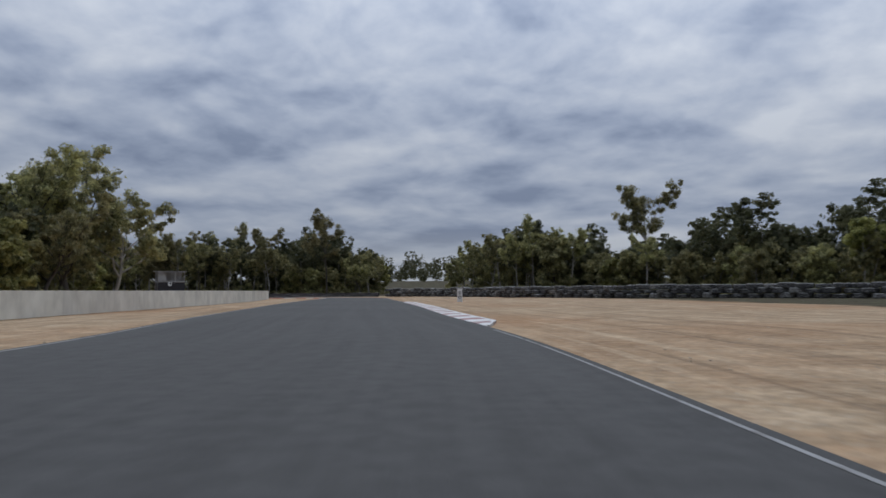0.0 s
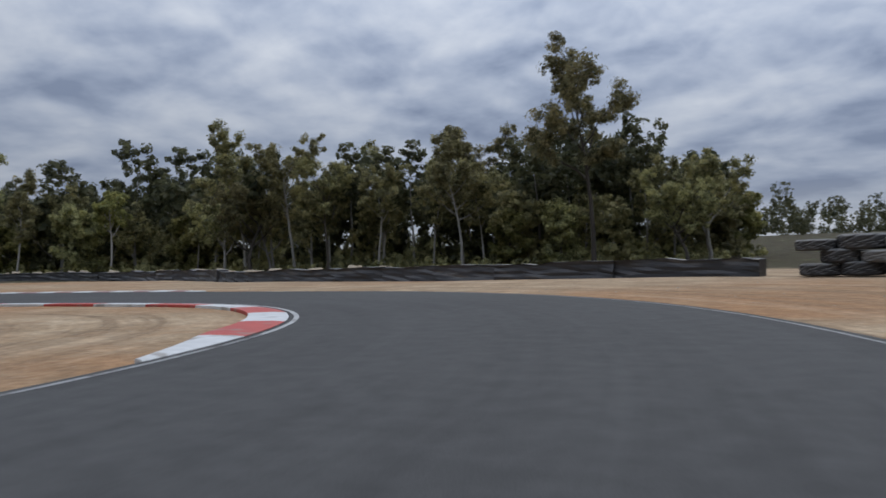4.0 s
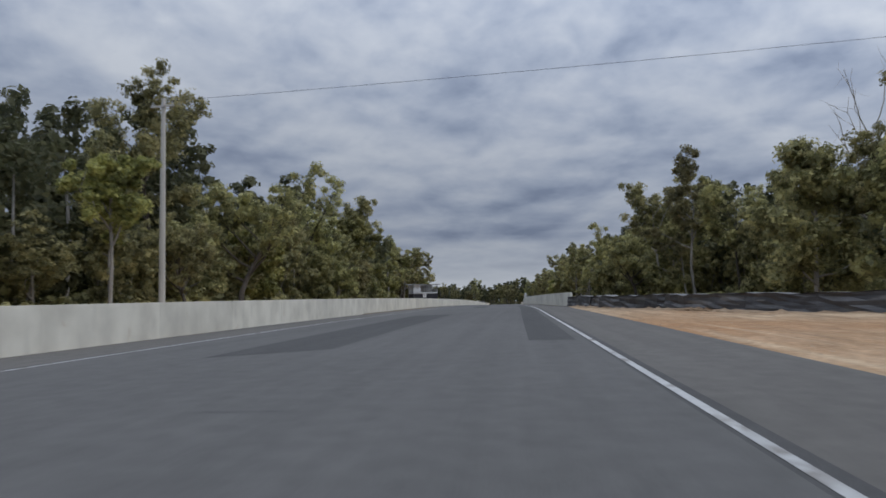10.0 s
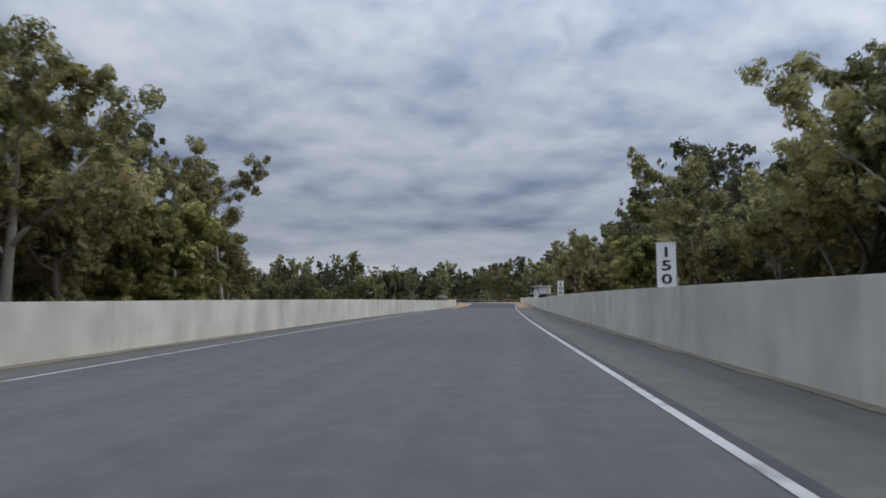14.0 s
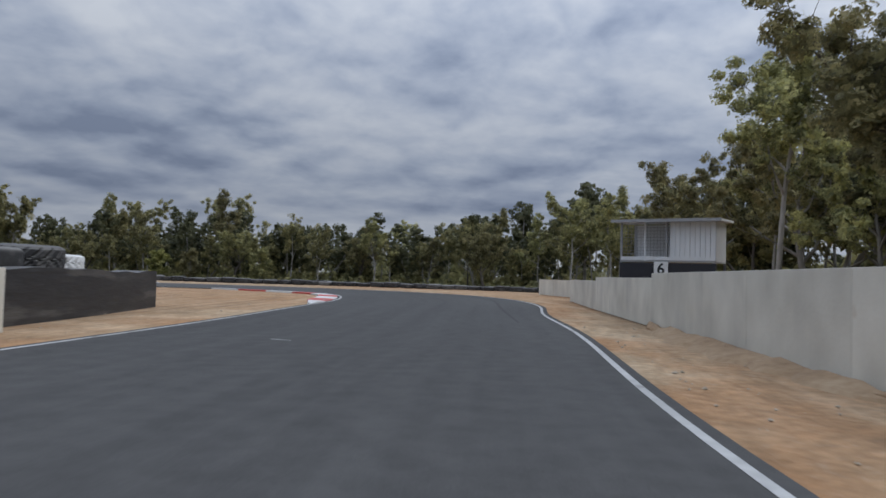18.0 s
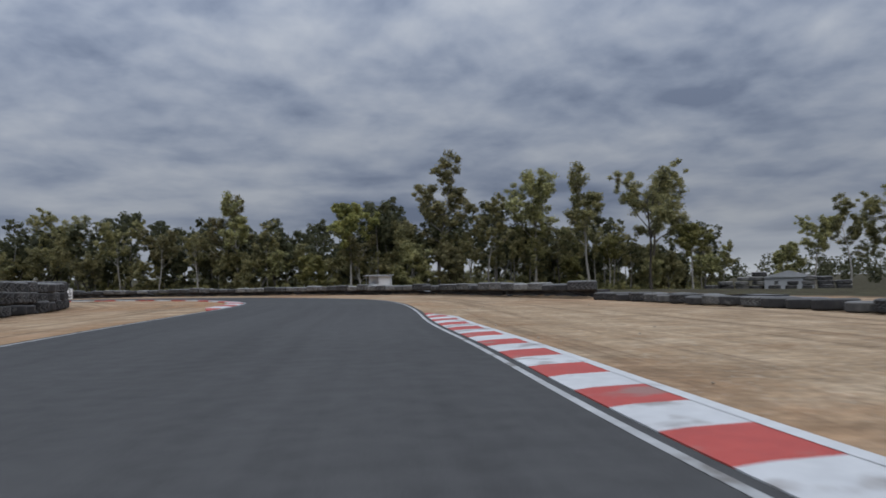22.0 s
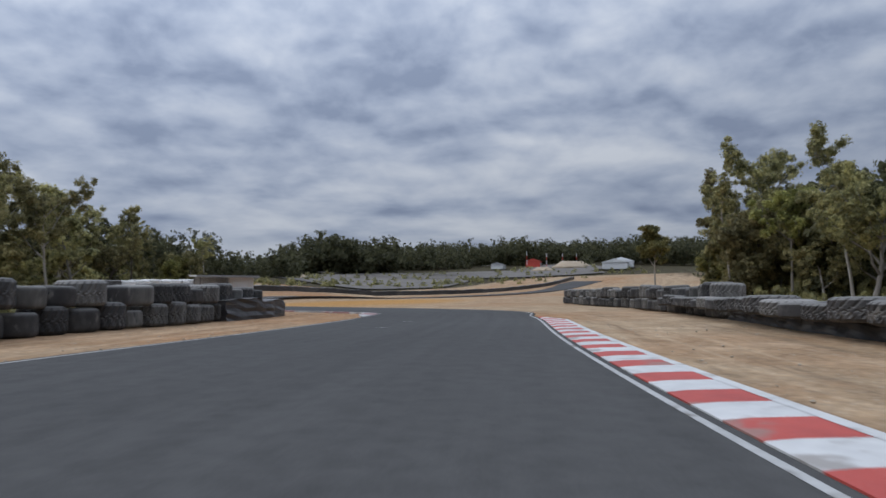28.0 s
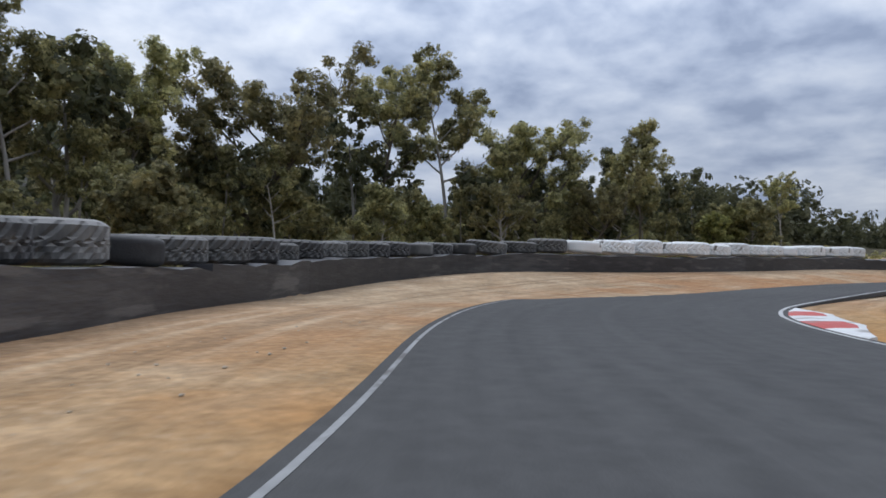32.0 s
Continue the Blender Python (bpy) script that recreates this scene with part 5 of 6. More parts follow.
# painted edge lines: from, to, side, width
for a, b, side, wide, words in ((0, 150, -1, 0.11, "thin worn white edge line"), (148, 212, -1, 0.12, "white edge line inside the bend"), (212, 589, -1, 0.10, "white edge line beside the concrete barrier"),
                                (589, 800, -1, 0.10, "worn white edge line"), (800, 910, -1, 0.07, "thin worn white edge line"), (0, 43, 1, 0.06, "thin worn white edge line"), (88, 183, 1, 0.07, "thin worn white edge line"), (230, 545, 1, 0.12, "solid white edge line along the straight"),
                                (545, 855, 1, 0.10, "white edge line"), (855, 1000, 1, 0.12, "white edge line past the hairpin")):
    strip_along("edge_line", a, b, side, 0.02, wide, LINE_WORN if "thin" in words else LINE_PAINT, 0.004, words, "painted line")

# older, paler asphalt beside the line along the straight
verge_s = np.arange(226, 547, 2.0)
ribbon("shoulder", road_at(verge_s, 1, 0.1), road_at(verge_s, 1, np.interp(verge_s, [226, 237, 262, 352, 364, 547], [1.2, 2.6, 2.9, 2.9, 4.2, 4.2])), -0.008, ASPHALT_OLD, label="pale worn asphalt shoulder", category="shoulder", depth=0.1)
verge_s = np.arange(188, 545, 2.0)
ribbon("shoulder", road_at(verge_s, -1, 2.4), road_at(verge_s, -1, 0.1), -0.008, ASPHALT_OLD, label="pale asphalt strip at the foot of the barrier", category="shoulder", depth=0.1)
old_s = np.arange(262, 545, 2.0)
ribbon("old_surface", road_at(old_s, -0.985), road_at(old_s, 0.965), 0.003, asphalt_material("straight_asphalt", 0.082, 0.12, (1.03, 1.0, 0.95)), label="paler older asphalt of the straight", category="road surface")


def patch(s0, s1, u0, u1, slant, material, label, lift=0.006):
    s = np.linspace(s0, s1, 8)
    ribbon("road_patch", road_at(s - slant, u0), road_at(s, u1), lift, material, label=label, category="road patch")


patch(256, 280, -0.62, -0.18, 0, ASPHALT_PATCH, "dark resealed strip in the asphalt")
patch(304, 334, -0.5, -0.1, 2, ASPHALT_PATCH, "dark slanted patch in the asphalt")
patch(306, 374, 0.71, 0.92, 0, ASPHALT_PATCH, "dark resealed strip beside the white line")
patch(363, 378, -0.25, 0.02, 1, ASPHALT_PATCH, "small dark patch in the asphalt")


def skid(points, width, label):
    p = spline(points, 0.5)
    n = normals_2d(p)
    w = width * (0.35 + 0.65 * np.sin(np.linspace(0.15, 3.0, len(p))))[:, None] / 2
    ribbon("skid_mark", p[:, :2] + n * w, p[:, :2] - n * w, 0.007, RUBBER_MARK, label=label, category="skid mark")


# kerbs: side, from, to, width, blocks, first colour
K = lambda side, s0, s1: [tuple(q) for q in road_at(np.arange(s0, s1 + 0.1, 1.5), side, 0.10)]
strip_along("kerb_apron", 44, 100, 1, -0.14, 0.20, KERB_CONCRETE, -0.004, "dark concrete strip along the kerb", "kerb apron")
kerb(K(1, 45, 99), -1.05, 1, 34, "red and white striped kerb, faded, beside sand", KERB_FADED)
kerb(K(-1, 146, 185), 0.95, 1, 11, "red and white kerb round the inside of the bend")
kerb(K(1, 178, 224), -0.8, 1, 28, "faded red and white striped exit kerb", KERB_FADED)
kerb(K(-1, 583, 613), 1.0, 1, 9, "red and white kerb round the inside of the bend")
kerb(K(1, 624.5, 653.5), -0.95, 1, 26, "dark red and white striped exit kerb")
kerb(K(-1, 663, 729), 0.95, 0, 19, "bright red and white kerb round the inside of the bend")
kerb(K(1, 740.5, 802), -1.05, 1, 64, "bright red and white striped exit kerb")
kerb(K(-1, 803, 829), 0.85, 1, 7, "worn grey-white kerb with faint red round the inside of the bend", KERB_FADED, KERB_WORN)
kerb(K(1, 848, 862), -1.2, 1, 5, "red and white kerb at the hairpin tip")

# ---------------------------------------------------------------- barriers
concrete_wall("wall_start", spline([(-18.5, -30), (-19.5, 10), (-21.2, 40), (-22.5, 72), (-25.5, 100), (-28.2, 118)]), 1.4, "pale concrete barrier beside a strip of sand", 6.0)
concrete_wall("wall_left", spline([(-58, 128.5), (-77, 126), (-98, 124), (-120, 120.4), (-160, 113.6), (-198.7, 108.4)]), 1.2, "pale concrete barrier along the straight", 6.0)
concrete_wall("wall_left_far", spline([(-198.7, 108.0), (-232.1, 103.2), (-254.1, 100.1), (-307.1, 92.9), (-367.2, 84.4), (-406.2, 79.0), (-424.4, 76.3)]), 1.2, "pale concrete barrier along the straight", 6.0)
concrete_wall("wall_right", spline([(-220.7, 122.3), (-244.0, 117.6), (-308.9, 106.0), (-367.2, 97.8), (-398.0, 94.0)]), 1.43, "tall pale concrete barrier, stained", 6.2)
concrete_wall("wall_right_end", spline([(-398.0, 94.0), (-406.2, 92.9), (-434.0, 88.7)]), 1.5, "taller pale concrete barrier before the bend", 3.6)
concrete_wall("wall_right_step", spline([(-434.0, 88.7), (-444.0, 87.2)]), 1.37, "pale concrete barrier stepping down before the bend", 3.4)
concrete_wall("wall_right_tail", spline([(-444.0, 87.2), (-448.0, 86.65), (-454.2, 85.8)]), 1.22, "pale concrete barrier at the end of the straight", 3.4)
concrete_wall("wall_bend", spline([(-453.2, 87.4), (-460.2, 86.2), (-468.0, 83.0)]), 1.15, "low pale concrete barrier curving away", 3.0)



def foot_dirt(run, side, reach, seed, label):
    """Washed-up grit along the foot of a barrier, with a ragged edge."""
    r = np.random.default_rng(seed)
    p = spline(run, 0.9)
    n = normals_2d(p) * side
    w = reach * (0.55 + 0.45 * np.sin(np.linspace(0, 0.11 * len(p), len(p))) * r.uniform(0.4, 1.0, len(p))) + r.uniform(0, 0.12, len(p))
    a, b = p[:, :2] + n * 0.09, p[:, :2] + n * (0.12 + w[:, None])
    if side > 0:
        a, b = b, a
    ribbon("grit_strip", a, b, 0.012, GRIT, label=label, category="dirt", depth=0.03)


foot_dirt([(-220.7, 122.3), (-244.0, 117.6), (-308.9, 106.0), (-367.2, 97.8), (-386.0, 95.4)], 1, 0.55, 3, "dark grit washed up along the foot of the barrier")
foot_dirt([(-198.7, 108.0), (-232.1, 103.2), (-254.1, 100.1), (-307.1, 92.9), (-367.2, 84.4)], -1, 0.4, 4, "brown grit along the foot of the barrier")

north = spline([(75, 40), (60, 58), (40, 80), (25, 97), (14, 112), (8, 128), (-3, 147), (-15, 153), (-28, 155), (-53, 161), (-64, 167), (-89, 172), (-120, 170), (-150, 163), (-173, 150), (-186, 137), (-203.7, 128), (-220.0, 121.9)])
k = int(np.argmin(np.hypot(north[:, 0] + 12, north[:, 1] - 152)))
k2 = int(np.argmin(np.hypot(north[:, 0] + 58, north[:, 1] - 163)))
belt_fence(north[k:k2 + 1], 0.86, "low black conveyor-belt barrier behind the sand", 3, -0.1)
belt_fence(north[k2:], 0.98, "black conveyor-belt barrier behind the sand", 13, -0.1)
tyre_bank(north[:k], 3, 30, "stacked worn black tyres along the far side of the sand")

west = spline([(-476.2, 84), (-479.2, 77), (-480.8, 62), (-480.2, 48), (-481.2, 39), (-480.2, 22), (-478.2, 8), (-474.8, -3), (-466.2, -23), (-457.2, -34), (-447.2, -42), (-437.2, -49), (-423.2, -54), (-409.2, -59), (-395.2, -61.5), (-375.2, -64), (-361.2, -69), (-349.2, -73)])
k = int(np.argmin(np.hypot(west[:, 0] + 477.6, west[:, 1] - 5)))
belt_fence(west[:k], 0.30, "low black belt edging behind the sand run-off", 14, -0.05)
before = set(scene.objects)
tyre_row(west[:k], -0.08, 40, ["plain", "dusty", "plain"], radius=(0.62, 0.78), side=-0.95)
join_tyres(before, "low line of worn tyres behind the belt edging")
belt_fence(west[k:], 0.48, "black belt barrier behind the sand run-off", 4, -0.1)
k2 = int(np.argmin(np.hypot(west[:, 0] + 405, west[:, 1] + 60)))
tyre_row(west[k:k2], 0.44, 41, ["plain", "dusty", "dusty", "plain"], radius=(0.78, 0.95), side=-0.5)
before = set(scene.objects)
tyre_row(west[k2:], 0.44, 44, ["plain", "dusty", "plain"], radius=(0.78, 0.95), side=-0.5)
join_tyres(before, "row of worn tyres lying along the belt barrier")
before = set(scene.objects)
pile_rng = np.random.default_rng(63)
for k in range(9):
    x, y = -545.2 + 2.3 * k, -68.0 - 1.5 * k
    for level in range((2, 3, 3, 2, 2, 4, 3, 2, 1)[k]):
        lay_tyre(pile_rng, x + pile_rng.normal(0, 0.15), y + pile_rng.normal(0, 0.15), float(terrain(x, y)) + 0.8 * level - 0.1, pile_rng.uniform(1.2, 1.35), "dusty" if pile_rng.uniform() < 0.3 else "plain", "tyre stacks in the gap of the wood")
join_tyres(before, "heaps of worn black tyres in a gap of the wood")
stack = spline([(-359.2, -70), (-349.2, -73.2), (-332.2, -77.5), (-309.3, -81.5)])
for row in range(2):
    tyre_row(stack, 0.82 * row - 0.02, 50 + row, ["plain", "plain", "dusty"], radius=(0.66, 0.82), side=0.0, group="tyre stacks", tall=1.72)
stack = spline([(-446.2, 20), (-444.8, 10), (-442.2, 1), (-438.2, -7)])
for row in range(3):
    tyre_row(stack, 0.55 * row - 0.02, 53 + row, ["plain"], side=0.0, group="tyre stacks")
stack = spline([(-404.0, -30.6), (-398.0, -32.8), (-380.0, -38.3), (-366.0, -42.2), (-357.0, -45.1), (-349.6, -47.6)])
for row in range(2):
    tyre_row(stack, 0.82 * row - 0.02, 56 + row, ["plain", "plain", "dusty"], radius=(0.64, 0.8), side=0.0, group="tyre stacks", tall=1.75)
belt_fence(spline([(-355.6, -46.6), (-352.0, -48.0), (-348.2, -49.0)])[::-1], 0.86, "grey worn belt round the end of the tyre stack", 8, 0.0)
stack = spline([(-423.8, 74.8), (-428.0, 73.7), (-434.2, 71.9)])
belt_fence(stack, 1.15, "black belt barrier at the end of the concrete", 7, 0.0)
end_rng = np.random.default_rng(59)
for (x, y), key, r in (((-424.9, 73.7), "dusty", 1.0), ((-426.9, 73.2), "plain", 0.95), ((-428.9, 72.7), "plain", 0.9), ((-430.7, 72.2), "white", 0.62)):
    lay_tyre(end_rng, x, y, 1.12, r, key, "tyres of the barrier")

east = spline([(-341.2, -44.9), (-331.6, -39.4), (-324.0, -34.5), (-316.8, -30.0), (-305.4, -24.9), (-293.2, -22.8), (-287.2, -24.6), (-278.2, -28.4), (-262.2, -33.0), (-241.2, -39.0), (-221.0, -51.0), (-206.0, -68.0), (-195.0, -96.0), (-168.0, -128.0), (-135.0, -152.0)])
lift = lambda q: float(terrain(q[0], q[1]))


def lifted(run, root_objects):
    for ob in root_objects:
        me = ob.data
        c = np.empty(len(me.vertices) * 3)
        me.vertices.foreach_get("co", c)
        c = c.reshape(-1, 3)
        c[:, 2] += terrain(c[:, 0], c[:, 1])
        me.vertices.foreach_set("co", c.ravel())
        me.update()


east_fence = belt_fence(east, 1.06, "black belt barrier round the hairpin", 5, -0.05)
lifted(east, list(east_fence.children))
before = set(scene.objects)
tyre_row(east[: int(np.argmin(np.hypot(east[:, 0] + 240, east[:, 1] + 39.6)))], 1.03, 42, ["dusty", "plain", "dusty"], radius=(1.05, 1.35), side=-0.75, white_from=62.0, white_to=110.0)
for ob in set(scene.objects) - before:
    ob.location.z += lift(ob.location)



def sand_berm(run, side, seed, label):
    """A low ragged bank of clods pushed against the foot of a barrier."""
    r = np.random.default_rng(seed)
    p = spline(run, 0.45)[:, :2]
    n = normals_2d(p) * side
    k = len(p)
    wide = 0.5 + 0.3 * np.sin(np.arange(k) * 0.19) + r.uniform(-0.18, 0.22, k)
    tall = 0.10 + 0.05 * np.sin(np.arange(k) * 0.13 + 2) + r.uniform(-0.05, 0.07, k)
    v, f = [], []
    for u, h in ((-0.1, 0.6), (0.15, 1.0), (0.45, 0.62), (0.75, 0.3), (1.0, -0.5)):
        for j in range(k):
            q = p[j] + n[j] * (0.02 + wide[j] * u + r.normal(0, 0.03))
            v.append((q[0], q[1], float(terrain(*q)) - 0.03 + max(tall[j], 0.03) * h * r.uniform(0.7, 1.25)))
    for a in range(4):
        f += [(a * k + j, a * k + j + 1, (a + 1) * k + j + 1, (a + 1) * k + j) for j in range(k - 1)]
    tagged(new("sand_berm", mesh_of("sand_berm", v, f if side < 0 else [q[::-1] for q in f], BERM)), label, "sand bank", kind="structure")


sand_berm([(-341.2, -44.9), (-331.6, -39.4), (-324.0, -34.5), (-316.8, -30.0), (-305.4, -24.9)], -1, 11, "clods of orange sand banked against the belt")
sand_berm([(-120, 170), (-150, 163), (-173, 150), (-186, 137), (-203.7, 128), (-219.0, 122.4)], 1, 12, "clods of orange sand banked against the belt")
sand_berm([(-408, 92.5), (-412, 91.9), (-420, 90.7), (-434.0, 88.6)], 1, 13, "brown litter and sand banked against the concrete")
sand_berm([(-480.2, 22), (-478.2, 8), (-474.8, -3), (-466.2, -23), (-457.2, -34), (-447.2, -42), (-437.2, -49), (-423.2, -54)], 1, 14, "clods of pale sand banked against the belt")

# skid marks and dabs of paint on the asphalt
skid([(-335.3, -59.1), (-340.0, -60.0), (-343.9, -59.7), (-347.5, -61.0), (-352.0, -60.2)], 0.14, "faint rubber skid mark curving across the asphalt")
skid([(-433.0, 85.0), (-441.0, 83.5), (-447.5, 82.4), (-453.5, 81.2)], 0.14, "faint rubber skid mark before the bend")
skid([(-448.0, -19.5), (-443.5, -25.0), (-437.0, -29.0), (-430.0, -31.5)], 0.12, "thin rubber skid mark in the bend")
for x, y, a in ((-425.3, 81.5, 80), (-269.8, 107.6, 82), (-364.4, -52.6, 60), (-359.2, -54.4, 70), (-50.8, 137.6, 86), (-59.4, 136.7, 86), (-443.1, -27.1, 40), (-75.7, 138.7, 80)):
    c, s_ = math.cos(radians(a)), math.sin(radians(a))
    mid = np.array([[x - 0.22 * c, y - 0.22 * s_], [x, y], [x + 0.22 * c, y + 0.22 * s_]])
    across = np.array([-s_, c]) * 0.03
    ribbon("paint_mark", mid + across, mid - across, 0.006, LINE_PAINT, label="short white paint dab on the asphalt", category="painted mark")


def scatter(name, spots, lo, hi, material, seed, label, category):
    """Small uneven stones or chips strewn on the ground, as one mesh."""
    r = np.random.default_rng(seed)
    shape = np.array([(1, 0, 0), (0.3, 0.9, 0), (-0.8, 0.5, 0), (-0.6, -0.7, 0), (0.4, -0.8, 0), (0, 0.1, 0.6), (0, 0, -0.5)])
    tri = [(0, 1, 5), (1, 2, 5), (2, 3, 5), (3, 4, 5), (4, 0, 5), (1, 0, 6), (2, 1, 6), (3, 2, 6), (4, 3, 6), (0, 4, 6)]
    V, F = [], []
    for k, (x, y) in enumerate(spots):
        a, size = r.uniform(0, 6.28), lo + (hi - lo) * r.uniform() ** 3
        c, s_ = math.cos(a) * size, math.sin(a) * size
        q = shape * r.uniform(0.7, 1.3, (7, 1))
        z = float(terrain(x, y)) - 0.03
        V += [(x + c * u - s_ * v, y + s_ * u + c * v, z + size * h) for u, v, h in q]
        F += [tuple(i + 7 * k for i in f) for f in tri]
    return tagged(new(name, mesh_of(name, V, F, material)), label, category, kind="stuff")


strew = np.random.default_rng(91)
spots = []
for s0, s1, side, near, far, n in ((25, 140, 1, 1.8, 14, 420), (0, 130, -1, 0.3, 3.0, 160), (150, 235, 1, 1.8, 12, 350), (232, 330, 1, 3.2, 7, 200), (540, 575, 1, 0.5, 3.2, 260), (545, 590, -1, 1.0, 9, 220),
                                 (600, 690, 1, 1.5, 9, 260), (660, 735, -1, 1.6, 8, 420), (735, 800, 1, 1.6, 8, 420), (740, 800, -1, 0.5, 6, 260), (805, 880, -1, 1.6, 5, 460)):
    s_v = strew.uniform(s0, s1, n)
    out = near + (far - near) * strew.uniform(0, 1, n) ** 1.5
    for v, o in zip(s_v, out):
        spots.append(tuple(road_at(np.array([v]), side, o)[0]))
scatter("pebbles", spots, 0.01, 0.05, STONE, 92, "small pale stones and clods strewn on the sand", "stones")
spots = []
for cx, cy, r, n in ((-435.8, -20.5, 1.6, 150), (-437.2, -19.0, 1.3, 110), (-434.0, -23.0, 0.8, 50), (-431.5, -24.5, 0.7, 40), (-439.0, -15.5, 0.8, 40), (-440.5, -9.0, 0.9, 40), (-346.0, -50.0, 1.0, 40)):
    for d in strew.normal(0, 0.5, (n, 2)):
        spots.append((cx + d[0] * r * 1.4, cy + d[1] * r * 0.7))
scatter("bark_litter", spots, 0.01, 0.05, LITTER, 93, "dark bark and clods churned up on the sand", "litter")


# ---------------------------------------------------------------- woods
SPECIES = [("tall", 18, LEAF, BARK), ("tall", 21, LEAF, BARK_DARK), ("tall", 16, LEAF, BARK), ("broad", 17, LEAF, BARK_DARK), ("broad", 14, LEAF, BARK),
           ("round", 10, LEAF, BARK_DARK), ("round", 8, LEAF_LIGHT, BARK_DARK), ("round", 12, LEAF, BARK), ("cone", 14, LEAF, BARK), ("tall", 13, LEAF_LIGHT, BARK), ("dead", 15, LEAF, BARK)]
TREE_WORDS = {
    "tall": "tall slender eucalypt with an open grey-green crown",
    "broad": "spreading eucalypt with forked limbs and clumped foliage",
    "round": "dense bushy young eucalypt, green to the ground",
    "cone": "narrow pointed young eucalypt",
    "dead": "bare dead tree with broken grey limbs",
}
NURSERY = []
for n, (style, height, leaf, bark) in enumerate(SPECIES):
    wv, wf, lv, lf = grow(100 + n, height, style, {"round": 62, "cone": 50}.get(style, 58), 0.33, 4)
    NURSERY.append((style, height, mesh_of("trunk", wv, wf, bark, True), mesh_of("crown", lv, lf, leaf) if len(lf) else None, (wv, wf, lv, lf)))


def plant(kind, x, y, height, spin, group="trees at the edge of the wood"):
    style, h, wood, crown, _ = NURSERY[kind]
    k = height / h
    ob = new("tree", wood)
    ob.matrix_basis = Matrix.Translation((x, y, float(terrain(x, y)) - 0.08)) @ Matrix.Rotation(spin, 4, "Z") @ Matrix.Diagonal((k, k, k, 1))
    tagged(ob, TREE_WORDS[style], "tree", group)
    if crown:
        child("crown", crown, ob)
    return ob


def far_tree(rng, style, height, leaves, size, core=0):
    wv, wf, lv, lf = grow(int(rng.integers(1e6)), height, style, leaves, size, core)
    bare = [f for f in wf if max(f) < (64 if style in ("round", "cone") or size > 0.6 else 220)]
    wood = np.array(wv)[: max(max(f) for f in bare) + 1]
    return wood, bare, lv, lf


KINDS = (("tall", 17), ("tall", 14), ("broad", 15), ("round", 9), ("round", 11), ("cone", 13))
MIDDLE = [far_tree(np.random.default_rng(9 + i), s, h, {"round": 14, "cone": 16}.get(s, 14), 0.46, 3) for i, (s, h) in enumerate(KINDS)]
FAR = [far_tree(np.random.default_rng(29 + i), s, h, {"round": 5, "cone": 6}.get(s, 5), 0.72, 1) for i, (s, h) in enumerate(KINDS)]
_, _, bush_v, bush_f = (None, None, *leaf_cloud(np.random.default_rng(5), [(0, 0, 0.5), (0.5, 0.2, 0.4), (-0.4, 0.3, 0.45), (0.1, -0.5, 0.35), (0, 0.1, 0.95)], [0.6, 0.5, 0.5, 0.45, 0.45], 14, 0.42, 0.1))


def mass(name, label, category, spots, kit, leaf, bark=None, seed=1):
    """Many plants as one mesh: spots are x, y, size, kind."""
    rng = np.random.default_rng(seed)
    V, Fq, M, base = [], [], [], 0
    for x, y, size, kind in spots:
        wv, wf, lv, lf = kit[kind]
        a = rng.uniform(0, 6.283)
        c, s = math.cos(a) * size, math.sin(a) * size
        rot = np.array([[c, -s, 0], [s, c, 0], [0, 0, size * rng.uniform(0.85, 1.15)]])
        z = float(terrain(x, y)) - 0.05
        for pts, faces, mi in ((wv, wf, 0), (lv, lf, 1)):
            if len(pts) == 0:
                continue
            V.append(np.asarray(pts) @ rot.T + np.array([x, y, z]))
            Fq.append(np.asarray(faces) + base)
            M.append(np.full(len(faces), mi))
            base += len(pts)
    v, f, m = np.concatenate(V), np.concatenate(Fq), np.concatenate(M)
    me = bpy.data.meshes.new(name)
    me.vertices.add(len(v))
    me.vertices.foreach_set("co", v.ravel().astype(np.float32))
    me.loops.add(4 * len(f))
    me.loops.foreach_set("vertex_index", f.ravel().astype(np.int32))
    me.polygons.add(len(f))
    me.polygons.foreach_set("loop_start", (4 * np.arange(len(f))).astype(np.int32))
    me.polygons.foreach_set("material_index", m.astype(np.int32))
    me.materials.append(bark or BARK)
    me.materials.append(leaf)
    me.update(calc_edges=True)
    return tagged(new(name, me), label, category, kind="stuff")


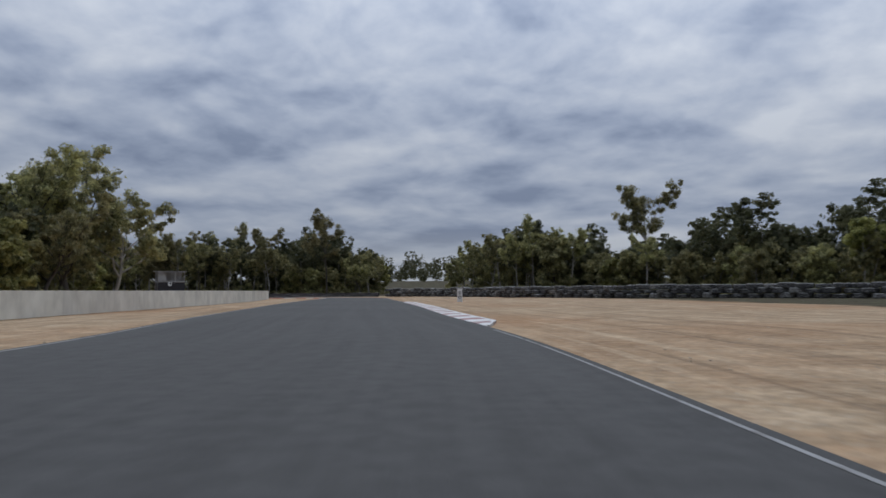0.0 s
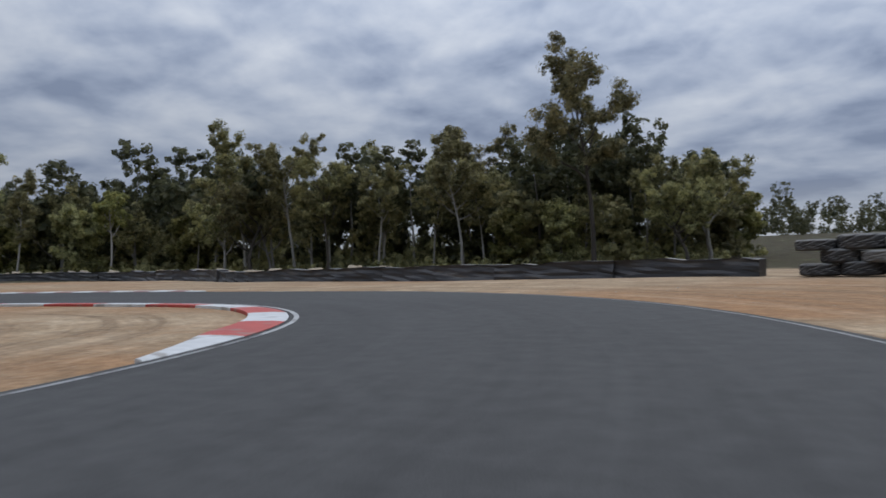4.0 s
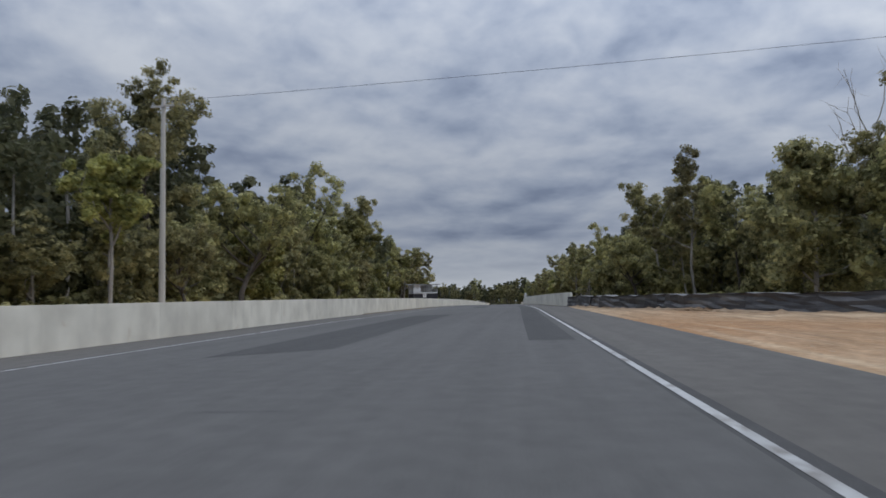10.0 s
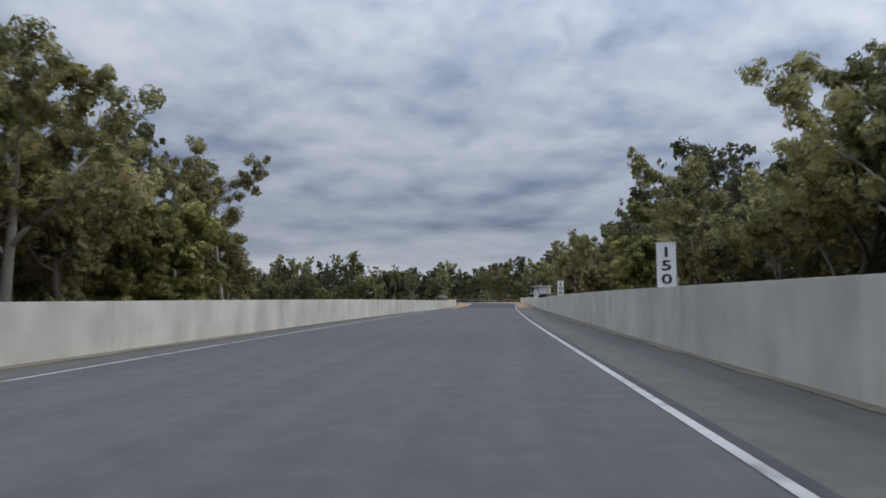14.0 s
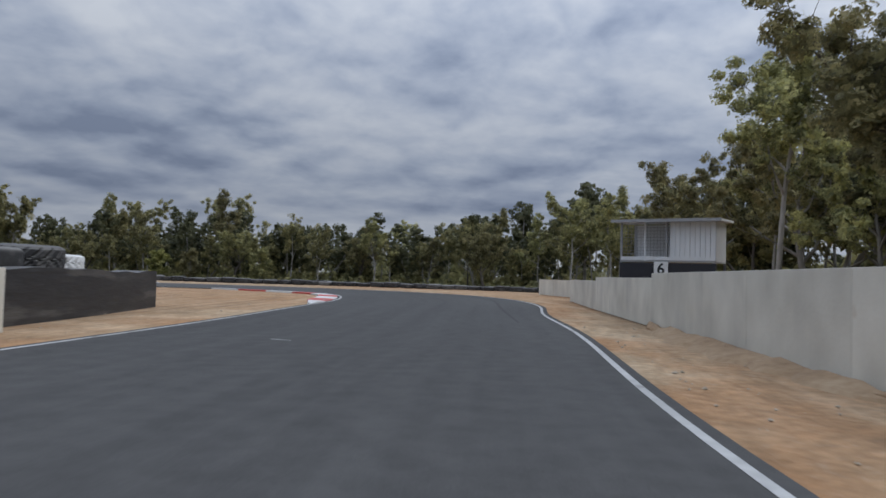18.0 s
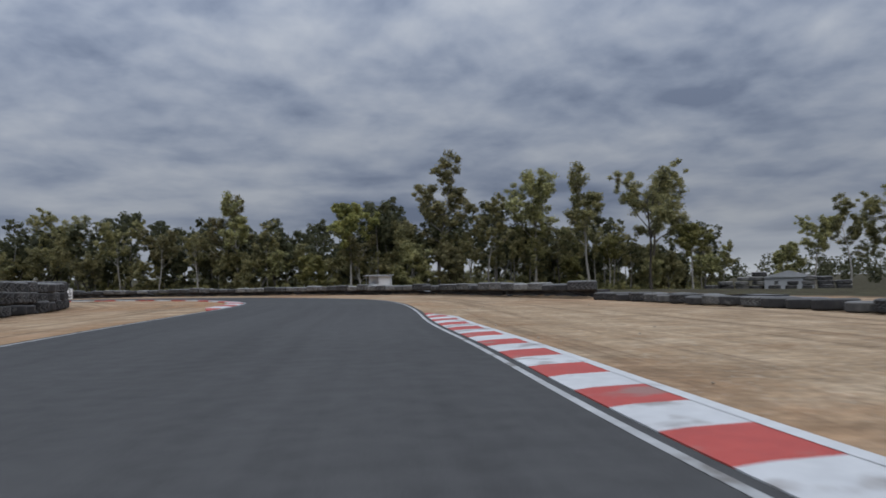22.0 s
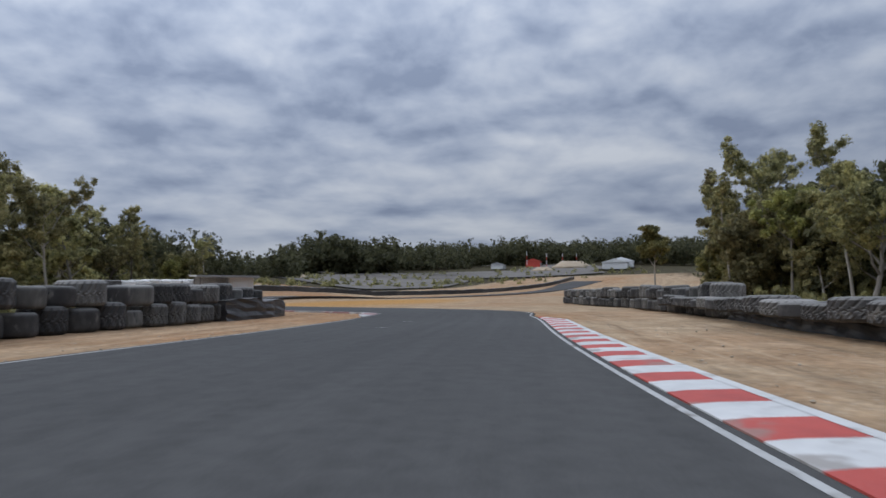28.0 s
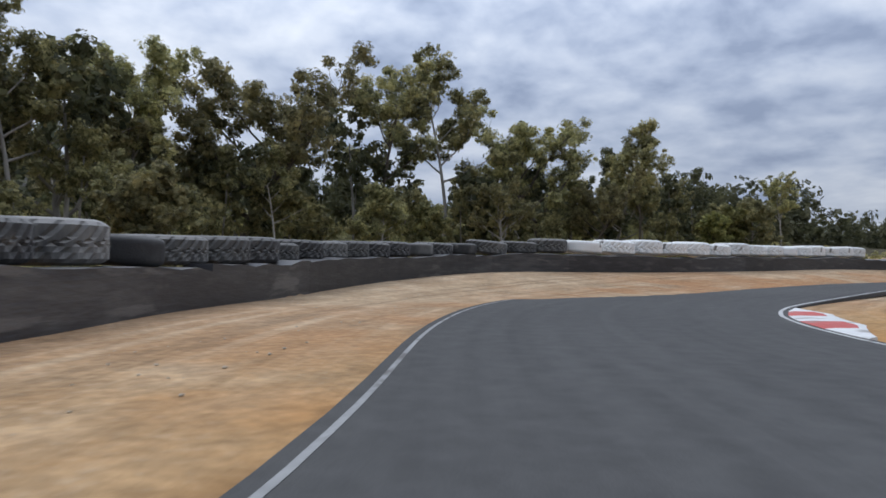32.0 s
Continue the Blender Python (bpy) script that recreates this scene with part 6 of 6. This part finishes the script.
# edges of the woods; the trees stand to the left of each run: run, how deep, lowest and highest trees, gap of the front row
WOODS = [
    ([(-64, 112), (-52, 96), (-44, 84), (-38, 40), (-32, -15)], 50, 12, 17.5, 6.0),
    ([(-16, 214), (-22, 190), (-45, 187), (-75, 188), (-95, 188.5)], 42, 11.5, 16.5, 5.0),
    ([(-178, 161), (-211, 147), (-250, 134), (-287, 126), (-328, 117), (-387, 107), (-427, 101)], 36, 11.5, 17, 5.0),
    ([(105, 40), (78, 88), (52, 130), (32, 165), (14, 184), (8, 235)], 45, 13, 18.5, 5.5),
    ([(-379, 52), (-359, 65), (-309, 73), (-254, 83), (-199, 95)], 36, 12.5, 19, 5.2),
    ([(-435, 101), (-467, 98), (-499, 89), (-527, 73), (-543, 30), (-543, -20), (-550, -46), (-556, -60)], 40, 10.5, 15, 5.5),
    ([(-547, -108), (-517, -96), (-492, -84), (-473, -74), (-457, -74), (-434, -84), (-407, -92), (-372, -95), (-337, -96), (-318, -99), (-305, -106), (-292, -122), (-278, -142)], 38, 11, 17, 5.0),
    ([(-95, 188.5), (-110, 189), (-150, 180), (-178, 161)], 42, 14.5, 20.5, 5.0),
    ([(-199, 95), (-120, 108), (-75, 113), (-52, 111)], 36, 9.5, 14, 5.2),
    ([(-233, -30), (-255, -24), (-275, -16), (-293, -12), (-309, -14), (-323, -24), (-337, -34), (-353, -32), (-375, -20), (-395, -10), (-417, -8)], 34, 8, 12, 5.0),
]
# trees that stand out: kind in the nursery, x, y, height
LANDMARKS = [
    (3, -48, 93, 24), (1, -29, 185, 20), (5, 28, 169, 17), (0, 53, 177, 26), (2, -76, 188, 17), (0, -68, 188, 16), (1, -142, 192, 22), (2, -63, 199, 15), (4, -46, 200, 14),
    (3, -147, 181, 19), (4, -163, 156, 17.6), (10, -221, 152, 21), (7, -250, 134, 16), (4, -287, 127, 14.6), (0, -454, 96.5, 14),
    (1, -202, 87.8, 19), (3, -246, 79, 20), (0, -300, 66, 24.5), (4, -331, 70, 18.6), (3, -438, 98.5, 13.5), (0, -433, 99, 13), (4, -424, 103, 15),
    (0, -496, 89, 10), (2, -547, 68, 13), (4, -561, 19, 13), (2, -551, 11, 16), (0, -554, -19, 15), (1, -613, 32, 17.5), (0, -569, -79, 23), (1, -522, -96, 23),
    (2, -475, -80, 21), (0, -494, -85, 22), (9, -459, -74, 17), (2, -434, -90, 16), (1, -398, -102, 17), (4, -371, -97, 14), (0, -377, -109, 15.5), (7, -309, -103, 12), (0, -311, -107, 19), (2, -304, -107, 15), (9, -286, -105.5, 13), (5, -319, -99, 13), (10, -304, -112, 17),
    (2, -562, -90, 17), (0, -556, -93, 15), (1, -567, -84, 18), (7, -552, -96, 12),
    (7, -205, 141, 14), (5, -199, 146, 14), (3, -207, 147, 16), (7, -193, 150, 13), (4, -45, 99, 17), (3, -53, 87, 20), (2, -61.3, 214.8, 18), (0, -50.1, 206, 18), (1, -542.5, -43.5, 18), (0, -547, -40, 17), (2, -562, -25.4, 16.5), (1, -577.6, -4, 20), (0, -567, -19, 18), (2, -502, -75.6, 19), (1, -512, -72.1, 20.5), (9, -518.4, -69.4, 12.5),
    (2, -310.8, -7.6, 13.8), (4, -305.9, -3.3, 14.3), (0, -302.6, -2.8, 14.4), (3, -294.6, -6.0, 18.0), (1, -280.3, -6.3, 16.5), (2, -273.7, -8.3, 17.4), (3, -263.7, -13.3, 17.2), (8, -255.2, -17.7, 15.7), (7, -243, -29, 8),
]
rng = np.random.default_rng(77)
for kind, x, y, h in LANDMARKS:
    plant(kind, x, y, h, rng.uniform(0, 6.28))
middle, back, bushes = [], [], []
HEIGHTS = (17, 14, 15, 9, 11, 13)


def clear_of_road(spots, least):
    d = road_distance(np.array([q[0] for q in spots]), np.array([q[1] for q in spots]))
    return [q for q, v in zip(spots, d) if v > least]


for n, (edge, deep, lo, hi, gap) in enumerate(WOODS):
    run = spline(edge, 3.0)
    for r, (d, each) in enumerate(((0, 8.2), (3.6, 4.6), (7, 5.4), (13, 6.0), (20, 6.5), (29, 8.0))):
        if d > deep:
            break
        xy, head = along(run, each, rng.uniform(0, each))
        for (x, y), a in zip(xy, head):
            off = d + rng.uniform(-1.6, 2.4)
            px, py = x + math.sin(a) * off + rng.normal(0, 1.2), y - math.cos(a) * off + rng.normal(0, 1.2)
            if float(road_distance(np.array([px]), np.array([py]))[0]) < 9.5:
                continue
            h = rng.uniform(lo, hi) * (0.86 if r < 2 else 1.0) * (1.12 if rng.uniform() < 0.12 else 1)
            if r == 0:
                kind = int(rng.choice(11, p=[0.15, 0.12, 0.13, 0.11, 0.12, 0.09, 0.08, 0.08, 0.04, 0.06, 0.02]))
                if rng.uniform() < (0.5 if n in (2, 4, 8, 9) else 0.15):
                    kind = int(rng.choice([5, 7, 3, 6]))
                if kind in (5, 6, 7):
                    h *= 0.72
                plant(kind, px, py, h, rng.uniform(0, 6.28))
            elif r == 1:
                kind = int(rng.choice(6, p=[0.3, 0.22, 0.16, 0.14, 0.12, 0.06] if n in (1, 5, 6, 7) else [0.12, 0.1, 0.14, 0.3, 0.26, 0.08]))
                middle.append((px, py, h * (0.72 if kind in (3, 4) else 0.85) / HEIGHTS[kind], kind))
            else:
                kind = int(rng.choice(6, p=[0.24, 0.16, 0.2, 0.16, 0.18, 0.06]))
                back.append((px, py, h * (0.8 if kind in (3, 4) else 1.0) / HEIGHTS[kind], kind))
    for off0, step, big in ((-2.2, 2.3, 0.8), (1.2, 2.2, 1.2), (5.0, 2.4, 1.8), (10, 2.8, 2.6), (16, 3.2, 3.2), (23, 3.8, 3.6)):
        xy, head = along(run, step)
        for (x, y), a in zip(xy, head):
            off = off0 + rng.uniform(-1.6, 1.6)
            bushes.append((x + math.sin(a) * off, y - math.cos(a) * off, big * rng.uniform(0.55, 1.35), int(rng.integers(1))))
# scrub behind the belt barrier above the pit
for (x, y), a in zip(*along(spline([(-238, -34), (-212, -44), (-175, -61), (-135, -85)]), 2.2)):
    bushes.append((x + rng.uniform(-2, 2), y + rng.uniform(0, 7), rng.uniform(0.5, 1.6), 0))
for k in range(130):
    bushes.append((rng.uniform(-165, -60), rng.uniform(-110, -44), rng.uniform(0.5, 1.5), 0))
for k in range(60):
    bushes.append((rng.uniform(-120, -40), rng.uniform(-200, -145), rng.uniform(0.6, 1.5), 0))
for k in range(70):
    bushes.append((rng.uniform(-150, -60), rng.uniform(-165, -95), rng.uniform(0.6, 1.7), 0))
bushes = clear_of_road(bushes, 8.5)
mass("wood_edge", "dense bushy eucalypts and saplings at the front of the wood", "forest", middle, MIDDLE, LEAF, BARK, 6)
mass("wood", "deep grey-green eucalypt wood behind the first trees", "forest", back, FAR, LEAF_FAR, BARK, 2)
EMPTY = (np.zeros((0, 3)), np.zeros((0, 4), int))
mass("undergrowth", "low scrub and saplings at the edge of the wood", "bushes", bushes, [(*EMPTY, bush_v, bush_f)], LEAF, BARK, 3)

# far wooded ridges
ridge, hill = [], []
for x in np.arange(-235, -75, 6.5):
    for y in np.arange(-47 if x > -165 else -26, 76, 6.5):
        hill.append((x + rng.uniform(-3, 3), y + rng.uniform(-3, 3), rng.uniform(0.6, 0.85), int(rng.choice([2, 3, 4, 4]))))
for k in range(1500):
    a, d = radians(rng.uniform(-36, -1.5)), 345 + 300 * rng.uniform() ** 1.3
    ridge.append((-372 + d * math.cos(a), -55 + d * math.sin(a), rng.uniform(0.65, 1.02), int(rng.choice([2, 2, 4, 4, 3]))))
for k in range(700):
    a, d = radians(rng.uniform(-62, -34)), 190 + 330 * rng.uniform()
    ridge.append((-372 + d * math.cos(a), -55 + d * math.sin(a), rng.uniform(0.7, 1.0), int(rng.choice([2, 2, 4, 4, 3]))))
for k in range(160):
    ridge.append((rng.uniform(-64, -22), rng.uniform(-95, -20), rng.uniform(0.95, 1.25), int(rng.choice([2, 2, 4, 4, 3]))))
for k in range(260):
    ridge.append((rng.uniform(-90, 110), rng.uniform(330, 700), rng.uniform(0.6, 0.9), int(rng.choice([0, 2, 4]))))
for k in range(330):
    ridge.append((rng.uniform(-1000, -640), rng.uniform(-450, 60), rng.uniform(0.7, 1.0), int(rng.choice([0, 2, 4]))))
ridge = clear_of_road(hill, 26) + [q for q in clear_of_road(ridge, 22) if not (-160 < q[0] < -66 and -112 < q[1] < -46) and not (-112 < q[0] < -34 and -206 < q[1] < -140)]
for x, y, k in ((-89, -116, 0.9), (-84, -112, 0.85), (-93, -120, 0.8), (-76, -104, 0.95), (-72, -101, 0.8), (-98, -175, 0.8)):
    ridge.append((x, y, k, 2))
TINY = [far_tree(np.random.default_rng(49 + i), s, h, {"round": 1, "cone": 1}.get(s, 1), 1.5) for i, (s, h) in enumerate(KINDS)]
TINY = [(w[0][:0], np.zeros((0, 4), int), w[2], w[3]) for w in TINY]
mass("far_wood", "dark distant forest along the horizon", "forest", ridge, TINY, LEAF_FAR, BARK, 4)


# ---------------------------------------------------------------- things
sedan(pose(-130.45, 122.85, 0, 0, 0, 188.5) @ Matrix.Diagonal((1.04, 1.04, 1.06, 1)))


def facing(x, y, z, toward):
    """A pose whose local -y looks towards a place."""
    return Matrix.Translation((x, y, z)) @ Matrix.Rotation(math.atan2(toward[1] - y, toward[0] - x) + math.pi / 2, 4, "Z")


MARKS = "distance markers"
marker_board("50", facing(2.3, 76.3, -0.02, (-1, 34)), 0.55, 1.4, MARKS, "white board with a black 50, standing on sand")
marker_board("150", facing(-316.0, 105.1, 1.38, (-281.5, 108)), 0.48, 1.15, MARKS, "white board with a black 150 above the barrier")
marker_board("50", facing(-411.8, 92.2, 1.46, (-390.2, 92)), 0.55, 1.15, MARKS, "white board with a black 50 above the barrier")
marker_board("100", facing(-353.2, 100.0, 1.38, (-318.1, 102)), 0.48, 1.15, MARKS, "white board with a black 100 above the barrier")
marker_board("100", facing(-422.4, -49.3, -0.02, (-449.2, -14)), 0.68, 1.4, MARKS, "white board with a black 100, standing on sand")
marker_board("50", facing(-386.6, -58.2, -0.02, (-423.2, -37)), 0.6, 1.4, MARKS, "white board with a black 50, standing on sand")

marshal_hut(facing(-45.0, 119.5, 0.0, (-8, 60)), (4.3, 2.3, 1.7), 3.0, "4", "grey marshal hut with mesh windows behind the barrier", SHEET_GREY, False, BLACK_BOARD, False)
marshal_hut(facing(-255.9, 97.0, 0.0, (-236, 112)), (4.0, 2.3, 1.35), 2.05, "5", "white marshal hut with mesh windows and a black base", SHEET_WHITE, False, BLACK_BOARD, False)
marshal_hut(facing(-443.2, 90.1, 0.0, (-427, 84)), (3.7, 1.9, 1.55), 2.05, "6", "ribbed white marshal hut on stumps above the barrier", SHEET_WHITE, False, BLACK_BOARD, True)
marshal_hut(facing(-463.8, -48.5, -0.6, (-455, 0)), (3.3, 2.0, 1.35), 1.5, "7", "white marshal hut behind the tyre barrier", SHEET_WHITE, True, BLACK_BOARD, True)
marshal_hut(facing(-343.9, -45.2, 0.0, (-365, -52)), (3.2, 2.0, 1.15), 1.1, "", "white marshal hut behind the tyre stack", SHEET_WHITE, False, BLACK_BOARD, True)


def utility_pole():
    root = thing("utility_pole", pose(-185.5, 100.8, 0), "grey timber power pole with a crossarm and wires", "utility pole")
    bm = bmesh.new()
    rod(bm, (0, 0, -0.5), (0, 0, 13.5), 0.2, 0.13, 10)
    part("pole", bm, POLE_WOOD, root)
    boxed("crossarm", (0.1, 1.6, 0.12), (0.1, 0, 13.0), POLE_WOOD, root, 0.01)
    for y in (-0.7, 0.0, 0.7):
        bm = bmesh.new()
        rod(bm, (0.1, y, 13.05), (0.1, y, 13.25), 0.05, 0.03, 8)
        part("insulator", bm, SHEET_GREY, root)
    return root


utility_pole()


def overhead_wire(a, b, sag, label):
    v, f = tube([Vector(a).lerp(Vector(b), u) - Vector((0, 0, sag * 4 * u * (1 - u))) for u in np.linspace(0, 1, 25)], [0.012] * 25, 5)
    tagged(new("overhead_wire", mesh_of("overhead_wire", v, f, CABLE)), label, "power line")


overhead_wire((-185.3, 101.5, 13.25), (-197, 186, 17.2), 0.5, "thin black overhead wire across the track")
overhead_wire((-185.3, 100.1, 13.25), (-203.7, 30, 14.0), 1.2, "thin black overhead wire over the wood")

# spoil heaps behind the belt barrier
heap_rng = np.random.default_rng(21)


def heap(x, y, r, h):
    bm = bmesh.new()
    bmesh.ops.create_cone(bm, cap_ends=True, segments=14, radius1=r, radius2=r * 0.4, depth=h, matrix=Matrix.Translation((0, 0, h / 2 - 0.1)))
    bmesh.ops.subdivide_edges(bm, edges=bm.edges[:], cuts=2, use_grid_fill=True)
    for v in bm.verts:
        q = noise.noise_vector(v.co * 1.1 + Vector((x, y, 0)))
        v.co += q * 0.22
    ob = part("sand_heap", bm, HEAP, None, smooth=True)
    ob.location = (x, y, float(terrain(x, y)))
    return tagged(ob, "small heap of pale sand behind the barrier", "sand heap", "sand heaps")


HEAP = surface("heap_sand", [(0.34, 0.26, 0.17), (0.5, 0.42, 0.32)], 3, 0.95, 0.4)
for x, y, r, h in ((-66, -178, 9, 3.4), (-58, -186, 7, 2.8), (-80, -160, 6, 2.0), (-95, -50, 5, 1.8)):
    gravel = heap(x, y, r, h)
    gravel.name = "gravel_heap"
    tagged(gravel, "large pale gravel heap at the works", "gravel heap", "gravel heaps")
for x, y in [tuple(q) for q in along(spline([(-34, 160), (-55, 166), (-66, 172), (-90, 177), (-120, 175)]), 3.1)[0]]:
    heap(x + heap_rng.uniform(-0.8, 0.8), y + heap_rng.uniform(-0.5, 0.8), heap_rng.uniform(0.9, 1.45), heap_rng.uniform(0.85, 1.15))


# ---------------------------------------------------------------- the pit and works far beyond the hairpin
def shed(x, y, size, turn, wall, roof, label):
    w, d, h = size
    root = thing("shed", pose(x, y, float(terrain(x, y)), 0, 0, turn), label, "building", "far buildings")
    boxed("wall", (w, d, h), (0, 0, h / 2), wall, root)
    bm = bmesh.new()
    v = [bm.verts.new(p) for p in ((-w / 2 - 0.4, -d / 2 - 0.4, h), (w / 2 + 0.4, -d / 2 - 0.4, h), (w / 2 + 0.4, d / 2 + 0.4, h), (-w / 2 - 0.4, d / 2 + 0.4, h), (-w / 2 - 0.4, 0, h + d * 0.16), (w / 2 + 0.4, 0, h + d * 0.16))]
    for q in ((0, 1, 5, 4), (2, 3, 4, 5), (1, 2, 5), (3, 0, 4), (3, 2, 1, 0)):
        bm.faces.new([v[i] for i in q])
    part("roof", bm, roof, root)
    for k in range(max(2, int(w / 6))):
        boxed("door", (2.6, 0.12, h * 0.7), (-w / 2 + (k + 0.5) * w / max(2, int(w / 6)), -d / 2 - 0.05, h * 0.36), SHEET_GREY, root)
    return root


def land_patch(name, cx, cy, rx, ry, turn, material, lift, label, category):
    """A flat stretch laid on the land."""
    n, rings = 40, 5
    v, f = [], []
    for r in range(rings + 1):
        for k in range(n):
            a = math.tau * k / n
            u = r / rings * (1 + 0.12 * noise.noise((3 * math.cos(a), 3 * math.sin(a), cx)))
            x, y = rx * u * math.cos(a), ry * u * math.sin(a)
            px, py = cx + x * math.cos(turn) - y * math.sin(turn), cy + x * math.sin(turn) + y * math.cos(turn)
            v.append((px, py, float(terrain(px, py)) + lift))
    for r in range(rings):
        f += [(r * n + k, (r + 1) * n + k, (r + 1) * n + (k + 1) % n, r * n + (k + 1) % n) for k in range(n)]
    tagged(new(name, mesh_of(name, v, f, material)), label, category, kind="structure")


land_patch("gravel_pit", -118, -78, 62, 36, -0.35, QUARRY, 0.35, "pale gravel floor of a pit beyond the barrier", "gravel pit")
land_patch("gravel_terrace", -45, -66, 26, 7, -0.1, QUARRY, 0.6, "pale gravel bank above the pit", "gravel bank")
land_patch("gravel_flat", -90, -128, 52, 22, 1.2, QUARRY, 0.5, "pale gravel flat below the works", "gravel flat")
land_patch("works_yard", -72, -172, 36, 20, -0.5, QUARRY, 0.5, "pale gravel yard of the works", "gravel yard")
shed(-88, -192, (12, 11, 3.0), -28, SHEET_WHITE, SHEET_WHITE, "white gabled shed with a pale roof at the works")
shed(-78, -200, (12, 11, 3.0), -28, SHEET_WHITE, SHEET_WHITE, "white gabled shed with a pale roof at the works")
shed(-52, -147, (9.5, 6, 2.4), -25, SHEET_WHITE, SHEET_GREY, "small white hut at the works")
shed(-50, -166, (9, 7, 3.2), -25, RED_PAINT, RED_PAINT, "red-fronted shed at the works")


def works_mast(x, y, h):
    root = thing("mast", pose(x, y, float(terrain(x, y))), "thin red and white mast at the works", "mast", "works masts")
    for k in range(4):
        bm = bmesh.new()
        rod(bm, (0, 0, h * k / 4), (0, 0, h * (k + 1) / 4), 0.16, 0.14, 8)
        part("mast_section", bm, (RED_PAINT, SHEET_WHITE)[k % 2], root)


for x, y, h in ((-57, -160, 8.5), (-52, -172, 7), (-48, -182, 6.5), (-47, -190, 6)):
    works_mast(x, y, h)
shed(-541, -78, (14, 8, 2.2), 60, SHEET_GREY, SHEET_GREY, "low grey shed in a gap of the wood")

# dark junk and a tyre beside the marshal hut at the end of the wall
junk_rng = np.random.default_rng(83)
for x, y, z, r in ((-446.6, 89.0, 0.0, 0.9), (-446.7, 88.9, 0.56, 0.85), (-446.5, 89.1, 1.08, 0.8), (-446.6, 89.0, 1.56, 0.72), (-448.4, 88.7, 0.0, 0.85), (-448.4, 88.7, 0.52, 0.8)):
    lay_tyre(junk_rng, x, y, z, r, "plain", "tyres beside the marshal hut")


# ---------------------------------------------------------------- the level plan is laid over the rise of the straight
def lay_over_crest():
    level = Matrix.Identity(4)
    bpy.context.view_layer.update()
    for ob in list(scene.objects):
        if ob.type not in ("MESH", "EMPTY"):
            continue
        if ob.type == "MESH" and ob.data.users == 1 and ob.matrix_world == level:
            co = np.empty(len(ob.data.vertices) * 3, np.float32)
            ob.data.vertices.foreach_get("co", co)
            co = co.reshape(-1, 3)
            if not np.any(crest(co[:, 0], co[:, 1])):
                continue
            co[:, 2] += crest(co[:, 0], co[:, 1])
            ob.data.vertices.foreach_set("co", co.ravel())
            ob.data.update()
        elif ob.parent is None or (ob.parent.matrix_world == level and ob.matrix_world != level):
            at = ob.matrix_basis.translation
            h = float(crest(at.x, at.y))
            if h == 0:
                continue
            if ob.name.startswith("panel"):
                way = ob.matrix_basis.col[0].xyz
                slope = float(crest(at.x + way.x, at.y + way.y) - crest(at.x - way.x, at.y - way.y)) / 2
                ob.matrix_basis = ob.matrix_basis @ Matrix.Rotation(-math.atan(slope), 4, "Y")
            ob.location.z += h


lay_over_crest()
